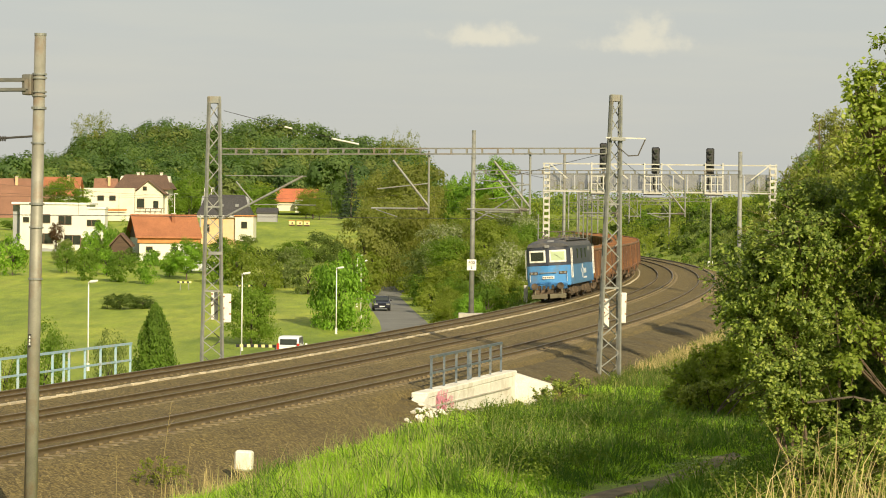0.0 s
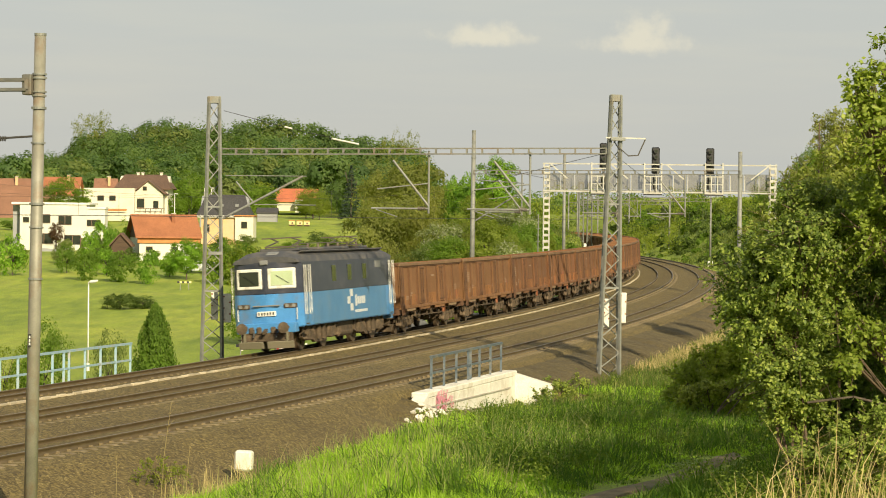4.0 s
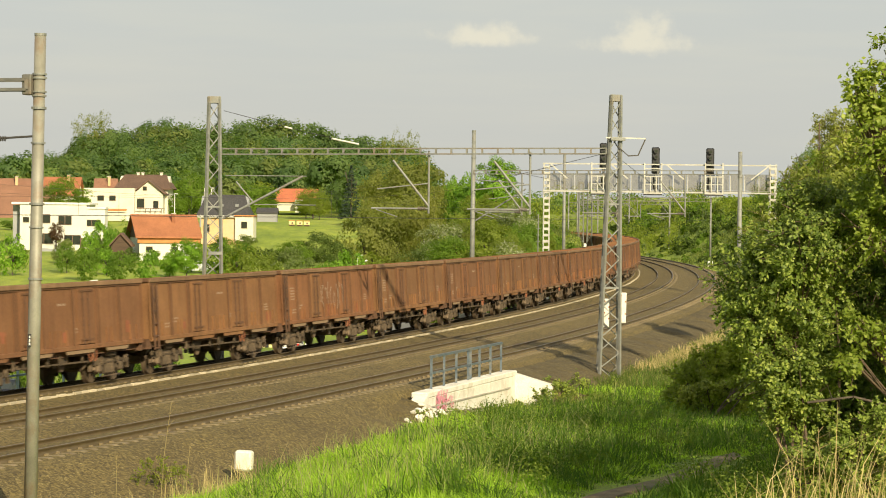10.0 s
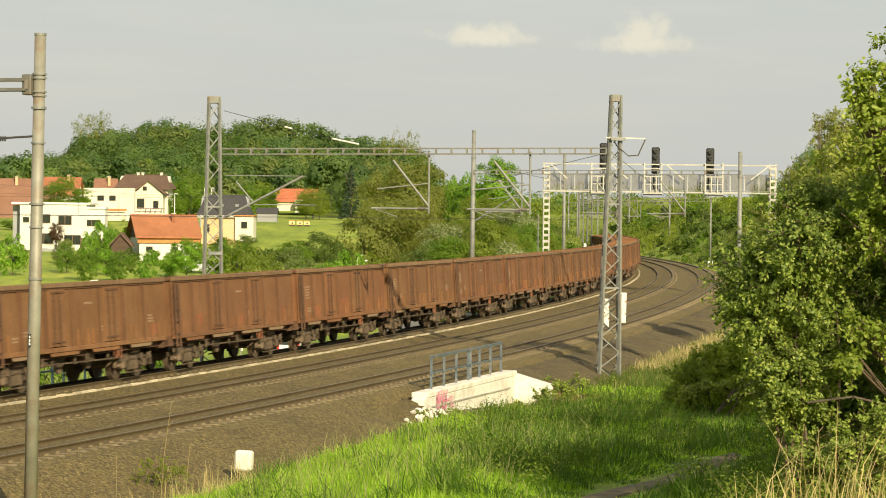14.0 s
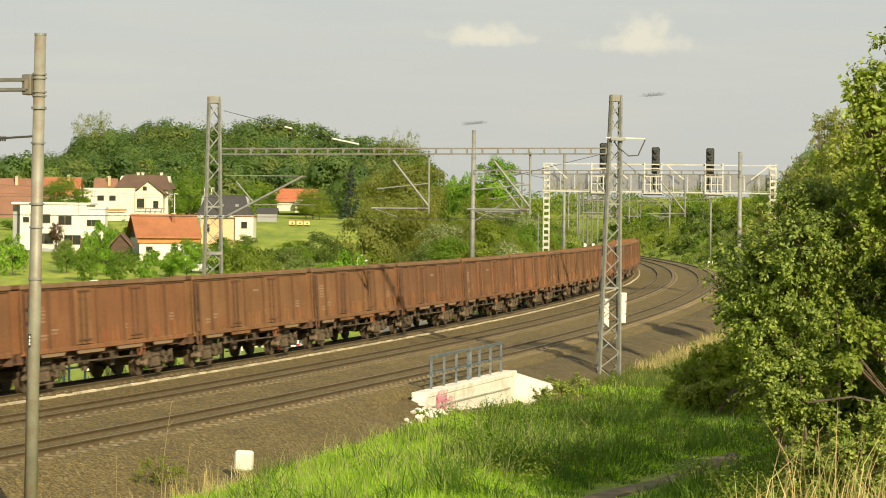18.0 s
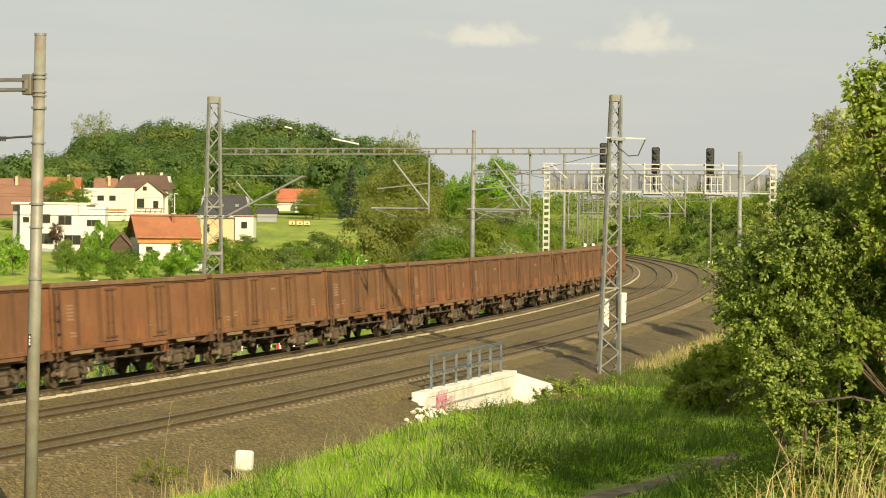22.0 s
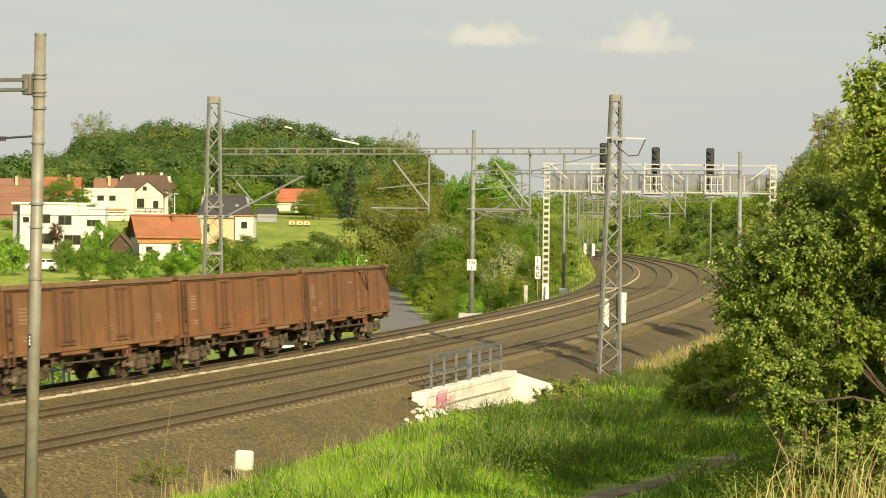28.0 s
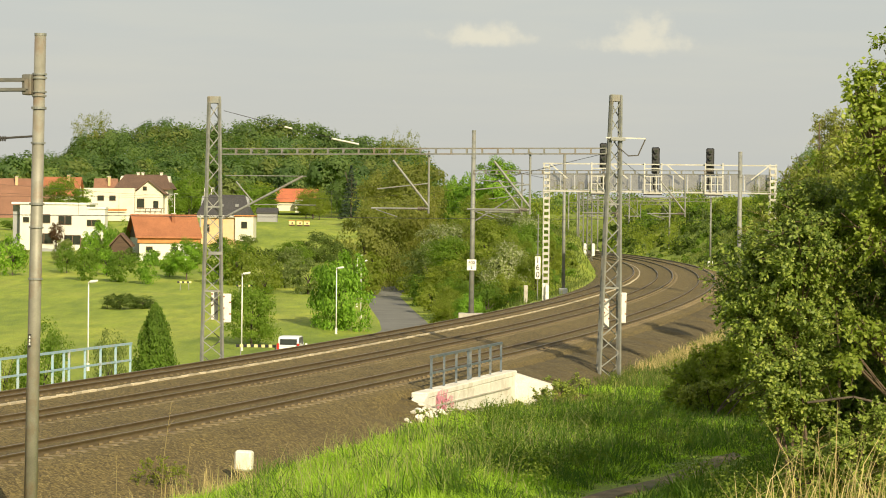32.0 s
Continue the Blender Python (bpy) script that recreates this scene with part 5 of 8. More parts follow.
SUPPORTS = (-24, 36, 90, 140, 190, 240, 295, 345)
for n in range(3):
    c = TRACKS[n][0]
    contact, carrier = [], []
    drop = bmesh.new()
    for a, b in zip(SUPPORTS[:-1], SUPPORTS[1:]):
        for i in range(8):
            s = a + (b - a) * i / 8
            u = i / 8
            p = on_line(s, c + 0.15)
            zc = 6.9 - 3.2 * u * (1 - u)
            contact.append((p[0], p[1], 5.55))
            carrier.append((p[0], p[1], zc))
            if i % 2:
                bar(drop, (p[0], p[1], 5.55), (p[0], p[1], zc), 0.008)
    wire(contact, 0.0035, "contact_wire", "thin dark contact wire over the track")
    wire(carrier, 0.003, "carrier_wire", "thin dark sagging carrier wire")
    solid("droppers", drop, M_CABLE, "fine vertical dropper wires", "wire", "overhead wires", "stuff")
fw = wire([(-9.2, 104.4, 9.95), (-6.6, 106, 9.32), (-4.2, 109, 8.85)], 0.012, "feeder_wire", "dark feeder wire with pale strain insulators")
part("insulator", one(tube, (-6.75, 105.9, 9.36), (-6.45, 106.1, 9.29), 0.035, n=8), M_WHITE, fw)
part("insulator", one(tube, (-4.85, 108.2, 8.95), (-3.75, 109.6, 8.76), 0.04, n=8), M_WHITE, fw, "long pale strain insulator")
wire([(7.0, 103.6, 8.3), (10.5, 120, 6.9), (14.0, 150, 6.6)], 0.012)
wire([(6.6, 103.6, 8.3), (2.9, 130, 7.6), (1.8, 156, 7.2)], 0.012)
wire([(1.9, 156, 8.9), (6, 175, 8.6), (10.1, 209, 8.6)], 0.014)


# ---- culvert head walls, railings ----
def railing(name, label, s0, s1, o, z, h, gaps, mat, double=None):
    r = thing(name, label, "railing", "railings over the underpass")
    a, b = on_line(s0, o), on_line(s1, o)
    A, B = Vector((a[0], a[1], z)), Vector((b[0], b[1], z))
    d = B - A
    for f, t in ((1.0, 0.085), (0.5, 0.07)):
        part("rail_bar", one(bar, A - d.normalized() * 0.1 + Vector((0, 0, h * f)), B + d.normalized() * 0.1 + Vector((0, 0, h * f)), t), mat, r)
    for i in range(gaps + 1):
        p = A + d * (i / gaps)
        part("post", one(bar, p - Vector((0, 0, 0.25)), p + Vector((0, 0, h)), 0.085), mat, r)
    if double is not None:
        p = A + d * double
        part("post", one(bar, p - Vector((0, 0, 0.25)), p + Vector((0, 0, h)), 0.085), mat, r)
    return r


def head_wall():
    """Whitewashed head wall of the underpass on the camera's side."""
    w = thing("culvert_head_wall", "whitewashed concrete head wall with pink graffiti above the underpass", "head wall", kind="structure")
    a, b = on_line(17.0, -10.6), on_line(29.9, -10.6)
    A, B = Vector((a[0], a[1], 0)), Vector((b[0], b[1], 0))
    d = (B - A)
    L = d.length
    m = Matrix.Translation(A) @ Matrix.Rotation(math.atan2(d.y, d.x), 4, "Z")
    bm = bmesh.new()
    prism(bm, [(0, -3.2), (L, -3.2), (L, -0.42), (0.0, -0.42)], 0.5, m)
    bmesh.ops.bevel(bm, geom=list(bm.edges), offset=0.03, segments=1, affect="EDGES")
    part("wall_face", bm, M_WHITEWASH, w)
    bm = one(box, (L + 0.1, 0.54, 0.2), (L / 2, 0.0, -0.33), None, 0.03)
    bm.transform(m)
    cap = part("coping", bm, M_WHITEWASH, w, "rounded whitewashed coping")
    bm = one(box, (L - 1.6, 0.05, 0.045), (L / 2 - 0.3, -0.27, -0.78), (0, 0.4, 0))
    bm.transform(m)
    part("joint_shadow_gap", bm, M_CONCRETE, w, "weathered horizontal joint")
    for x0, sgn, ang in ((L, 1, -88), (0.0, -1, 2)):
        k = m @ Matrix.Translation((x0, -0.02 if sgn > 0 else -0.1, 0)) @ Matrix.Rotation(radians(ang), 4, "Z")
        bm = bmesh.new()
        ln = 1.65 if sgn > 0 else 1.2
        prism(bm, [(0, -3.4), (sgn * ln, -3.4), (sgn * ln, -0.72 if sgn > 0 else -0.62), (0, -0.26)], 0.46, k)
        part("wing_wall", bm, M_WHITEWASH, w, "sloping whitewashed wing wall")
    rnd = random.Random(5)
    for i in range(22):
        bm = bmesh.new()
        cx, cz = 2.4 + rnd.uniform(-1.1, 1.1), -0.56 + rnd.uniform(-0.3, 0.2)
        bmesh.ops.create_circle(bm, cap_ends=False, segments=14, radius=rnd.uniform(0.1, 0.24))
        ring = list(bm.verts)
        outer = [v.co.copy() for v in ring]
        bm.clear()
        vs = [bm.verts.new(c) for c in outer]
        vi = [bm.verts.new(c * 0.7) for c in outer]
        for j in range(len(vs) - rnd.randint(1, 5)):
            q = (j + 1) % len(vs)
            bm.faces.new((vs[j], vs[q], vi[q], vi[j]))
        bm.transform(m @ Matrix.Translation((cx, -0.285, cz)) @ Matrix.Rotation(radians(90), 4, "X"))
        part("graffiti_stroke", bm, M_PINK, w, "faded pink spray stroke")
    # earth and broken stone heaped against the near end
    def heap(x, off):
        return np.interp(x, (-6, -1.0, 0.4, 3.5), (-1.7, -0.55, -1.0, -1.3)) - 0.38 * (off - 0.3) + 0.05 * math.sin(x * 5.1 + off * 3) * math.sin(off * 4.3 - x)

    bm = bmesh.new()
    grid = [[bm.verts.new((x, -off, heap(x, off))) for off in (-0.3, 0.0, 0.3, 0.7, 1.1, 1.6, 2.2, 3.0)] for x in np.linspace(-6, 3.5, 24)]
    for p, q in zip(grid[:-1], grid[1:]):
        for j in range(7):
            bm.faces.new((p[j], p[j + 1], q[j + 1], q[j]))
    bm.transform(m)
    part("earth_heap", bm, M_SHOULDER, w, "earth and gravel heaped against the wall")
    for i in range(130):
        x, off = rnd.triangular(-5.2, 2.6, -1.4), rnd.triangular(0.2, 1.8, 0.5)
        bm = bmesh.new()
        bmesh.ops.create_icosphere(bm, subdivisions=1, radius=rnd.uniform(0.05, 0.15))
        for v in bm.verts:
            v.co *= rnd.uniform(0.65, 1.2)
        bm.transform(m @ Matrix.Translation((x, -off, heap(x, off) + 0.02)) @ Matrix.Diagonal((1.2, 1, 0.7, 1)))
        part("stone", bm, M_WHITEWASH if i % 4 else M_CONCRETE, w)
    return w


M_PINK = plain("pink_spray", (0.80, 0.30, 0.40), 0.7)
head_wall()
railing("railing", "blue-grey steel post and rail fence on the head wall", 18.8, 28.8, -10.5, -0.26, 1.12, 6, M_BLUEGREY, 0.535)
railing("railing", "pale blue steel post and rail fence above the underpass", 4.6, 28.1, 4.2, -0.75, 1.29, 16, M_PALEBLUE, 0.73)
bm = bmesh.new()
a, b = on_line(4, 4.3), on_line(29, 4.3)
bar(bm, (a[0], a[1], -1.3), (b[0], b[1], -1.3), 0.4, 0.9)
solid("parapet", bm, M_CONCRETE, "grey concrete parapet of the underpass", "parapet", kind="structure")

# ---- road and lamps ----
def asphalt():
    m, n, l, b = material("asphalt", 0.85)
    big = noise_tex(n, l, 0.25, 5, 0.6)
    fine = noise_tex(n, l, 25, 3, 0.7)
    c = ramp(n, l, big, [(0.3, (0.125, 0.12, 0.108)), (0.7, (0.185, 0.178, 0.16))])
    c = blend(n, l, c, ramp(n, l, fine, [(0.3, (0.8,) * 3), (0.7, (1.2,) * 3)]), 0.6, "MULTIPLY")
    l.new(c, b.inputs["Base Color"])
    bump(n, l, b, fine, 0.3, 0.01)
    return m


M_ASPHALT = asphalt()


def ribbon(name, path, half, lift, mat, label, cat, step=1.5, rough_edge=0.0):
    """A strip that lies on the ground along a path."""
    pts = []
    for (ax, ay), (bx, by) in zip(path[:-1], path[1:]):
        k = max(1, int(math.hypot(bx - ax, by - ay) / step))
        pts += [(ax + (bx - ax) * i / k, ay + (by - ay) * i / k) for i in range(k)]
    pts.append(path[-1])
    p = np.array(pts)
    for _ in range(6):
        p[1:-1] = (p[:-2] + 2 * p[1:-1] + p[2:]) / 4
    d = np.gradient(p, axis=0)
    d /= np.linalg.norm(d, axis=1)[:, None]
    nrm = np.stack([-d[:, 1], d[:, 0]], 1)
    cols = np.linspace(-half, half, 7)
    rng = np.random.default_rng(3)
    v = []
    for i, c in enumerate(cols):
        wob = rng.normal(0, rough_edge, len(p)) if i in (0, 6) else 0
        q = p + nrm * (c + wob)[:, None] if rough_edge and i in (0, 6) else p + nrm * c
        v.append(np.column_stack([q, ground_height(q[:, 0], q[:, 1]) + (lift if 0 < i < 6 else lift - 0.12)]))
    v = np.stack(v, 1)
    n, k = v.shape[:2]
    idx = np.arange(n * k).reshape(n, k)
    f = np.stack([idx[:-1, :-1], idx[:-1, 1:], idx[1:, 1:], idx[1:, :-1]], -1).reshape(-1, 4)
    return solid(name, fast_mesh(name, v.reshape(-1, 3), f, mat, True), None, label, cat, kind="structure")


ribbon("road", ROAD, 2.7, 0.05, M_ASPHALT, "narrow grey asphalt road towards the underpass", "road")
M_PATH = surface("trodden_earth", (0.17, 0.118, 0.06), (0.27, 0.195, 0.105), 2.2, 0.95, 0, 45, 0.4, (0.11, 0.125, 0.05), 1.6)
FOOTPATH = ((0.4, 21), (1.55, 28), (1.87, 29.4), (2.69, 32.1), (3.65, 35.85), (4.34, 38.45), (5.2, 44), (5.9, 49.3), (6.3, 54.1), (6.9, 58), (9, 70))
ribbon("footpath", FOOTPATH, 0.26, 0.02, M_PATH, "narrow trodden earth footpath through the grass", "footpath", 0.18, 0.05)


def street_lamp(x, y, top, arm=0.45):
    z = ground_z(x, y)
    l = thing("street_lamp", "slim white street lamp with a flat arm", "street lamp", "street lamps along the road", m=Matrix.Translation((x, y, z)))
    h = top - z
    part("post", one(tube, (0, 0, 0), (0, 0, h), 0.055, 0.04, n=10), M_WHITE, l, smooth=True)
    part("base", one(tube, (0, 0, 0), (0, 0, 0.5), 0.1, n=10), M_WHITE, l)
    part("arm", one(tube, (0, 0, h - 0.03), (arm * 0.5, -0.15, h + 0.04), 0.035, n=8), M_WHITE, l)
    part("lamp_head", one(box, (0.52, 0.24, 0.13), (arm * 0.75, -0.2, h + 0.05), (0, -8, 0), 0.03), M_WHITE, l)
    part("lamp_glass", one(box, (0.36, 0.18, 0.03), (arm * 0.75, -0.2, h - 0.03), (0, -8, 0)), M_LAMPGLASS, l)


for x, y in ((-22.0, 155.5), (-14.5, 181), (-8.65, 204), (-7.7, 236), (-9.1, 266), (-18.8, 337.5), (-29.0, 382)):
    street_lamp(x, y, 1.35 if y < 300 else 1.0)

# ---- vehicles ----
M_CARWHITE = plain("white_car_paint", (0.72, 0.72, 0.70), 0.25)
M_CARDARK = plain("dark_car_paint", (0.012, 0.013, 0.022), 0.25)
M_TYRE = plain("tyre_rubber", (0.02, 0.02, 0.02), 0.85)
M_RED = plain("tail_lamp_red", (0.5, 0.03, 0.02), 0.3)


def motor_car(label, paint, van):
    """x is the driving direction."""
    c = thing("motor_car", label, "car")
    L = 2.15
    low = [(-L, 0.35), (-L, 0.85), (-L + 0.08, 1.0), (1.15, 0.98), (2.0, 0.82), (L, 0.7), (L, 0.35), (1.75, 0.28), (-1.75, 0.28)]
    top = [(-L + 0.1, 0.98), (-L + 0.3, 1.62), (-L + 0.6, 1.72), (0.25, 1.70), (1.2, 0.98)] if van else [(-L + 0.35, 0.96), (-1.2, 1.40), (-0.5, 1.46), (0.3, 1.43), (1.3, 0.96)]
    bm = prism(bmesh.new(), low, 1.74)
    bmesh.ops.bevel(bm, geom=list(bm.edges), offset=0.06, segments=2, affect="EDGES", clamp_overlap=True)
    part("body", bm, paint, c)
    bm = prism(bmesh.new(), top, 1.5)
    bmesh.ops.bevel(bm, geom=list(bm.edges), offset=0.05, segments=2, affect="EDGES", clamp_overlap=True)
    cab = part("cabin", bm, paint, c)
    zt = max(z for _, z in top)
    for y in (-0.755, 0.755):
        for x0, x1 in ((-1.55, -0.65), (-0.5, 0.45)):
            part("side_glass", one(box, (x1 - x0, 0.02, zt - 1.2), ((x0 + x1) / 2, y, (zt + 1.02) / 2), None, 0.005), M_GLASS, cab)
        part("mirror", one(box, (0.12, 0.2, 0.13), (0.75, y * 1.28, 1.05), None, 0.03), paint, c)
        part("headlight", one(box, (0.06, 0.36, 0.16), (L - 0.02, y * 0.8, 0.68), None, 0.02), M_LAMPGLASS, c)
        part("tail_light", one(box, (0.06, 0.18, 0.5 if van else 0.2), (-L, y * 0.98, 1.0 if van else 0.85), None, 0.02), M_RED, c)
    r = math.degrees(math.atan2(top[-1][0] - top[-2][0], top[-2][1] - top[-1][1]))
    mx, mz = (top[-1][0] + top[-2][0]) / 2, (top[-1][1] + top[-2][1]) / 2
    part("windscreen", one(box, (0.02, 1.3, 0.62 if van else 0.7), (mx + 0.02, 0, mz), (0, -r, 0), 0.005), M_GLASS, cab)
    part("rear_window", one(box, (0.02, 1.25, 0.42), (top[0][0] + 0.08, 0, 1.34 if van else 1.18), (0, 16 if van else 55, 0), 0.005), M_GLASS, cab)
    part("bumper", one(box, (0.12, 1.7, 0.22), (L, 0, 0.42), None, 0.04), M_GREY if van else paint, c)
    part("bumper", one(box, (0.12, 1.7, 0.22), (-L, 0, 0.45), None, 0.04), M_GREY if van else paint, c)
    part("plate", one(box, (0.02, 0.5, 0.11), (L + 0.065, 0, 0.45)), M_WHITE, c, "blank white plate")
    part("plate", one(box, (0.02, 0.5, 0.11), (-L - 0.065, 0, 0.75)), M_WHITE, c, "blank white plate")
    for x in (-1.32, 1.32):
        for y in (-0.8, 0.8):
            w = part("wheel", one(tube, (0, -0.1, 0), (0, 0.1, 0), 0.32, n=18), M_TYRE, c, m=Matrix.Translation((x, y, 0.32)))
            part("rim", one(tube, (0, 0.1 if y > 0 else -0.1, 0), (0, 0.115 if y > 0 else -0.115, 0), 0.2, n=5), M_GREY, w)
    return c


white_car = motor_car("white estate car parked beside the road", M_CARWHITE, True)
white_car.matrix_world = Matrix.Translation((-10.2, 170.0, ground_z(-10.2, 170) + 0.02)) @ Matrix.Rotation(radians(86), 4, "Z") @ Matrix.Diagonal((0.94, 0.92, 0.96, 1))
dark_car = motor_car("dark blue saloon car driving along the road", M_CARDARK, False)
DRIVE = ((-6.9, 268), (-6.3, 257), (-5.2, 243), (-4.1, 230), (-3.9, 219), (-4.4, 204), (-11.0, 178), (-18.4, 154), (-22.3, 130), (-20.3, 112))

passing_car = motor_car("white hatchback passing behind the orchard trees", M_CARWHITE, False)

# striped barriers beside the road
def barrier(x, y, n, turn):
    z = ground_z(x, y)
    b = thing("road_barrier", "low yellow and black striped road barrier", "barrier", "striped barriers", m=Matrix.Translation((x, y, z)) @ Matrix.Rotation(radians(turn), 4, "Z"))
    for i in range(n):
        part("stripe", one(box, (0.24, 0.06, 0.2), (i * 0.25, 0, 0.85), None, 0.01), M_CREAM if i % 2 else M_BLACK, b)
    for i in (0.2, n * 0.25 - 0.4):
        part("leg", one(bar, (i, 0, 0), (i, 0, 0.8), 0.07), M_STEEL, b)


M_CREAM = plain("cream_yellow_paint", (0.72, 0.62, 0.28), 0.5)
barrier(-14.0, 171.5, 12, -3)
barrier(-21.5, 262, 9, 8)
barrier(-28.3, 268, 6, 5)

# ---- village ----
M_PLASTERW = surface("white_render", (0.62, 0.60, 0.53), (0.70, 0.68, 0.61), 0.3, 0.85, 0, 8, 0.1, (0.6, 0.57, 0.5), 0.4)
M_PLASTERY = surface("cream_render", (0.62, 0.585, 0.47), (0.70, 0.665, 0.55), 0.3, 0.85, 0, 8, 0.1, (0.6, 0.54, 0.4), 0.4)
M_PLASTERP = surface("peach_render", (0.60, 0.37, 0.19), (0.66, 0.43, 0.24), 0.3, 0.85, 0, 8, 0.1, (0.55, 0.4, 0.27), 0.4)
M_PLASTERG = surface("grey_render", (0.27, 0.27, 0.28), (0.33, 0.33, 0.34), 0.3, 0.85, 0, 8, 0.1)
M_WOOD = surface("dark_wood", (0.06, 0.036, 0.022), (0.10, 0.06, 0.036), 1, 0.8, 0, 12, 0.2, stretch=(1, 1, 6))
M_WOODORANGE = surface("orange_stained_wood", (0.42, 0.17, 0.05), (0.5, 0.22, 0.07), 1, 0.7, 0, 12, 0.2)
M_FRAME = plain("window_frame_brown", (0.14, 0.09, 0.06), 0.5)


def tiles(name, c1, c2):
    m, n, l, b = material(name, 0.8)
    tc = n.new("ShaderNodeTexCoord")
    br = n.new("ShaderNodeTexBrick")
    br.inputs["Scale"].default_value = 3.2
    br.inputs["Color1"].default_value = (*c1, 1)
    br.inputs["Color2"].default_value = (*c2, 1)
    br.inputs["Mortar"].default_value = (c1[0] * 0.6, c1[1] * 0.6, c1[2] * 0.6, 1)
    br.inputs["Mortar Size"].default_value = 0.03
    l.new(tc.outputs["Object"], br.inputs[0])
    big = noise_tex(n, l, 0.5, 4, 0.6)
    c = blend(n, l, br.outputs[0], ramp(n, l, big, [(0.3, (0.78,) * 3), (0.7, (1.12,) * 3)]), 0.8, "MULTIPLY")
    l.new(c, b.inputs["Base Color"])
    bump(n, l, b, br.outputs["Fac"], 0.4, 0.03)
    return m


T_ORANGE = tiles("orange_tiles", (0.37, 0.135, 0.058), (0.43, 0.165, 0.075))
T_BROWN = tiles("brown_tiles", (0.13, 0.075, 0.05), (0.17, 0.10, 0.065))
T_DARK = tiles("slate_tiles", (0.055, 0.052, 0.055), (0.075, 0.07, 0.07))
T_PINK = tiles("faded_red_tiles", (0.25, 0.12, 0.075), (0.30, 0.15, 0.095))
T_RED = tiles("bright_red_tiles", (0.54, 0.15, 0.07), (0.60, 0.19, 0.09))


def window(parent, x, y, z, w, h, glass=None, frame_mat=None):
    f = part("window", one(box, (w, 0.1, h), (x, y, z), None, 0.01), frame_mat or M_FRAME, parent)
    n = max(1, round(w / 1.1))
    for i in range(n):
        pw = w / n
        part("pane", one(box, (pw - 0.12, 0.03, h - 0.16), (x - w / 2 + pw * (i + 0.5), y - 0.055, z), None, 0.005), glass or M_GLASS, f)


def gable_roof(parent, x0, x1, y0, y1, eave, ridge, mat, over=0.5, along_x=True, hip=0.0, label=""):
    """A pitched roof with thickness, ridge along x or y."""
    bm = bmesh.new()
    if along_x:
        ym = (y0 + y1) / 2
        for s, ya in ((-1, y0 - over), (1, y1 + over)):
            for dz in (0,):
                vs = [(x0 - over, ya, eave - 0.15), (x1 + over, ya, eave - 0.15), (x1 + over - hip, ym, ridge), (x0 - over + hip, ym, ridge)]
                lowv = [bm.verts.new(v) for v in vs]
                upv = [bm.verts.new((v[0], v[1], v[2] + 0.2)) for v in vs]
                bm.faces.new(lowv)
                bm.faces.new(upv)
                for i in range(4):
                    bm.faces.new((lowv[i], lowv[(i + 1) % 4], upv[(i + 1) % 4], upv[i]))
        if hip:
            for xe, xr in ((x0 - over, x0 - over + hip), (x1 + over, x1 + over - hip)):
                bm.faces.new([bm.verts.new(v) for v in ((xe, y0 - over, eave + 0.05), (xe, y1 + over, eave + 0.05), (xr, ym, ridge + 0.2))])
    else:
        xm = (x0 + x1) / 2
        for xa in (x0 - over, x1 + over):
            vs = [(xa, y0 - over, eave - 0.15), (xa, y1 + over, eave - 0.15), (xm, y1 + over, ridge), (xm, y0 - over, ridge)]
            lowv = [bm.verts.new(v) for v in vs]
            upv = [bm.verts.new((v[0], v[1], v[2] + 0.2)) for v in vs]
            bm.faces.new(lowv)
            bm.faces.new(upv)
            for i in range(4):
                bm.faces.new((lowv[i], lowv[(i + 1) % 4], upv[(i + 1) % 4], upv[i]))
    bmesh.ops.recalc_face_normals(bm, faces=bm.faces)
    return part("roof", bm, mat, parent, label)


def gabled_walls(parent, x0, x1, y0, y1, z0, eave, ridge, mat, along_x=True):
    bm = bmesh.new()
    if along_x:
        ym = (y0 + y1) / 2
        prism(bm, [(y0, z0), (y1, z0), (y1, eave), (ym, ridge - 0.05), (y0, eave)], x1 - x0, Matrix.Translation(((x0 + x1) / 2, 0, 0)) @ Matrix.Rotation(radians(90), 4, "Z"))
    else:
        xm = (x0 + x1) / 2
        prism(bm, [(x0, z0), (x1, z0), (x1, eave), (xm, ridge - 0.05), (x0, eave)], y1 - y0, Matrix.Translation((0, (y0 + y1) / 2, 0)))
    return part("wall", bm, mat, parent)


def chimney(parent, x, y, z0, z1, mat, w=0.5):
    c = part("chimney", one(box, (w, w, z1 - z0), (x, y, (z0 + z1) / 2), None, 0.02), mat, parent)
    part("chimney_cap", one(box, (w + 0.15, w + 0.15, 0.12), (x, y, z1 + 0.05)), M_CONCRETE, c)


# white flat-roofed house
h = thing("house", "white modern flat-roofed two-storey house with grey flank", "house", "village houses")
part("wall", one(box, (9.6, 9, 7.6), (-56.1, 364.5, 3.1)), M_PLASTERW, h)
part("wall", one(box, (4.0, 3.0, 7.0), (-50.7, 361.8, 2.8)), M_PLASTERW, h)
part("flank_wall", one(box, (2.0, 7.5, 7.4), (-61.2, 365.5, 3.0)), M_PLASTERG, h, "grey rendered flank")
part("roof_slab", one(box, (11.2, 9.4, 0.3), (-56.5, 364.5, 6.95), None, 0.03), M_WHITE, h)
part("roof_slab", one(box, (4.2, 3.3, 0.3), (-50.7, 361.8, 6.35), None, 0.03), M_WHITE, h)
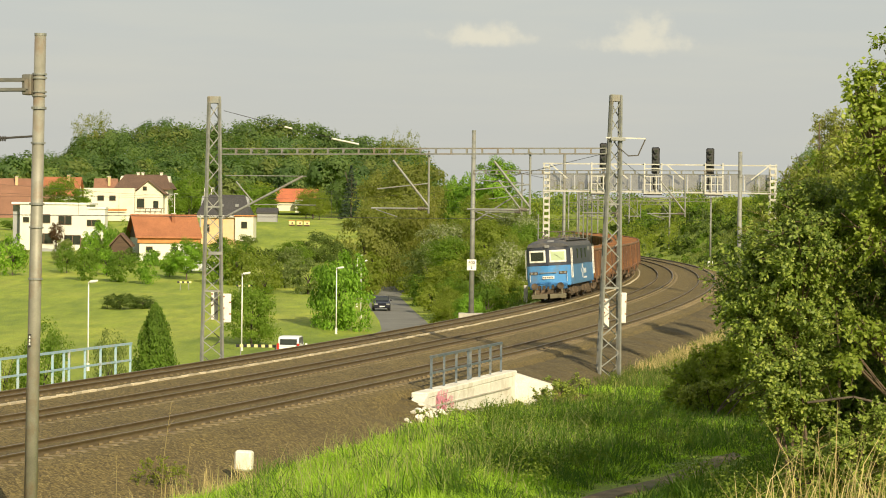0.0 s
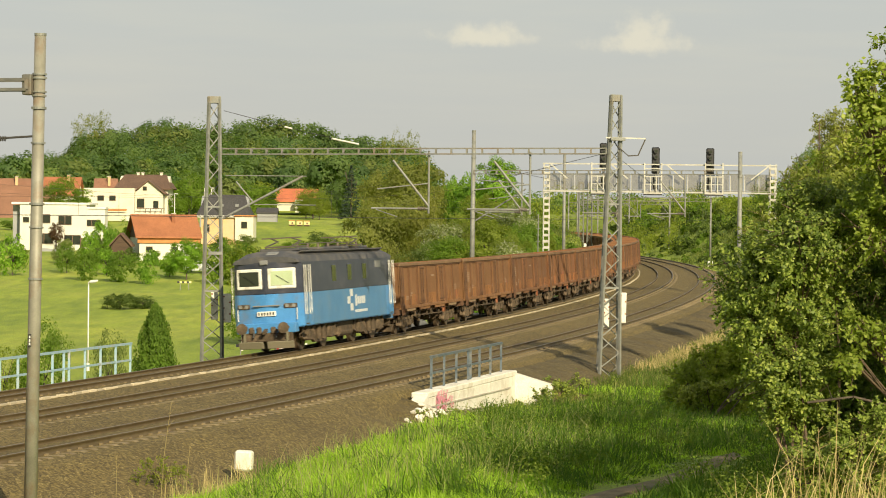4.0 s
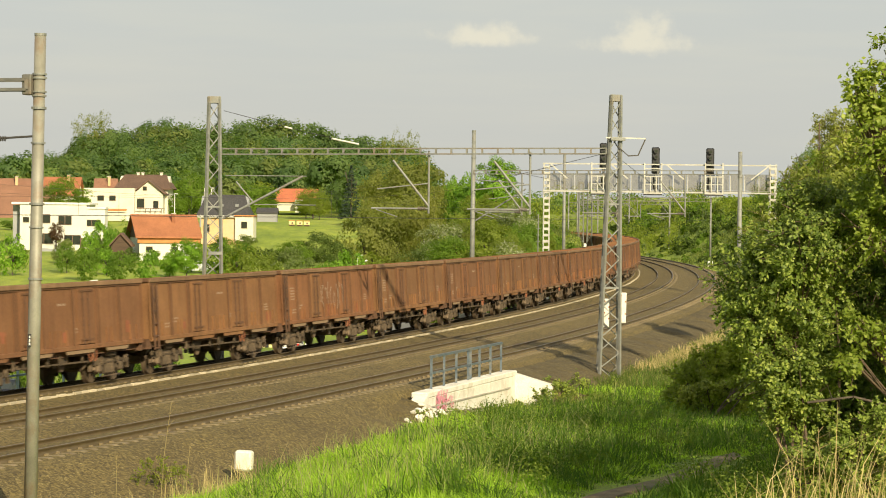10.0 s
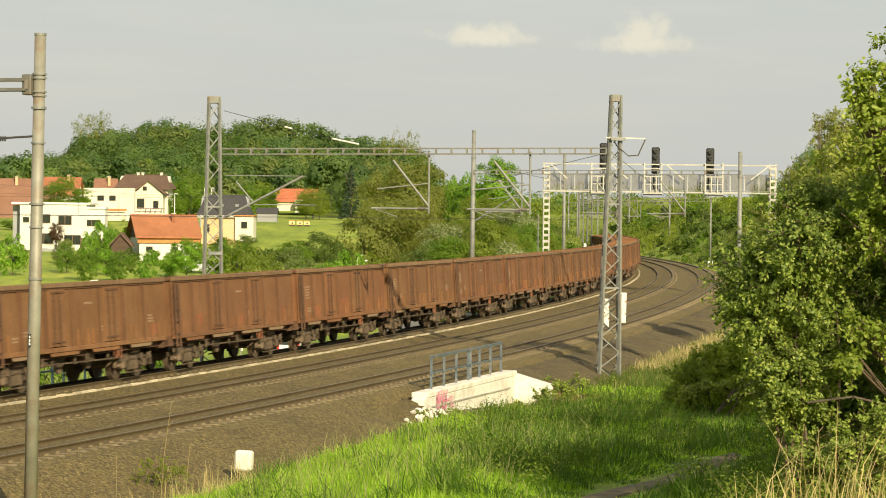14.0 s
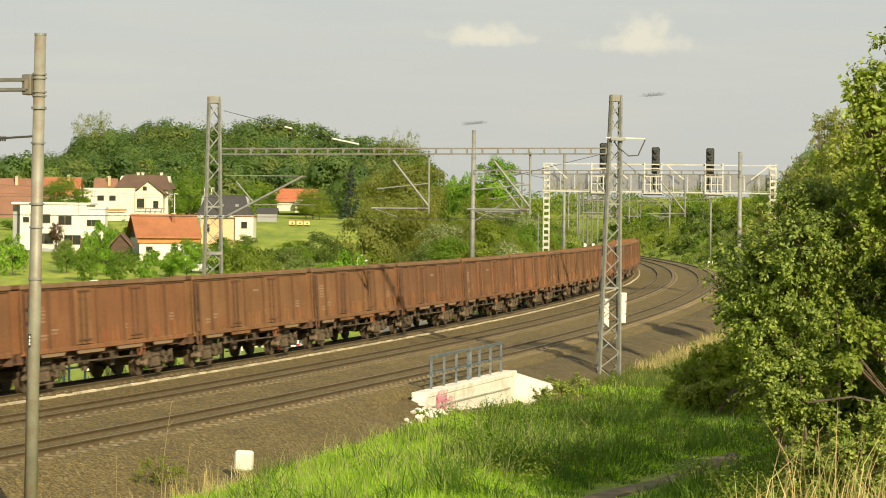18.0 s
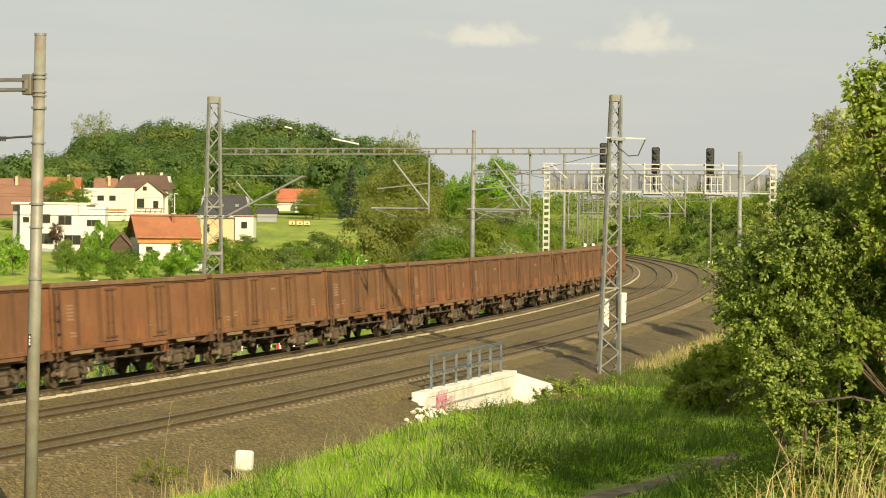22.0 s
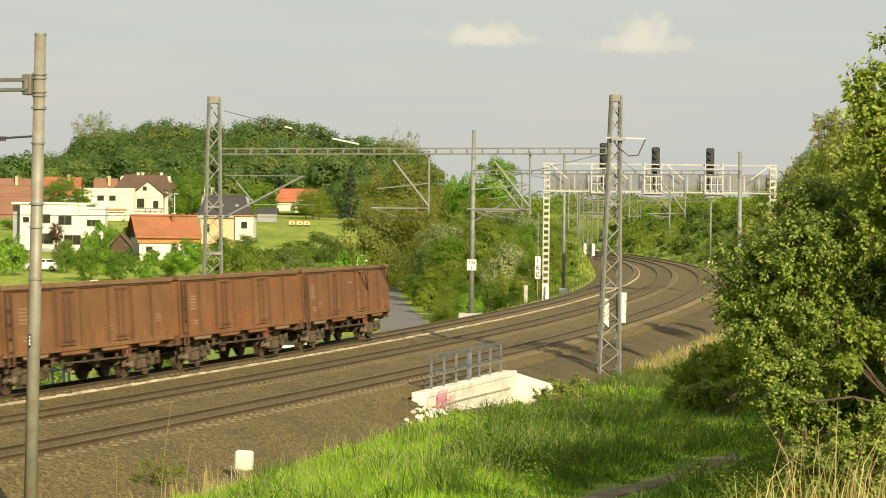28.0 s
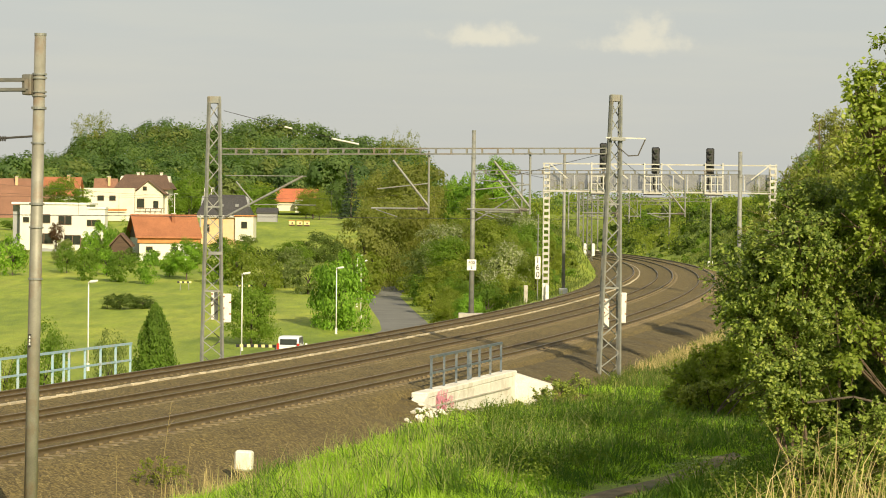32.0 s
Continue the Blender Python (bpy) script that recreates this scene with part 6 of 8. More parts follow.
for x, w, z, hh, y in ((-57.6, 2.2, 4.75, 1.3, 359.95), (-54.4, 1.9, 4.55, 1.35, 359.95), (-50.6, 2.6, 4.2, 0.95, 360.25), (-57.4, 2.6, 1.9, 1.5, 359.95), (-53.3, 2.4, 1.4, 2.1, 359.95), (-50.5, 2.6, 1.3, 1.4, 360.25), (-60.0, 0.9, 4.6, 0.8, 359.95)):
    window(h, x, y, z, w, hh)
part("door", one(box, (0.9, 0.1, 2.1), (-52.0, 359.93, 1.0)), M_FRAME, h)
part("terrace_wall", one(box, (9.0, 0.3, 1.0), (-56.2, 356.0, 0.6)), M_PLASTERW, h)
part("fence_wall", one(box, (7.0, 0.2, 1.0), (-54.0, 353.0, -0.1), (0, 6, 0)), M_PLASTERG, h)

# cream house with a brown roof
h = thing("house", "cream rendered house with a dark brown hipped roof and balcony", "house", "village houses")
gabled_walls(h, -56.0, -47.4, 430, 439, 4.0, 9.9, 12.2, M_PLASTERY)
gable_roof(h, -56.0, -47.4, 430, 439, 9.9, 12.2, T_BROWN, 0.6, hip=1.3, label="dark brown tiled roof")
part("wall", one(box, (8.6, 6, 5.8), (-56.8, 428, 7.0)), M_PLASTERY, h)
part("wall", one(box, (5.0, 4, 3.4), (-59.4, 426.5, 5.6)), M_PLASTERY, h)
gabled_walls(h, -52.8, -47.8, 426.5, 431, 4.0, 9.0, 11.2, M_PLASTERY, False)
gable_roof(h, -52.8, -47.8, 426.5, 431, 9.0, 11.2, T_BROWN, 0.45, False)
for x, z, w, hh, y in ((-58.2, 8.2, 1.1, 0.9, 424.95), (-56.2, 8.2, 1.1, 0.9, 424.95), (-50.9, 9.9, 0.7, 0.7, 426.45), (-51.6, 7.4, 1.3, 1.6, 426.45), (-49.0, 7.2, 0.9, 1.3, 426.45)):
    window(h, x, y, z, w, hh)
for i in range(5):
    part("balcony_post", one(box, (0.1, 0.1, 1.0), (-51.6 + i * 0.9, 425.8, 6.0)), M_FRAME, h)
part("balcony", one(box, (4.6, 1.2, 0.2), (-49.8, 426.0, 5.5)), M_PLASTERY, h)
part("balcony_rail", one(box, (4.6, 0.1, 0.12), (-49.8, 425.5, 6.5)), M_FRAME, h)
part("terrace_wall", one(box, (12.0, 0.3, 1.3), (-52.5, 423.0, 5.0)), M_PLASTERY, h)
part("awning", one(box, (3.2, 1.2, 0.12), (-55.2, 423.4, 6.2), (14, 0, 0)), M_WOODORANGE, h)
for x in (-53.0, -49.0, -52.2):
    chimney(h, x, 434.5, 11.2, 12.7, M_PLASTERY, 0.45)

# orange-roofed house
h = thing("house", "low white house with a large orange tiled roof", "house", "village houses")
gabled_walls(h, -40.3, -32.6, 331, 339, -1.2, 2.6, 5.4, M_PLASTERW)
gable_roof(h, -40.3, -32.6, 331, 339, 2.55, 5.35, T_ORANGE, 0.6, label="bright orange tiled roof")
part("fascia", one(box, (8.4, 0.12, 0.75), (-36.4, 330.85, 2.1), None, 0.02), M_WOODORANGE, h, "orange wooden fascia")
chimney(h, -35.4, 333.5, 3.8, 5.6, T_ORANGE, 0.45)
for x in (-39.0, -35.6, -33.6):
    window(h, x, 330.95, 0.9, 0.9, 0.8)
part("gable_cladding", one(prism, [(331.2, 2.45), (338.8, 2.45), (335, 5.1)], 0.08, Matrix.Translation((-40.36, 0, 0)) @ Matrix.Rotation(radians(90), 4, "Z")), M_WOOD, h, "dark wooden gable cladding")
turn = Matrix.Translation((-36.5, 335, 0))
h.matrix_world = Matrix.Translation((-1.0, 0, 0)) @ turn @ Matrix.Rotation(radians(16), 4, "Z") @ turn.inverted()
h2 = thing("shed", "dark wooden garden shed beside the house", "shed")
gabled_walls(h2, -43.4, -41.0, 327.5, 330.5, -1.2, 1.4, 2.9, M_WOOD, False)
gable_roof(h2, -43.4, -41.0, 327.5, 330.5, 1.4, 2.9, T_BROWN, 0.3, False)

# peach cottage, dark roof behind it
h = thing("house", "peach rendered cottage with a pale flat roof", "house", "village houses")
part("wall", one(box, (5.6, 6, 4.0), (-33.0, 373.2, 3.2)), M_PLASTERP, h)
part("wall", one(box, (2.7, 6, 3.6), (-29.4, 372.7, 3.6)), M_PLASTERY, h)
part("roof_slab", one(box, (6.6, 7, 0.28), (-33.4, 373.2, 5.3), (0, -0.5, 0), 0.03), M_WHITE, h)
part("roof_slab", one(box, (2.9, 6.4, 0.2), (-29.4, 372.7, 5.45)), M_WOODORANGE, h)
window(h, -29.4, 369.65, 4.1, 0.9, 1.0)
window(h, -35.0, 370.15, 3.6, 0.9, 1.2)
h = thing("house", "house with a steep dark slate roof", "house", "village houses")
gabled_walls(h, -40.0, -32.2, 411, 419, 2.0, 5.6, 8.7, M_PLASTERG)
gable_roof(h, -40.0, -32.2, 411, 419, 5.5, 8.7, T_DARK, 0.5, hip=1.2, label="dark slate roof")
for x in (-36.5, -34.0):
    part("roof_window", one(box, (0.6, 0.1, 0.6), (x, 412.3, 7.1), (-48, 0, 0)), M_LAMPGLASS, h)

# distant houses with red roofs
h = thing("house", "distant house with a bright red tiled roof among trees", "house", "village houses")
gabled_walls(h, -34.6, -26.8, 521, 529, 6.5, 8.6, 11.0, M_PLASTERY)
gable_roof(h, -34.6, -26.8, 521, 529, 8.5, 11.0, T_RED, 0.5)
part("wall", one(box, (4.2, 3, 2.6), (-28.6, 519.6, 7.5)), M_PLASTERY, h)
window(h, -29.5, 518.0, 7.7, 1.0, 1.0)
for x, y, z, w, mat in ((-74.5, 441, 6.2, 9.5, T_PINK), (-80.0, 452, 7.6, 12, T_PINK), (-69.8, 455, 8.0, 6, T_ORANGE), (-71.5, 371, 0.5, 5.5, T_BROWN), (-62.8, 462, 7.9, 3.4, T_PINK)):
    h = thing("house", "village house with a weathered tiled roof", "house", "village houses")
    eave = z - 1.6 if mat is T_PINK else z + 0.8
    gabled_walls(h, x - w / 2, x + w / 2, y, y + 8, z - 3.5, eave, z + 4.0, M_PLASTERP if mat is T_PINK else M_PLASTERY)
    gable_roof(h, x - w / 2, x + w / 2, y, y + 8, eave, z + 4.0, mat, 0.5)
    chimney(h, x + w * 0.2, y + 3, z + 2.8, z + 4.5, M_PLASTERP, 0.5)
    window(h, x - w * 0.2, y - 0.05, eave - 1.2, 1.0, 1.0)
h = thing("shed", "small grey garden hut on the meadow", "shed")
gabled_walls(h, -32.7, -29.3, 440, 443, 3.8, 6.0, 6.6, M_PLASTERG)
gable_roof(h, -32.7, -29.3, 440, 443, 6.0, 6.7, T_DARK, 0.2)
for i, x in enumerate((-25.4, -24.1, -22.9)):
    hv = thing("beehive", "small yellow wooden beehive box on the meadow", "beehive", "beehives")
    z = ground_z(x, 420)
    part("hive_body", one(box, (1.0, 0.7, 0.6), (x, 420, z + 0.55), None, 0.03), M_CREAM, hv)
    part("hive_lid", one(box, (1.1, 0.8, 0.12), (x, 420, z + 0.9)), M_WOODORANGE, hv)
    part("entrance", one(box, (0.3, 0.04, 0.3), (x + 0.1, 419.64, z + 0.5)), M_FRAME, hv)
    part("stand", one(box, (0.9, 0.6, 0.3), (x, 420, z + 0.15)), M_WOOD, hv)
for x, y, zt in ((-45.1, 420, 9.0), (-43.0, 450, 10.2), (-42.2, 455, 10.4)):
    lp = thing("street_lamp", "thin distant village lamp post", "street lamp", "village lamps")
    z = ground_z(x, y)
    part("post", one(tube, (x, y, z), (x, y, zt), 0.08, 0.06, n=8), M_WHITE, lp)
    part("lamp_head", one(box, (0.6, 0.2, 0.14), (x + 0.25, y, zt), None, 0.03), M_WHITE, lp)
# ---- plants ----
L_BRIGHT = leaf_material("leaf_bright", (0.131, 0.263, 0.032), (0.193, 0.359, 0.044), (0.263, 0.438, 0.061))
L_MID = leaf_material("leaf_mid", (0.145, 0.24, 0.042), (0.175, 0.28, 0.049), (0.215, 0.325, 0.06), 0.25, 0.62)
L_OLIVE = leaf_material("leaf_olive", (0.245, 0.30, 0.068), (0.285, 0.345, 0.08), (0.33, 0.39, 0.095), 0.25, 0.68)
L_GREY = leaf_material("leaf_grey_green", (0.19, 0.245, 0.094), (0.228, 0.285, 0.112), (0.275, 0.325, 0.138), 0.25, 0.62)
L_BUD = leaf_material("budding_leaf", (0.25, 0.275, 0.09), (0.285, 0.31, 0.10), (0.325, 0.345, 0.118), 0.25, 0.65)
L_COPPER = leaf_material("leaf_copper", (0.06, 0.036, 0.022), (0.085, 0.05, 0.03), (0.11, 0.068, 0.04))
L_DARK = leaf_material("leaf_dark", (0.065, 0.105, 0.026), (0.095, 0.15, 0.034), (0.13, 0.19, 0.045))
L_SPRUCE = leaf_material("spruce_needles", (0.027, 0.051, 0.033), (0.045, 0.075, 0.048), (0.068, 0.102, 0.063), through=0.1)
L_BLOSSOM = leaf_material("hawthorn_blossom", (0.19, 0.245, 0.075), (0.28, 0.33, 0.13), (0.52, 0.53, 0.46))
L_NEAR = leaf_material("leaf_near", (0.10, 0.155, 0.029), (0.20, 0.275, 0.05), (0.43, 0.49, 0.128), 0.9, 0.36, 0.52, 0.35)
L_ELDER = leaf_material("leaf_elder", (0.17, 0.24, 0.04), (0.255, 0.335, 0.058), (0.38, 0.45, 0.10), 0.9, 0.45, 0.52, 0.35)
# L_SUNNY: leaf colour brightened to paint sunlight on hedge and bramble sprays
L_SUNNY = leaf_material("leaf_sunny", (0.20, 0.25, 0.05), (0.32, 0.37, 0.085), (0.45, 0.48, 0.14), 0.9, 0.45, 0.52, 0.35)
L_NEAROLIVE = leaf_material("leaf_near_olive", (0.24, 0.265, 0.075), (0.34, 0.36, 0.11), (0.46, 0.465, 0.17), 0.9, 0.52)
# blue raised in the hill's leaf colours to paint distance haze
F_WOOD = leaf_material("wood_leaf", (0.145, 0.222, 0.076), (0.16, 0.24, 0.083), (0.18, 0.262, 0.092), 0.11, 0.55)
F_WOODDARK = leaf_material("wood_leaf_dark", (0.105, 0.18, 0.068), (0.117, 0.196, 0.073), (0.132, 0.215, 0.08), 0.11, 0.55)
F_WOODOLIVE = leaf_material("wood_leaf_olive", (0.195, 0.245, 0.08), (0.22, 0.27, 0.09), (0.25, 0.30, 0.10), 0.11, 0.55)
M_BARK = surface("bark", (0.055, 0.042, 0.03), (0.11, 0.085, 0.062), 3, 0.9, 0, 25, 0.6, stretch=(3, 3, 0.6))
M_TWIG = surface("twig", (0.09, 0.06, 0.04), (0.15, 0.105, 0.07), 5, 0.85, 0, 30, 0.3)


def cards(rng, c, nrm, size, slim=0.62):
    """Leaf quads at points c with normals nrm."""
    n = len(c)
    nrm = nrm / (np.linalg.norm(nrm, axis=1)[:, None] + 1e-9)
    t = rng.normal(size=(n, 3))
    u = np.cross(nrm, t)
    u /= np.linalg.norm(u, axis=1)[:, None] + 1e-9
    v = np.cross(nrm, u)
    a = (size * rng.uniform(0.6, 1.35, n))[:, None] * 0.5
    fold = nrm * a * 0.25
    p = np.stack([c - u * a, c + v * a * slim - fold, c + u * a * 1.1, c - v * a * slim - fold], 1)
    return p.reshape(-1, 3)


def leaf_mesh(name, verts, mat):
    f = np.arange(len(verts)).reshape(-1, 4)
    return fast_mesh(name, verts, f, mat)


def clumpy(rng, n, per, centre, radii, clump, shell=(0.45, 0.95), stir=0.55):
    """Leaf places and normals in clumps within an ellipsoid."""
    d = rng.normal(size=(n, 3))
    d /= np.linalg.norm(d, axis=1)[:, None]
    cc = d * rng.uniform(*shell, n)[:, None]
    cr = clump * rng.uniform(0.6, 1.3, n)
    e = rng.normal(size=(n, per, 3))
    e /= np.linalg.norm(e, axis=2)[:, :, None]
    e[:, :, 2] = np.where(e[:, :, 2] < -0.3, -e[:, :, 2], e[:, :, 2])
    p = cc[:, None] + e * (cr[:, None] * rng.uniform(0.55, 1.05, (n, per)))[:, :, None]
    nn = 0.7 * e + 1.0 * cc[:, None] + rng.normal(0, stir, (n, per, 3))
    return p.reshape(-1, 3) * np.array(radii) + np.array(centre), nn.reshape(-1, 3)


def unit_crown(seed, clumps, per, size, clump=0.34, shape="round"):
    rng = np.random.default_rng(seed)
    if shape == "cone":
        k = clumps * per
        z = rng.beta(1.0, 1.35, k) * 2
        r = (1 - z / 2) ** 0.62 * np.minimum(1.0, 0.55 + 0.9 * z) * (0.45 + 0.6 * rng.random(k))
        a = rng.uniform(0, 2 * math.pi, k)
        r = r * (1 + 0.14 * np.sin(z * 8 + 3 * np.sin(a * 3)) + 0.1 * np.sin(a * 7 + z * 5))
        p = np.stack([r * np.cos(a), r * np.sin(a), z - 1], 1)
        return p, cards(rng, p, np.stack([np.cos(a), np.sin(a), 0.5 + 0 * a], 1) + rng.normal(0, 0.6, (k, 3)), size)
    p, nn = clumpy(rng, clumps, per, (0, 0, 0), (1, 1, 1), clump)
    if shape == "ragged":
        p[:, :2] *= (0.75 + 0.35 * np.sin(p[:, 2:3] * 5 + seed))
    return p, cards(rng, p, nn, size)


CROWNS = [leaf_mesh("crown", unit_crown(10 + i, 70, 130, 0.062, 0.30)[1], L_BRIGHT) for i in range(4)]
FINE = [leaf_mesh("crown", unit_crown(30 + i, 80, 120, 0.07, 0.26)[1], L_BRIGHT) for i in range(2)]
CONE = leaf_mesh("crown", unit_crown(50, 130, 100, 0.075, shape="cone")[1], L_MID)
SPARSE = [leaf_mesh("crown", unit_crown(60 + i, 34, 50, 0.07, 0.3)[1], L_GREY) for i in range(2)]


SMALL = [leaf_mesh("crown", unit_crown(70 + i, 40, 50, 0.125, 0.32)[1], L_BRIGHT) for i in range(4)]


def trunk_mesh(seed):
    rnd = random.Random(seed)
    bm = bmesh.new()
    tube(bm, (0, 0, -0.15), (0.01, 0, 0.45), 0.045, 0.03, n=8)
    for i in range(5):
        a = i * 2 * math.pi / 5 + rnd.uniform(-0.4, 0.4)
        p = Vector((math.cos(a) * rnd.uniform(0.2, 0.32), math.sin(a) * rnd.uniform(0.2, 0.32), rnd.uniform(0.6, 0.85)))
        tube(bm, (0.01, 0, rnd.uniform(0.3, 0.45)), p, 0.02, 0.008, n=6)
    me = mesh_of("trunk", bm)
    me.materials.append(M_BARK)
    return me


TRUNKS = [trunk_mesh(i) for i in range(3)]


def tree(x, y, top, r, mesh, mat, label, name="tree", cat="tree", group="", clear=0.18, spin=0.0, wide=1.0):
    """A tree from the ground to the height top; clear: bare part of the trunk."""
    z = ground_z(x, y)
    h = max(top - z, r * 0.9)
    t = thing(name, label, cat, group, m=Matrix.Translation((x, y, z)) @ Matrix.Rotation(spin, 4, "Z"))
    g = min(h * 0.8, r * 2.2) if clear > 0.1 else min(r, h * 0.8)
    part("trunk", TRUNKS[int(abs(x * 7)) % 3], None, t, m=Matrix.Diagonal((g, g, h * (1.0 if clear > 0.1 else 0.8), 1)))
    ch = h * (1 - clear)
    if mesh in CROWNS and r < 2.4 and y > 250:
        mesh = SMALL[CROWNS.index(mesh)]
    c = part("crown", mesh, None, t, m=Matrix.Translation((0, 0, h - ch / 2)) @ Matrix.Diagonal((r, r * wide, ch / 2, 1)))
    c.material_slots[0].link = "OBJECT"
    c.material_slots[0].material = mat
    return t


rt = random.Random(11)
# orchard row by the village
for x, y, top, r in ((-50.2, 292, 2.9, 1.9), (-45.1, 300, 1.9, 1.3), (-40.8, 285, 1.9, 1.7), (-36.4, 283, 1.7, 1.8), (-39.9, 297, 1.5, 1.4), (-33.0, 280, 1.4, 1.6), (-32.3, 296, 0.9, 1.4), (-43.2, 306, 1.7, 1.3)):
    tree(x, y, top, r, CROWNS[rt.randrange(4)], L_MID if rt.random() < 0.5 else L_BRIGHT, "small leafy fruit tree on the meadow", "fruit_tree", "tree", "fruit trees on the meadow", -0.1, rt.uniform(0, 6))
tree(-29.7, 290, 2.7, 2.2, FINE[0], L_BRIGHT, "bright green young tree on the meadow", "young_tree", "tree", "", 0.1)
# garden shrubs and a clipped hedge among the houses
for x, y, top, r in ((-45.6, 335, 4.6, 1.6), (-43.6, 330, 4.0, 1.4), (-42.4, 338, 4.9, 1.5), (-46.9, 331, 3.6, 1.3)):
    tree(x, y, top, r, CROWNS[rt.randrange(4)], (L_BRIGHT, L_MID)[rt.randrange(2)], "green garden shrub between the houses", "garden_shrub", "shrub", "garden shrubs between the houses", -0.15, rt.uniform(0, 6))
for i in range(7):
    x, y = -25.6 + i * 0.62, 336 + (i % 2) * 0.4
    tree(x, y, ground_z(x, y) + 1.5, 0.62, CROWNS[i % 4], L_DARK, "dark green clipped hedge bush in the garden", "hedge_bush", "bush", "garden hedge", -0.3, i * 1.1)
# trees between meadow and road
tree(-8.5, 210, 3.1, 2.75, FINE[1], L_BRIGHT, "broad bright green maple beside the road", "maple_tree", "tree", "", -0.35, 1.0)
for x, y, top, r, k in ((-24.8, 282, 2.3, 2.2, 0), (-17.3, 275, 2.0, 2.3, 2), (-14.1, 262, 1.4, 2.2, 2), (-19.1, 270, 1.5, 1.9, 1), (-22.7, 280, 2.4, 2.3, 1), (-16.7, 330, 3.4, 3.0, 3), (-19.1, 320, 2.5, 2.6, 0), (-18.6, 262, 0.3, 1.9, 1), (-26.6, 300, 2.2, 2.0, 3), (-12.4, 300, 2.6, 2.6, 3)):
    tree(x, y, top, r, CROWNS[rt.randrange(4)], (L_MID, L_OLIVE, L_GREY, L_DARK)[k], ("green", "olive brown-green", "grey-green", "dark green")[k] + " bushy tree near the road", "bushy_tree", "tree", "bushy trees near the road", -0.15, rt.uniform(0, 6))
tree(-14.5, 190, 0.6, 2.3, CROWNS[1], L_MID, "green rounded bush behind the lamp post", "bush", "bush", "", -0.2)
# shrubs at the foot of the embankment
tree(-14.9, 130, 1.0, 1.52, CONE, L_MID, "dense egg-shaped young green tree below the railing", "young_tree", "tree", "", 0.02)
for x, y, top, r, me, mat in ((-19.7, 124, 0.3, 1.55, CROWNS[0], L_MID), (-16.3, 123, -0.1, 1.0, SPARSE[0], L_GREY), (-22.0, 126, -0.5, 1.4, SPARSE[1], L_OLIVE),  (-17.2, 129, -0.3, 1.0, SPARSE[1], L_GREY), (-29.9, 232, -2.1, 1.7, CROWNS[1], L_DARK), (-27.9, 233, -2.3, 1.4, CROWNS[0], L_DARK), (-31.2, 233, -2.6, 1.0, SPARSE[0], L_DARK)):
    tree(x, y, top, r, me, mat, "leafy shrub on the meadow below the line", "shrub", "bush", "shrubs below the line", -0.15, rt.uniform(0, 6))
for x, y, top, r in ((-2.0, 270, -0.4, 2.0), (-1.0, 252, -0.8, 1.9), (0.5, 236, -0.8, 1.9), (1.3, 222, -0.9, 1.7), (1.2, 210, -1.2, 1.5), (2.6, 228, 0.2, 1.9)):
    tree(x, y, top, r, CROWNS[rt.randrange(4)], (L_OLIVE, L_MID)[rt.randrange(2)], "low green shrub at the edge of the road", "roadside_shrub", "shrub", "shrubs at the edge of the road", -0.2, rt.uniform(0, 6))
for x, y, top, r in ((2.5, 348, 11.9, 2.7), (4.6, 352, 10.6, 2.5)):
    tree(x, y, top, r, CROWNS[1], L_BRIGHT, "fresh bright green tree behind the thicket", "leafy_tree", "tree", "bright trees behind the thicket", -0.1, x)
# thicket beside the road and the curve
WOOD_A = ((-9.7, 330, 6.4, 4.5), (-6.7, 350, 8.2, 4.7), (-1.9, 330, 8.5, 4.1), (-9.8, 306, 1.7, 3.0), (-1.5, 290, 2.5, 3.6), (1.9, 280, 3.3, 3.8), (4.7, 260, 5.3, 2.8), (0.6, 268, 0.6, 2.8), (2.4, 240, 0.4, 2.6), (3.4, 230, 1.4, 2.4), (5.6, 225, 3.3, 2.3), (8.1, 250, 4.8, 2.4), (7.9, 217, 2.5, 1.7), (2.2, 198, -0.4, 1.3))
WOOD_B = ((3.7, 203, 0.4, 1.8), (5.4, 206, 1.2, 1.6), (6.3, 201, 0.1, 1.2), (-10.0, 420, 14.0, 4.8), (-4.1, 400, 14.4, 5.6), (0.4, 380, 11.0, 4.2), (-8.6, 428, 10.5, 4.2), (4.8, 330, 9.0, 2.8), (9.2, 300, 7.3, 2.7), (11.1, 280, 4.7, 1.9), (11.2, 262, 3.5, 1.5), (0.8, 312, 5.0, 3.6), (5.6, 305, 6.5, 3.4), (-5.2, 372, 9.5, 4.2), (2.6, 352, 9.0, 3.6), (8.6, 282, 5.2, 2.6), (6.4, 238, 4.0, 2.2), (0.6, 212, -0.8, 1.5))
for i, (x, y, top, r) in enumerate(WOOD_A + WOOD_B):
    mat = (L_OLIVE, L_OLIVE, L_MID, L_OLIVE, L_GREY, L_MID)[i % 6]
    if i in (8, 13, 14, 16):
        mat = L_BRIGHT if i == 13 else L_MID
    if i in (0, 1, 2, 17, 18, 19, 20, 26, 27, 28):
        mat = L_BUD
    if i in (10, 22, 25):
        mat = L_BLOSSOM
    tree(x, y, top, r * 1.12, CROWNS[i % 4] if i % 3 else FINE[i % 2], mat, "olive-green shrub of the thicket beside the railway" if mat is not L_BLOSSOM else "hawthorn shrub with white blossom in the thicket",
         "thicket_shrub", "shrub", "thicket beside the railway", -0.2, rt.uniform(0, 6))
tree(7.2, 340, 13.6, 3.3, FINE[0], L_BRIGHT, "tall bright green tree behind the line", "ash_tree", "tree", "", 0.25)
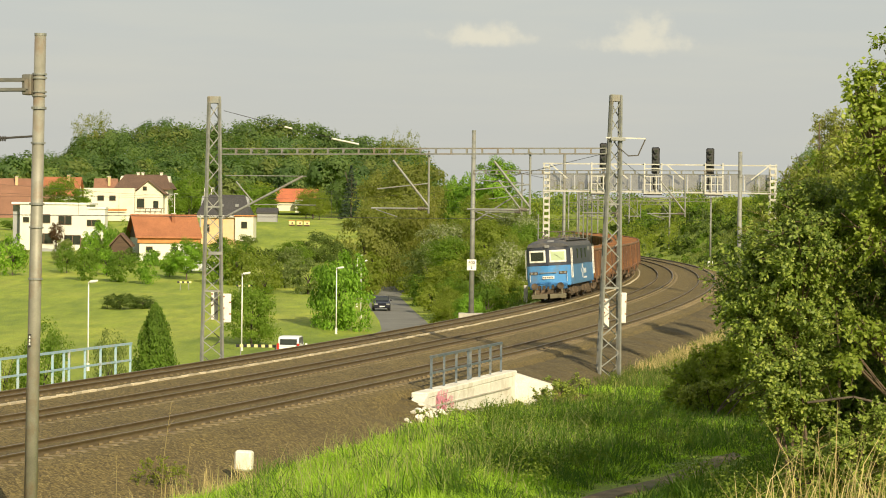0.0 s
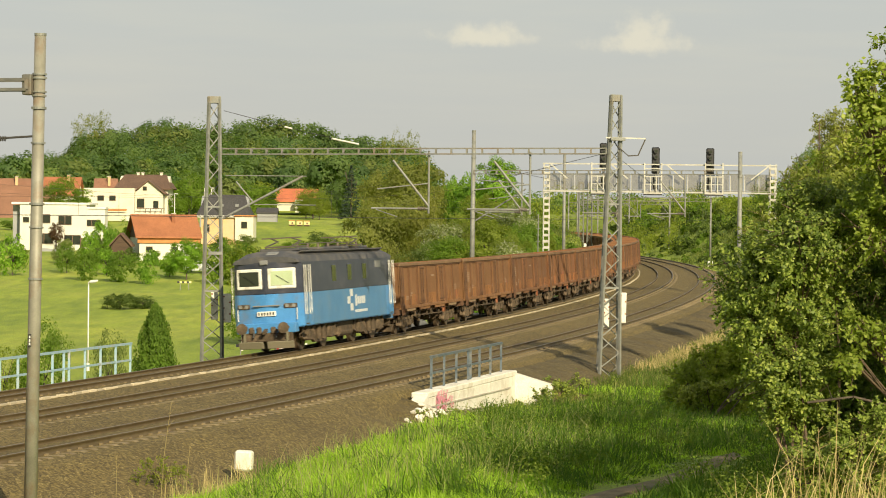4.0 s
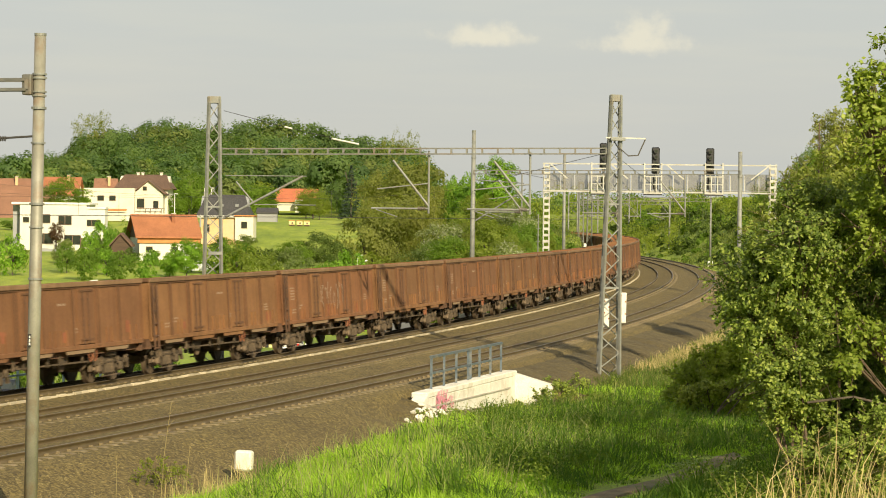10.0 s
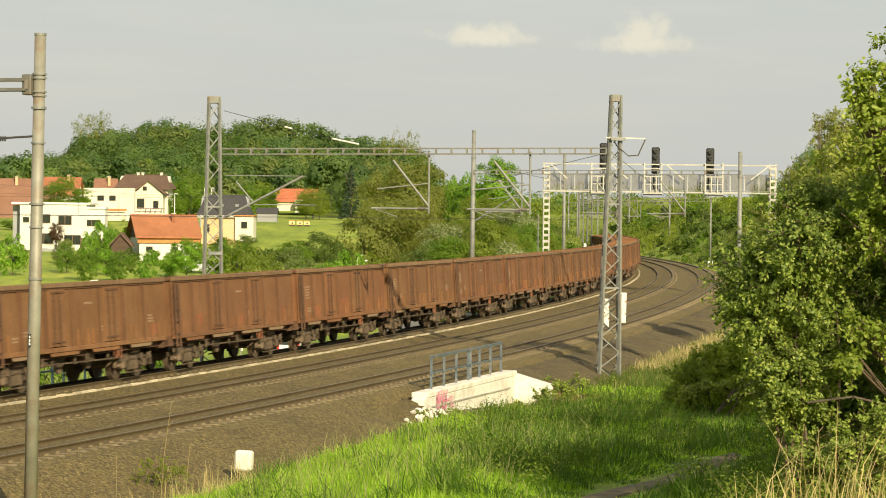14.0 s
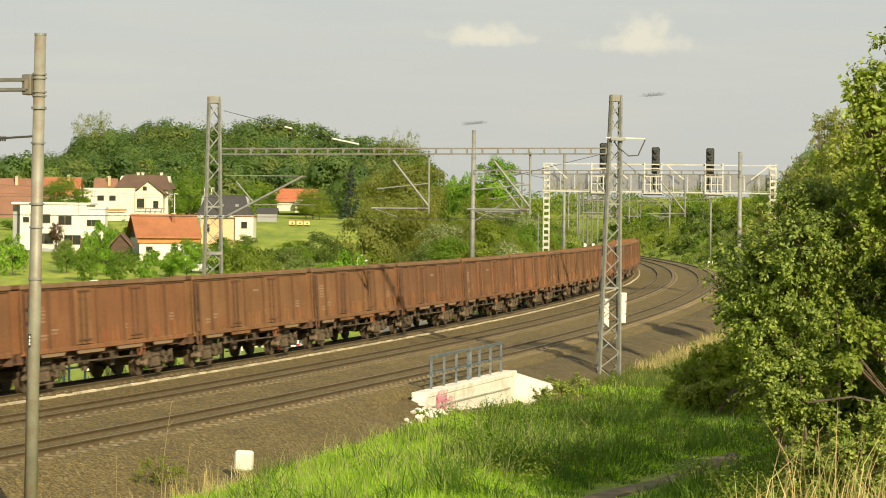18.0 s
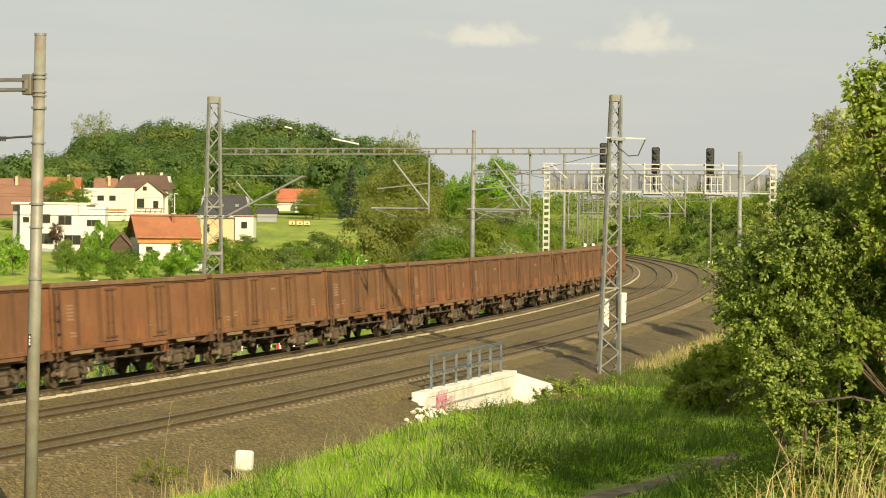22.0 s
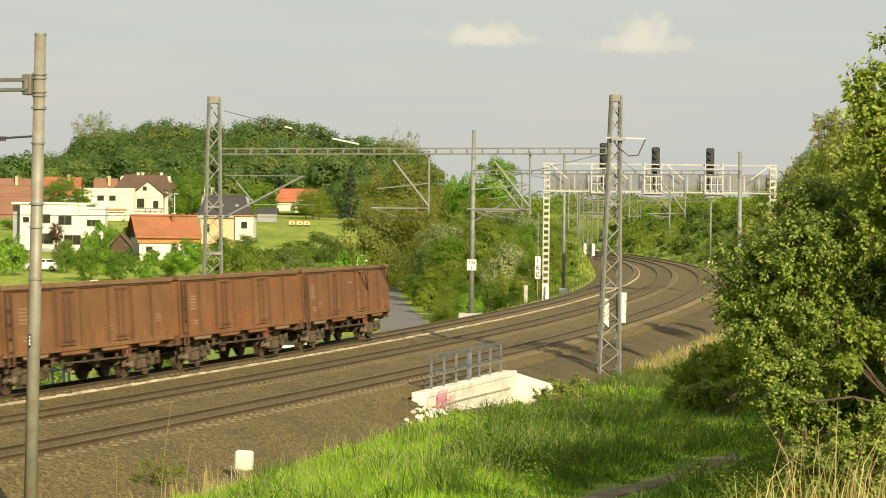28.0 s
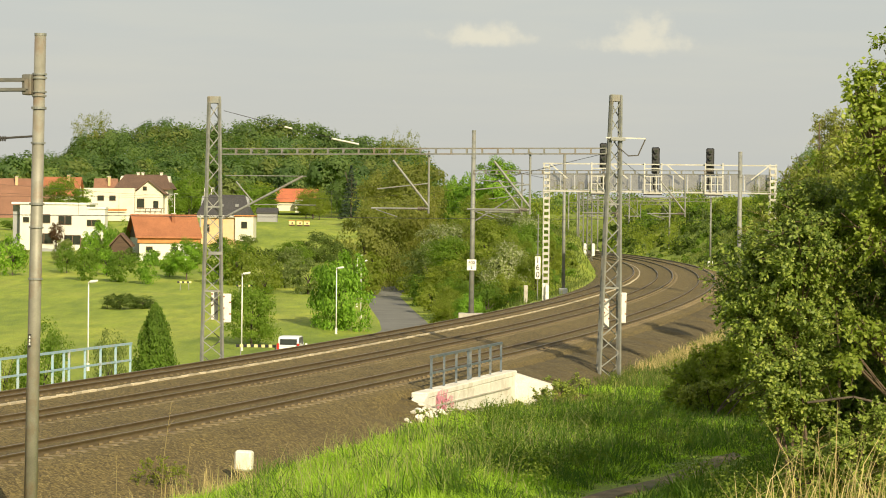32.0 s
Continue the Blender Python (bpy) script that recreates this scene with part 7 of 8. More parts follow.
tree(3.8, 346, 10.6, 2.4, FINE[1], L_BRIGHT, "bright green tree behind the line", "ash_tree", "tree", "", 0.25)
# village trees
for x, y, top, r in ((-52.6, 349, 2.2, 1.3), (-46.8, 345, 2.4, 1.5), (-44.9, 341, 2.6, 1.5), (-43.6, 322, 1.6, 1.4), (-39.8, 318, 1.2, 1.2), (-36.6, 318, 1.1, 1.0), (-34.0, 316, 1.2, 1.4), (-48.9, 322, 1.5, 1.6), (-54.6, 320, 1.2, 1.5), (-30.4, 345, 2.6, 1.9), (-27.6, 352, 2.8, 2.0), (-56.0, 330, 1.6, 1.4), (-31.6, 322, 1.4, 1.5), (-25.4, 318, 2.2, 1.9)):
    tree(x, y, top, r, CROWNS[rt.randrange(4)], (L_MID, L_GREY, L_DARK)[rt.randrange(3)], "leafy garden bush in front of the houses", "garden_bush", "bush", "garden bushes", -0.15, rt.uniform(0, 6))
for x, y, top, r, k in ((-61.9, 412, 11.4, 4.3, 1), (-69.0, 400, 3.9, 1.9, 0), (-33.5, 452, 11.3, 4.1, 1), (-25.2, 484, 11.0, 3.6, 2), (-35.2, 440, 8.6, 2.0, 0), (-23.6, 476, 9.4, 2.6, 2), (-34.3, 392, 3.8, 2.2, 0), (-48.3, 475, 14.0, 4.2, 0), (-62.2, 376, 3.3, 2.0, 0), (-46.3, 432, 8.9, 1.9, 1), (-27.0, 492, 9.6, 3.0, 2), (-10.5, 470, 11.5, 4.2, 2)):
    tree(x, y, top, r, CROWNS[rt.randrange(4)], (L_MID, L_MID, L_OLIVE)[k], "leafy garden tree among the village houses", "garden_tree", "tree", "village trees", 0.1, rt.uniform(0, 6))


def spruce(x, y, top, r):
    z = ground_z(x, y)
    h = top - z
    t = thing("spruce_tree", "dark blue-green spruce with drooping tiers", "spruce", m=Matrix.Translation((x, y, z)))
    part("trunk", TRUNKS[0], None, t, m=Matrix.Diagonal((h * 0.4, h * 0.4, h * 1.1, 1)))
    rng = np.random.default_rng(4)
    k = 3600
    tier = rng.integers(0, 13, k)
    f = tier / 13 + rng.uniform(0, 0.05, k)
    rad = (1 - f) * r * rng.uniform(0.2, 1.0, k) ** 0.6
    a = rng.uniform(0, 2 * math.pi, k)
    p = np.stack([rad * np.cos(a), rad * np.sin(a), h * (0.1 + 0.9 * f) - rad * 0.35], 1)
    part("crown", leaf_mesh("crown", cards(rng, p, np.stack([np.cos(a) * 0.3, np.sin(a) * 0.3, np.ones(k)], 1) + rng.normal(0, 0.3, (k, 3)), 0.42, 0.35), L_SPRUCE), None, t)


spruce(-17.3, 468, 15.2, 2.6)


def woods(name, places, mat, label, seed, size, clumps=13, per=26, stir=0.5):
    """Many crowns of leaf clumps in one object: (x, y, top, r) places."""
    rng = np.random.default_rng(seed)
    out = []
    for x, y, top, r in places:
        hz = r * rng.uniform(0.95, 1.35)
        p, nn = clumpy(rng, clumps, per, (x, y, top - hz), (r, r, hz), 0.40 if clumps > 12 else 0.5, (0.5, 0.75), stir)
        out.append(cards(rng, p, nn, size, 0.92))
    return solid(name, leaf_mesh(name, np.concatenate(out), mat), None, label, "woodland", kind="stuff")


def crest(x):
    """Height of the tree tops along the hill, by x at 700 m."""
    return np.interp(x, (-150, -118, -104, -98, -84, -66, -54, -42, -30, -18, -8, 0, 6), (22.5, 23.5, 25.5, 31, 32.6, 32.6, 34.4, 35.0, 30.2, 29.6, 26.6, 17, 8))


rw = random.Random(21)
spots = [[], [], []]
for i in range(330):
    y = rw.uniform(560, 760)
    x = rw.uniform(-150, 4) * y / 700
    back = (y - 560) / 200
    top = crest(x * 700 / y) * (0.52 + 0.5 * back) * y / 700 + rw.uniform(-4.0, -1.2)
    spots[rw.choice((0, 0, 1, 1, 2))].append((x, y, max(top, 9), rw.uniform(4.6, 8.0)))
for i in range(75):
    x = -150 + 152 * i / 74
    spots[rw.choice((0, 1, 1, 2))].append((x * 1.06, 742 + rw.uniform(-8, 8), crest(x) * 1.06 - rw.uniform(1.4, 3.4), rw.uniform(4.2, 6.2)))
for y0, n in ((500, 70), (545, 90)):
    for i in range(n):
        x = rw.uniform(-95, -4) * y0 / 500
        if y0 == 500 and -40 < x < -22:
            continue
        spots[rw.choice((0, 1, 2))].append((x, y0 + rw.uniform(0, 40), rw.uniform(11.5, 15.0) + (y0 - 500) * 0.09, rw.uniform(3, 4.8)))
woods("hill_woods", spots[0], F_WOODDARK, "dark green woodland covering the hill", 1, 0.64, 12, 60, 0.13)
woods("hill_woods", spots[1], F_WOOD, "green woodland covering the hill", 2, 0.64, 12, 60, 0.13)
woods("hill_woods", spots[2], F_WOODOLIVE, "yellow-green budding woodland on the hill", 3, 0.62, 12, 60, 0.15)
far_line = [(rw.uniform(4, 175), rw.uniform(640, 860), rw.uniform(8.5, 14.0), rw.uniform(5, 8.5)) for i in range(110)]
woods("far_woods", far_line, F_WOOD, "distant green woodland behind the curve", 4, 0.8, 15, 30, 0.45)
for x, y, top, r in ((-106.5, 742, 35.0, 4.4), (-102.0, 745, 36.0, 3.6), (-10.0, 720, 30.0, 4.0), (-15.0, 724, 31.5, 3.8)):
    tree(x, y, top, r, SPARSE[int(-x) % 2], L_BUD, "pale thinly leaved tree on the crest of the hill", "budding_tree", "tree", "budding trees on the hill", 0.1, rt.uniform(0, 6))
tree(-54.9, 355, 4.4, 1.25, CROWNS[2], L_COPPER, "small copper-leaved tree in front of the white house", "copper_tree", "tree", "", 0.15)
# scrub on the cutting beside the curve and beyond it
spots = [[], [], []]
for i in range(150):
    s = rw.uniform(215, 420)
    o = -rw.uniform(19, 46)
    x, y, _t2 = on_line(s, o)
    spots[rw.choice((0, 1, 1, 2))].append((x, y, ground_z(x, y) + rw.uniform(1.2, 3.6), rw.uniform(1.3, 2.6)))
for i in range(60):
    s = rw.uniform(420, 640)
    x, y, _t2 = on_line(s, rw.choice((-1, 1)) * rw.uniform(17, 50))
    spots[rw.choice((0, 1))].append((x, y, ground_z(x, y) + rw.uniform(4, 8), rw.uniform(2.5, 4)))
for i in range(120):
    s = rw.uniform(250, 440)
    x, y, _t2 = on_line(s, rw.uniform(9.5, 22))
    spots[rw.choice((1, 2))].append((x, y, ground_z(x, y) + rw.uniform(2.6, 6.0), rw.uniform(1.6, 3.0)))
# low scrub on the slope, mostly dark so its colour also stands for shade
for i in range(300):
    s = rw.uniform(190, 430)
    o = rw.uniform(15.2, 30)
    x, y, _t2 = on_line(s, -o)
    spots[rw.choice((0, 0, 2))].append((x, y, ground_z(x, y) + rw.uniform(0.3, 0.8) + (o - 15) * 0.1, rw.uniform(0.7, 1.6)))
for i in range(150):
    s = rw.uniform(128, 330)
    x, y, _t2 = on_line(s, rw.uniform(5.6, 13))
    spots[rw.choice((1, 2, 2))].append((x, y, ground_z(x, y) + rw.uniform(0.3, 1.3), rw.uniform(0.5, 1.4)))
for i in range(90):
    s = rw.uniform(235, 440)
    x, y, _t2 = on_line(s, -rw.uniform(33, 62))
    spots[rw.choice((0, 1, 1))].append((x, y, ground_z(x, y) + rw.uniform(2.6, 5.0), rw.uniform(1.8, 3.2)))
for i in range(170):
    x, y = rw.uniform(22, 78), rw.uniform(400, 610)
    if abs(float(right_of_line(np.array([x]), np.array([y]))[0][0])) > 15:
        spots[rw.choice((0, 1, 1))].append((x, y, ground_z(x, y) + rw.uniform(2.0, 4.2), rw.uniform(2.0, 3.6)))
thick = []
for i in range(210):
    y = rw.uniform(205, 350)
    lo, hi = np.interp(y, (205, 225, 256, 300, 350), (0.5, 2.2, 0.4, -3.2, -9)), np.interp(y, (205, 350), (8.0, 13.0))
    x = rw.uniform(lo, hi)
    thick.append((x, y, ground_z(x, y) + rw.uniform(1.6, 3.6) * (0.6 + (y - 205) / 260), rw.uniform(1.1, 2.3)))
woods("thicket", thick, L_OLIVE, "olive-green thicket filling the slope beside the road", 31, 0.20, 14, 42, 0.6)
for k, (mat, lab) in enumerate(((L_DARK, "dark green scrub on the railway cutting"), (L_OLIVE, "olive scrub on the railway cutting"), (L_MID, "green scrub on the railway cutting"))):
    woods("cutting_scrub", spots[k], mat, lab, 7 + k, 0.33, 13, 18, 0.55)


# ---- near shrubs, on the bank beside the path ----
def near_shrub(label, blobs, mat, leaf, density, seed, root, name="hawthorn_shrub"):
    """Blobs (x, y, z, r) filled with small sprays of leaves; stems rise from the root."""
    rng = np.random.default_rng(seed)
    rnd = random.Random(seed)
    t = thing(name, label, "shrub", "shrubs on the bank", m=Matrix.Translation(root))
    base = Vector(root)
    out = []
    for x, y, z, r in blobs:
        c = Vector((x, y, z)) - base
        # arching sprays: leaves strung along a twig that sets out from inside and droops
        n, per = int(density * r * r * 0.62) + 8, 34
        d = rng.normal(size=(n, 3)) + np.array((0, 0, 0.25))
        d /= np.linalg.norm(d, axis=1)[:, None]
        start = np.array(c) + d * (r * rng.uniform(0.15, 0.92, n))[:, None]
        way = d + rng.normal(0, 0.45, (n, 3)) + np.array((0, 0, 0.25))
        way /= np.linalg.norm(way, axis=1)[:, None]
        length = rng.uniform(0.16, 0.40, n) * min(1.0, 0.45 + r)
        f = np.sort(rng.random((n, per)), axis=1)
        q = start[:, None] + way[:, None] * (f * length[:, None])[:, :, None]
        q[:, :, 2] -= 0.35 * length[:, None] * f * f
        q += rng.normal(0, 0.5 * leaf, (n, per, 3))
        nn = 0.5 * d[:, None] + np.array((0, -0.15, 0.45)) + rng.normal(0, 0.55, (n, per, 3))
        out.append(cards(rng, q.reshape(-1, 3), nn.reshape(-1, 3), leaf, 0.6))
        stem = bmesh.new()
        k1 = Vector((rnd.uniform(-0.25, 0.25), rnd.uniform(-0.2, 0.2), 0))
        mid = k1 + (c - k1) * 0.5 + Vector((rnd.uniform(-0.2, 0.2), rnd.uniform(-0.1, 0.1), 0.1))
        tube(stem, k1 + Vector((0, 0, -0.2)), mid, 0.022, 0.016, n=7)
        tube(stem, mid, c, 0.016, 0.009, n=7)
        for i in range(0, n, max(1, n // int(16 + 40 * r))):
            tube(stem, Vector(start[i]), Vector(q[i, -1]), 0.005, 0.002, n=4)
        for i in range(9):
            e = Vector((rnd.gauss(0, 1), rnd.gauss(0, 1), rnd.gauss(0.4, 0.8))).normalized() * r * rnd.uniform(0.7, 1.1)
            tube(stem, mid + (c - mid) * rnd.uniform(0.2, 1.0), c + e, 0.011, 0.004, n=5)
        part("stem", stem, M_TWIG, t, "brown branching stem")
    tagged(part("foliage", leaf_mesh("foliage", np.concatenate(out), mat), None, t, "small fresh green leaves"), kind="stuff")
    return t


near_shrub("dense fresh green hawthorn shrub beside the footpath", ((3.58, 26, 4.92, 0.70), (3.32, 26.4, 4.98, 0.42), (3.42, 26, 4.45, 0.42), (3.24, 26.6, 4.72, 0.28), (3.74, 25.6, 5.35, 0.40), (3.76, 26, 5.70, 0.32), (4.06, 26.2, 5.60, 0.40)), L_NEAR, 0.046, 1150, 1, (3.9, 26.2, ground_z(3.9, 26.2)))
near_shrub("dense fresh green hawthorn shrub beside the footpath", ((3.66, 25.5, 3.95, 0.48), (3.50, 25.5, 3.84, 0.32), (3.36, 25.4, 3.98, 0.16), (3.80, 24.8, 3.15, 0.40), (4.35, 24.6, 3.2, 0.34), (4.25, 24.6, 3.6, 0.2), (4.05, 24.7, 3.35, 0.3)), L_NEAR, 0.046, 1100, 2, (3.9, 25.3, ground_z(3.9, 25.3)))
near_shrub("tall green elder shrub with hanging sprays", ((4.48, 25.4, 5.66, 0.46), (4.54, 25, 6.25, 0.42), (4.98, 25.4, 6.3, 0.5), (4.8, 26.6, 5.9, 0.45), (4.36, 24.9, 6.72, 0.22), (4.22, 24.9, 6.70, 0.13), (4.08, 24.9, 6.84, 0.13), (4.20, 24.9, 6.98, 0.12), (4.42, 24.9, 7.10, 0.12), (4.46, 24.9, 7.40, 0.13), (4.40, 25.0, 4.45, 0.14), (4.13, 25.0, 4.55, 0.12), (4.12, 25.0, 4.2, 0.10),), L_ELDER, 0.056, 640, 3, (5.5, 25.4, ground_z(5.5, 25.4)), "elder_shrub")
near_shrub("tall sparse grey-green willow shrub on the bank", ((6.35, 42, 6.0, 0.85), (6.65, 42, 6.8, 0.65), (6.2, 42, 5.2, 0.9), (5.65, 42.5, 5.5, 0.5), (7.0, 42, 7.0, 0.65), (5.5, 42, 4.6, 0.6), (6.9, 43, 5.6, 1.0), (6.5, 42, 7.15, 0.3), (5.95, 42, 6.25, 0.3)), L_NEAROLIVE, 0.036, 620, 4, (6.5, 42.3, ground_z(6.5, 42.3)), "willow_shrub")
near_shrub("olive-green hawthorn hedge along the footpath, sunlight put into its leaf colour", ((4.42, 27.5, 6.0, 0.48), (4.72, 27.5, 6.4, 0.4), (4.3, 27.4, 5.6, 0.4), (4.42, 30, 5.1, 0.85), (5.05, 31, 5.45, 0.8), (3.98, 28, 4.9, 0.55)), L_SUNNY, 0.06, 480, 21, (4.9, 30.5, ground_z(4.9, 30.5)))
# inner part of the same hedge; dark leaves paint in its shade
near_shrub("hollow of the hawthorn hedge, its shade put into deep green leaves", ((4.5, 27.6, 4.3, 0.6), (4.25, 27.4, 3.7, 0.5), (4.7, 27.4, 3.3, 0.7), (4.9, 30.4, 3.5, 0.8), (4.75, 27.6, 4.9, 0.45)), L_DARK, 0.06, 520, 24, (4.7, 28.2, ground_z(4.7, 28.2)), "holly_shrub")
near_shrub("olive-green hawthorn hedge along the footpath, sunlight put into its leaf colour", ((5.35, 34, 4.3, 1.0), (5.7, 35, 5.4, 0.9), (5.5, 34.5, 3.2, 0.9), (5.5, 34, 5.6, 0.5)), L_SUNNY, 0.06, 460, 22, (5.6, 34.6, ground_z(5.6, 34.6)))
near_shrub("deep green hawthorn hedge along the footpath", ((6.1, 38.5, 4.4, 1.1), (6.5, 39, 3.3, 1.0), (6.0, 38.5, 3.0, 0.8)), L_NEAR, 0.06, 440, 23, (6.3, 38.8, ground_z(6.3, 38.8)))
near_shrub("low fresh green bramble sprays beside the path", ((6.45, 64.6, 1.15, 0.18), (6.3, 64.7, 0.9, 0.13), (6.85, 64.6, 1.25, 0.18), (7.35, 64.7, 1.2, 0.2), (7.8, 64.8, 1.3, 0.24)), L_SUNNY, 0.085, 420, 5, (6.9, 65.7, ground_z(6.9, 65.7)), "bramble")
near_shrub("olive-green bramble thicket on the bank", ((6.5, 66, 1.3, 0.55), (7.2, 66.5, 1.65, 0.75), (7.9, 67, 1.75, 0.75), (6.2, 65.6, 0.95, 0.35), (7.0, 65.6, 1.0, 0.6), (6.6, 65.8, 0.6, 0.4), (7.6, 66, 0.7, 0.6)), L_OLIVE, 0.085, 260, 15, (7.0, 66.3, ground_z(7.0, 66.3)), "bramble")
near_shrub("yellow-green weeds beside the head wall", ((3.7, 91, -0.95, 0.4), (4.6, 94, -0.9, 0.45), (4.1, 96, -0.9, 0.4), (5.3, 97, -0.9, 0.4), (2.6, 87, -1.1, 0.35), (-1.3, 80.9, -0.98, 0.22), (-2.0, 79.7, -1.1, 0.28), (-0.9, 81.6, -0.9, 0.16), (-2.8, 78.8, -1.1, 0.2), (-0.6, 81.0, -0.9, 0.18), (0.05, 82.7, -1.05, 0.2), (-0.8, 79.6, -1.2, 0.24), (0.55, 84.3, -1.15, 0.2), (-1.1, 78.6, -1.3, 0.22)), L_NEAR, 0.08, 300, 12, (4.0, 93, -1.3), "bramble")
near_shrub("dark green bramble thicket on the bank", ((8.0, 64, 1.3, 0.5), (7.6, 63.6, 1.45, 0.24), (8.9, 66, 1.5, 0.85), (7.4, 74, 0.5, 0.5)), L_OLIVE, 0.07, 320, 14, (6.6, 63, 0.4), "bramble")
near_shrub("low green bramble at the ballast edge", ((-6.75, 58.5, -0.42, 0.42), (-6.3, 58.8, -0.5, 0.36)), L_OLIVE, 0.04, 300, 6, (-6.6, 58.7, -0.95), "bramble")
br = bmesh.new()
tube(br, (3.66, 25.0, 3.80), (4.1, 24.9, 3.87), 0.014, 0.012, n=6)
tube(br, (4.1, 24.9, 3.87), (4.7, 25.2, 3.72), 0.012, 0.016, n=6)
tube(br, (3.9, 24.95, 3.84), (3.82, 24.8, 4.0), 0.006, 0.003, n=5)
tube(br, (4.7, 25.2, 3.72), (4.9, 25.6, 2.7), 0.016, 0.02, n=6)
solid("dead_branch", br, M_BARK, "bare dead branch in the shade of the shrubs", "branch")
# trees out of sight behind the shrubs, added to shade the cutting
for i in range(7):
    x, y, _t2 = on_line(198 + 15 * i, -24.0 - (i % 2) * 4)
    tree(x, y, ground_z(x, y) + 8.5 + (i % 3), 3.0, CROWNS[i % 4], L_MID, "hidden leafy tree added to shade the railway cutting", "cutting_tree", "tree", "trees above the cutting", 0.1, i * 1.3)
# unseen hedge trees, added out of sight to shade the bank and shrubs
for x, y, hgt, r in ((6.75, 21.6, 4.7, 0.85), (7.0, 23.3, 4.7, 1.35), (7.9, 26.2, 5.8, 1.5), (10.6, 39, 11.5, 2.4), (13.0, 47, 12.5, 2.3), (13.2, 52, 12.0, 2.4), (14.6, 56, 12.5, 2.9), (16.2, 65, 12.0, 2.9), (18.0, 75, 9.5, 2.9), (7.2, 24.8, 4.4, 1.4), (7.7, 28, 5.2, 1.5), (9.6, 31, 7.4, 1.9), (10.9, 34.6, 8.6, 1.8), (15.8, 80, 9.0, 2.0), (13.6, 71, 7.0, 1.5), (19.5, 90, 10.5, 2.8)):
    tree(x, y, ground_z(x, y) + hgt, r, CROWNS[0], L_MID, "unseen leafy hedge tree added to shade the bank", "hedge_tree", "tree", "hedge trees on the bank", 0.45 if x < 6.92 else 0.3 if 6.9 < x < 9 else 0.12)


# unseen trees, added only to throw dark streaks across the ballast shoulder
for x, y, hgt, r in ((16.3, 86, 18.0, 1.2), (18.3, 92.5, 16.6, 1.1), (21.6, 114, 15.0, 1.2), (22.9, 122, 13.4, 1.1)):
    tree(x, y, ground_z(x, y) + hgt, r, CROWNS[2], L_MID, "unseen tall slim tree added to cast a shadow streak on the shoulder", "slim_tree", "tree", "slim trees on the bank", 0.76)


# ---- grass ----
def lattice_noise(x, y, size, seed):
    """Smooth value noise between -1 and 1, with knots size apart."""
    table = np.random.default_rng(seed).uniform(-1, 1, (64, 64))
    u, v = x / size, y / size
    i, j = np.floor(u).astype(int), np.floor(v).astype(int)
    fu, fv = u - i, v - j
    fu, fv = fu * fu * (3 - 2 * fu), fv * fv * (3 - 2 * fv)
    i, j, k, l = i % 64, j % 64, (i + 1) % 64, (j + 1) % 64
    return (table[i, j] * (1 - fu) + table[k, j] * fu) * (1 - fv) + (table[i, l] * (1 - fu) + table[k, l] * fu) * fv


def blades(rng, x, y, h, w, lean):
    """Bent blades; neighbours lean together in tufts."""
    z = ground_height(x, y)
    n = len(x)
    a = rng.uniform(0, 2 * math.pi, n)
    d = np.stack([np.cos(a), np.sin(a)], 1)
    together = np.stack([lattice_noise(x, y, 0.38, 71), lattice_noise(x, y, 0.38, 72)], 1) * 1.7
    b = (rng.normal(0, 0.8, (n, 2)) + together) * lean[:, None] * h[:, None]
    base = np.stack([x, y, z - 0.03], 1)
    off = np.column_stack([d * (w / 2)[:, None], np.zeros(n)])
    droop = np.minimum(0.55, 0.35 * (np.linalg.norm(b, axis=1) / h) ** 2) * h
    mid = base + np.column_stack([b * 0.32, h * 0.62])
    tip = base + np.column_stack([b, h - droop])
    return np.stack([base - off, base + off, mid + off * 0.85, mid - off * 0.85, tip + off * 0.12, tip - off * 0.12], 1).reshape(-1, 3)


def path_distance(x, y):
    d = np.full_like(x, 1e9)
    for (ax, ay), (bx, by) in zip(FOOTPATH[:-1], FOOTPATH[1:]):
        ux, uy = bx - ax, by - ay
        t = np.clip(((x - ax) * ux + (y - ay) * uy) / (ux * ux + uy * uy), 0, 1)
        d = np.minimum(d, np.hypot(x - ax - t * ux, y - ay - t * uy))
    return d


def grass_field(name, label, mat, rng, n, y0, y1, h, w, lean, keep, side=0.19):
    u = rng.random(n)
    y = y0 * (y1 / y0) ** u
    x = rng.uniform(-side, side, n) * y
    k = keep(x, y)
    x, y = x[k], y[k]
    tall = h(x, y) * (1 - 0.86 * smooth(1.5, 0.3, path_distance(x, y)) * (1 - 0.6 * smooth(40, 44, y))) * rng.uniform(0.5, 1.25, len(x)) * (1 + 0.38 * lattice_noise(x, y, 0.45, 5) + 0.22 * lattice_noise(x, y, 1.7, 6))
    v = blades(rng, x, y, tall, w * rng.uniform(0.6, 1.4, len(x)) * (0.7 + y / 60), lean * rng.uniform(0.5, 1.6, len(x)))
    k = np.arange(0, len(v), 6)[:, None]
    f = np.concatenate([k + np.array([0, 1, 2, 3]), k + np.array([3, 2, 4, 5])])
    return solid(name, fast_mesh(name, v, f, mat), None, label, "grass", kind="stuff")


G_FRESH = leaf_material("grass_fresh", (0.205, 0.355, 0.05), (0.37, 0.57, 0.08), (0.515, 0.685, 0.145), 0.9, 0.65)
G_DRY = leaf_material("grass_dry", (0.260, 0.200, 0.100), (0.360, 0.280, 0.150), (0.460, 0.370, 0.210), 0.5, 0.25)
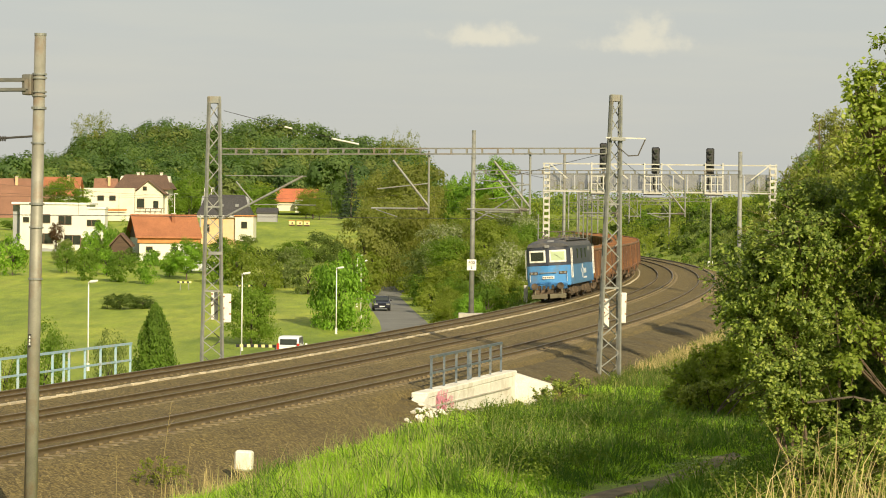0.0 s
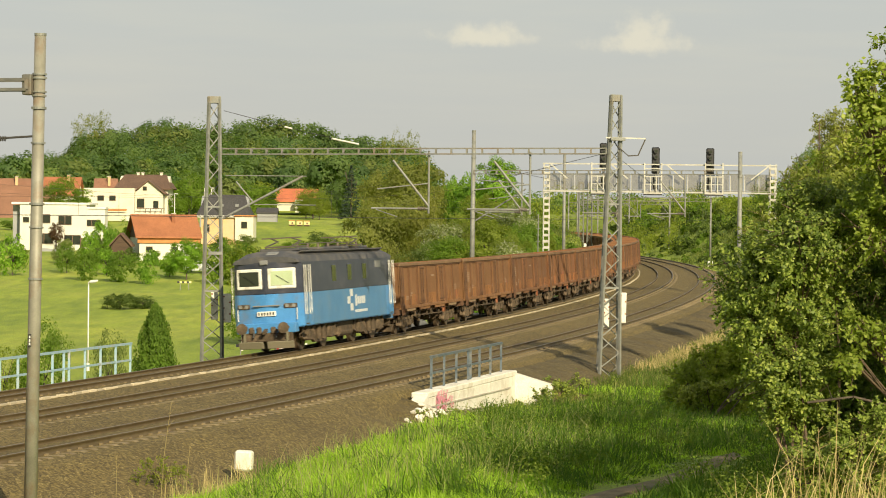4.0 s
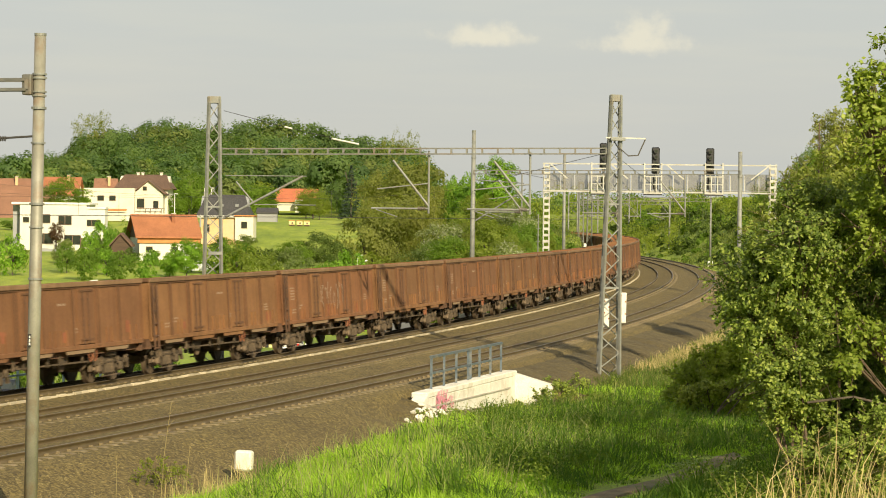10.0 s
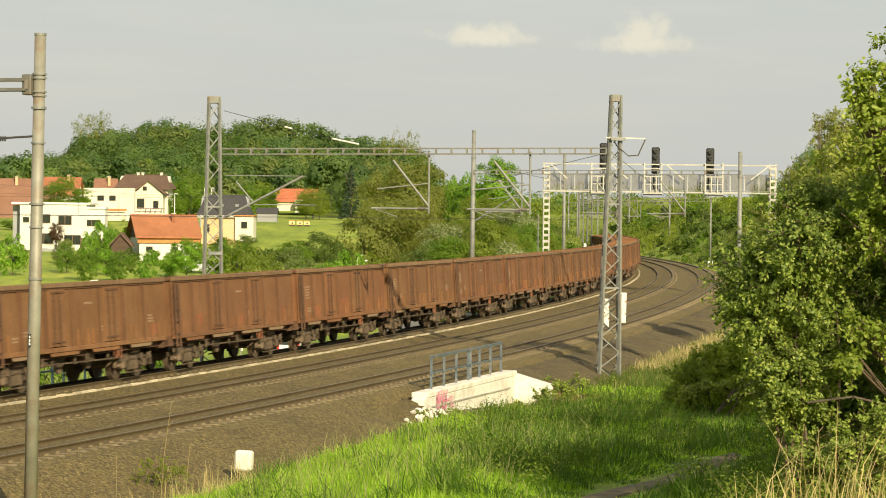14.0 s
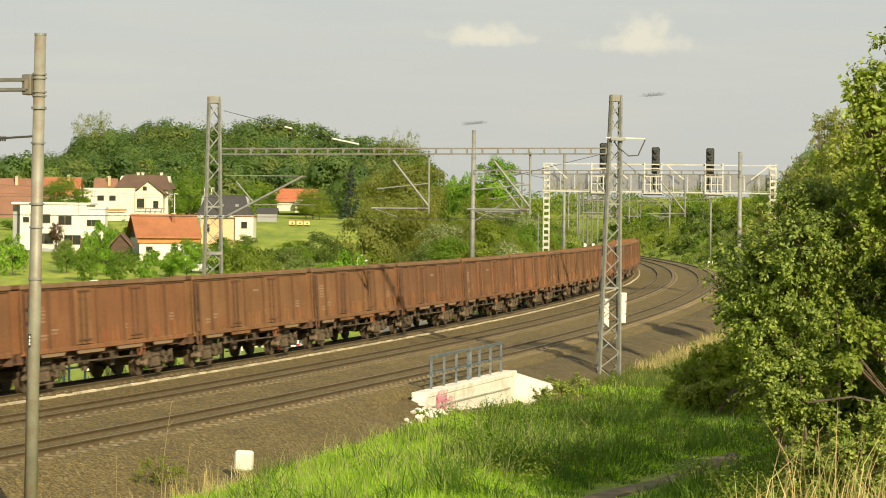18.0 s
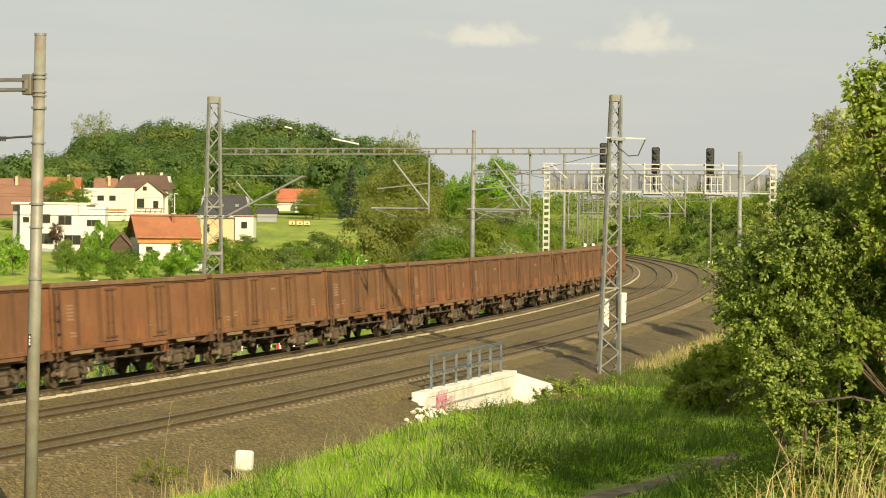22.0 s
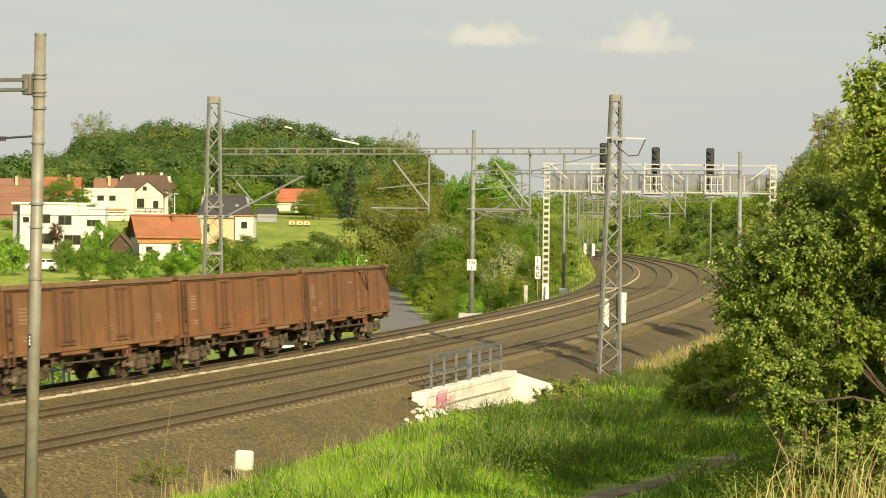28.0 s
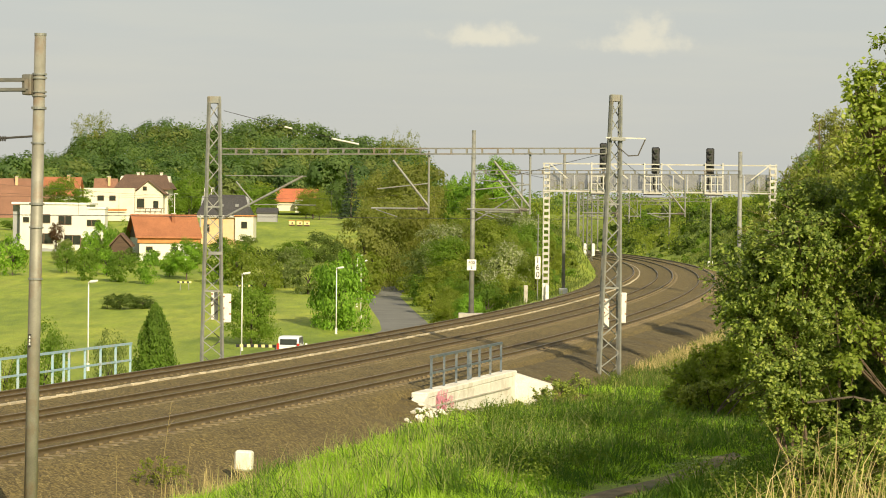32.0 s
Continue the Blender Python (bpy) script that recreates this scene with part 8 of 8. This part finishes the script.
G_VERGE = leaf_material("verge_grass", (0.075, 0.115, 0.028), (0.12, 0.165, 0.04), (0.2, 0.225, 0.075), 0.8, 0.42)
G_SEED = leaf_material("grass_seed_heads", (0.24, 0.26, 0.10), (0.34, 0.34, 0.15), (0.45, 0.42, 0.22), 0.5, 0.35)
G_STRAW = leaf_material("straw", (0.36, 0.28, 0.14), (0.50, 0.40, 0.21), (0.62, 0.51, 0.30), 0.5, 0.25)
gr = np.random.default_rng(8)


def on_bank(x, y):
    w, _s2 = right_of_line(x, y)
    edge = 13.9 + 0.5 * np.sin(y * 0.9) + 0.35 * np.sin(x * 2.1 + y * 1.7)
    return (w > edge) & (path_distance(x, y) > (0.27 + 0.07 * np.sin(y * 2.1)) * smooth(44, 40, y))


def bank_height(x, y):
    return (0.245 + 0.09 * np.sin(x * 1.3 + 0.5) * np.cos(y * 0.45) + 0.05 * np.sin(x * 3.7 + y * 1.1))


grass_field("bank_grass", "tall fresh green grass on the bank", G_FRESH, gr, 300000, 26.3, 125, bank_height, 0.0115, 0.5, on_bank)


# tufts crowd the right side, where their dark colour paints the bank's shade
def tufted(x, y):
    return on_bank(x, y) & (lattice_noise(x, y, 0.8, 31) + 0.5 * lattice_noise(x, y, 0.3, 32) > 0.75 - 0.95 * smooth(-0.6, 0.9, x - (y - 33) * 0.03))


G_TUFT = leaf_material("grass_tuft", (0.062, 0.135, 0.022), (0.105, 0.195, 0.03), (0.18, 0.265, 0.055), 0.8, 0.5)
grass_field("grass_tufts", "taller grass tufts and nettles, darkened to paint shade on the bank", G_TUFT, gr, 190000, 26.3, 120, lambda x, y: 0.40 + 0.10 * np.sin(x * 4.3 + y * 2.2), 0.014, 0.45, tufted)
grass_field("bank_weeds", "pale seeding grass stalks among the green", G_SEED, gr, 13000, 28, 110, lambda x, y: 0.52 + 0.1 * np.sin(x * 3 + y), 0.006, 0.28, on_bank)


def line_grass(name, label, mat, n, s0, s1, w0, w1, h, w, lean):
    """Grass along the line, s0 to s1, w0 to w1 to its right."""
    s, o = gr.uniform(s0, s1, n), gr.triangular(w0, (w0 + w1) / 2, w1, n)
    p = np.array([on_line(a, -b)[:2] for a, b in zip(s, o)])
    x, y = p[:, 0], p[:, 1]
    k = np.sin(s * 0.9) + np.sin(s * 2.3 + 1) + gr.normal(0, 0.8, n) > -0.6
    x, y = x[k], y[k]
    v = blades(gr, x, y, h * gr.uniform(0.5, 1.3, len(x)), w * gr.uniform(0.6, 1.3, len(x)), lean * gr.uniform(0.5, 1.5, len(x)))
    k = np.arange(0, len(v), 6)[:, None]
    f = np.concatenate([k + np.array([0, 1, 2, 3]), k + np.array([3, 2, 4, 5])])
    return solid(name, fast_mesh(name, v, f, mat), None, label, "grass", kind="stuff")


line_grass("dry_grass", "belt of dry straw-coloured grass along the ballast", G_STRAW, 9000, 42, 110, 12.9, 15.0, 0.55, 0.018, 0.3)
line_grass("verge_grass", "short mixed grass at the edge of the ballast", G_SEED, 7000, 32, 130, 12.7, 18, 0.42, 0.016, 0.3)
line_grass("verge_tufts", "dark olive tufts at the edge of the ballast", G_VERGE, 60000, 32, 130, 12.7, 18, 0.42, 0.018, 0.3)

line_grass("edge_grass", "sparse short grass at the foot of the ballast", G_VERGE, 26000, 31, 130, 12.5, 14.6, 0.24, 0.014, 0.35)
line_grass("slope_grass", "rough olive grass beside the curve", G_VERGE, 22000, 112, 300, -14, -2.9, 0.5, 0.05, 0.3)
line_grass("slope_grass", "rough olive grass on the cutting", G_VERGE, 34000, 128, 330, 12.5, 34, 0.6, 0.055, 0.3)


def weed_patches():
    """Broad-leaved weeds scattered through the bank grass."""
    n = 1300
    y = 24 * (100 / 24) ** gr.random(n)
    x = gr.uniform(0.0, 0.17, n) * y
    k = on_bank(x, y) & (np.sin(x * 1.1 + y * 0.37) + np.sin(y * 0.71 - x) + gr.normal(0, 0.5, n) > 0.3) & (path_distance(x, y) > 0.6)
    x, y = x[k], y[k]
    r = gr.uniform(0.12, 0.3, len(x))
    per = 46
    e = gr.normal(size=(len(x), per, 3))
    e /= np.linalg.norm(e, axis=2)[:, :, None]
    c = np.stack([x, y, ground_height(x, y) + 0.24 + r * 0.5], 1)[:, None] + e * (r[:, None] * gr.uniform(0.4, 1.05, (len(x), per)))[:, :, None]
    size = np.repeat(0.022 + y * 0.0006, per)
    v = cards(gr, c.reshape(-1, 3), (e + np.array((0, 0, 0.6))).reshape(-1, 3) + gr.normal(0, 0.3, (len(x) * per, 3)), size, 0.6)
    solid("bank_weeds", leaf_mesh("bank_weeds", v, L_NEARMID), None, "leafy green weeds and nettles in the bank grass", "weeds", kind="stuff")


L_NEARMID = leaf_material("weed_leaf", (0.11, 0.165, 0.03), (0.17, 0.24, 0.044), (0.27, 0.33, 0.072), 0.7, 0.5)
weed_patches()


def reed_corner(x, y):
    return (x / y > 0.095) & (gr.random(len(x)) < smooth(0.09, 0.15, x / y))


grass_field("dry_reeds", "dry pale reed stalks in the foreground", G_STRAW, gr, 2300, 19.5, 23.0, lambda x, y: 0.38 + 0.4 * smooth(0.10, 0.14, x / y) + 0.25 * np.sin(x * 5 + y), 0.0075, 0.32, reed_corner)


def left_toe(x, y):
    w, _s2 = right_of_line(x, y)
    return (w > 12.6) & (w < 15.5) & (x / y < -0.06) & (y < 66)


grass_field("dry_stalks", "thin dry weed stalks at the ballast edge", G_STRAW, gr, 20000, 40, 62, lambda x, y: 0.55 + 0.3 * np.sin(x * 7 + y), 0.008, 0.3, left_toe)
for i, (x, y, h) in enumerate(((-4.95, 44.0, 2.1), (-5.9, 45.5, 1.4), (-4.6, 45, 1.2), (5.28, 36.2, 3.6), (6.06, 40.6, 5.35), (3.2, 23.4, 0.7), (3.5, 23.0, 1.0), (3.42, 23.2, 0.8))):
    st = bmesh.new()
    z = ground_z(x, y)
    lean = rt.uniform(-0.18, 0.12) * (1.0 if h < 3 else 0.2)
    tube(st, (0, 0, 0), (lean * h * 0.4, 0, h * 0.55), 0.006 if h < 3 else 0.02, 0.005 if h < 3 else 0.015, n=5)
    tube(st, (lean * h * 0.4, 0, h * 0.55), (lean * h, 0, h), 0.005 if h < 3 else 0.015, 0.002 if h < 3 else 0.01, n=5)
    for j in range(5):
        f = 0.75 + j * 0.05
        tube(st, (lean * h * f, 0, h * f), (lean * h * f + rt.uniform(-0.12, 0.12), rt.uniform(-0.1, 0.1), h * (f + 0.06)), 0.004, 0.002, n=4)
    solid("dry_stalk", st, M_TWIG if i in (3, 4) else G_DRY, "single tall dead weed stalk", "weed stalk", "dead weed stalks", m=Matrix.Translation((x, y, z)))
# a swallow that darts across the view once
def swallow():
    b = thing("swallow", "small dark swallow in swift flight", "bird")
    bm = bmesh.new()
    bmesh.ops.create_uvsphere(bm, u_segments=10, v_segments=6, radius=1.0, matrix=Matrix.Diagonal((0.075, 0.022, 0.022, 1)))
    part("body", bm, M_BLACK, b, smooth=True)
    for side in (-1, 1):
        bm = bmesh.new()
        prism(bm, [(-0.02, 0.0), (0.035, 0.0), (0.0, 0.09), (-0.07, 0.15), (-0.03, 0.07)], 0.004, Matrix.Rotation(radians(side * -75), 4, "X"))
        part("wing", bm, M_BLACK, b)
    part("tail", one(box, (0.07, 0.03, 0.004), (-0.095, 0, 0)), M_BLACK, b)
    return b


birds = [swallow(), swallow()]


def turning(wheel, r, rows, offset):
    """Keys a wheel that rolls: rows of (t, distance)."""
    walk(wheel, [(t, Matrix.Translation(offset) @ Matrix.Rotation(d / r, 4, "Y")) for t, d in rows])


def motions():
    for ob, s0, half in train:
        walk(ob, [(t, wagon_row(t, s0, half)) for t in range(0, 33)])
    # the wheels roll while their vehicle is on the stretch in view
    for ob, s0, half in train:
        first, last = max(0.0, (s0 - 128) / SPEED), min(32.0, (s0 - 2) / SPEED)
        ts = [0.0] + [i / FPS for i in range(math.ceil(first * FPS) + 1, int(last * FPS))] + [32.0]
        for w in ob.children_recursive:
            if w.name.startswith("wheelset"):
                r = w.matrix_basis.translation.z
                rows = [(t, -SPEED * min(max(t, first), last)) for t in ts]
                turning(w, r, rows, w.matrix_basis.translation.copy())
    # the dark car drives along the road at a steady pace and halts past the bend
    p = [Vector((x, y, ground_z(x, y) + 0.06)) for x, y in DRIVE]
    dist = [0.0]
    for a, b in zip(p[:-1], p[1:]):
        dist.append(dist[-1] + (b - a).length)
    rows = []
    for i in range(0, 65):
        t = i * 0.5
        d = min(11.0 + 13.5 * t, dist[-1])
        e = min(d + 1.5, dist[-1])
        f = e - 3.0
        at = [np.interp(d, dist, [q[k] for q in p]) for k in range(3)]
        dx, dy = (np.interp(e, dist, [q[k] for q in p]) - np.interp(f, dist, [q[k] for q in p]) for k in range(2))
        rows.append((t, Matrix.Translation(at) @ Matrix.Rotation(math.atan2(dy, dx), 4, "Z")))
    walk(dark_car, rows)
    stop = (dist[-1] - 11.0) / 13.5
    ts = [i / FPS for i in range(0, int(stop * FPS))] + [32.0]
    for w in dark_car.children:
        if w.name.startswith("wheel"):
            turning(w, 0.32, [(t, 13.5 * min(t, stop)) for t in ts], w.matrix_basis.translation.copy())
    zc = [(x, ground_z(x, 304)) for x in (-29.4, -33.2, -36.4, -40.0, -45.0, -70.0)]
    walk(passing_car, [(t, Matrix.Translation((x, 304, z + 0.03)) @ Matrix.Rotation(math.pi, 4, "Z")) for t, (x, z) in zip((0.0, 23.0, 24.0, 25.2, 27.0), zc)]
         [:1] + [(22.0, Matrix.Translation((zc[0][0], 304, zc[0][1] + 0.03)) @ Matrix.Rotation(math.pi, 4, "Z"))]
         + [(t, Matrix.Translation((x, 304, z + 0.03)) @ Matrix.Rotation(math.pi, 4, "Z")) for t, (x, z) in zip((23.0, 24.0, 25.2, 27.0, 32.0), zc[1:])])
    # the swallows swoop twice above the hedge, wheel round out of sight and cross the view
    for bird, swoop, cross in zip(birds, (((12.0, 13.72, 120, 14.98), (13.5, 13.45, 120, 12.30)), ((12.0, 14.16, 120, 14.92), (13.5, 15.40, 120, 12.76))), ((0.49, 40, 7.12), (3.34, 40, 7.60))):
        rows = [(0.0, (30, 120, 19)), (11.0, (9.0, 120, 21.0))]
        for t, x, y, z in swoop:
            rows += [(t - 0.4, (x - 3.0, y, z + 5.5)), (t, (x, y, z)), (t + 0.5, (x + 4.5, y, z + 5.5))]
        x, y, z = cross
        rows += [(16.0, (x - 40, y, z - 4.0)), (18.0, (x, y, z)), (20.0, (x + 40, y, z + 4.0)), (32.0, (x + 90, y, z + 12))]
        heading = Matrix.Rotation(radians(-8), 4, "Y")
        walk(bird, [(t, Matrix.Translation(p) @ heading) for t, p in rows])

motions()
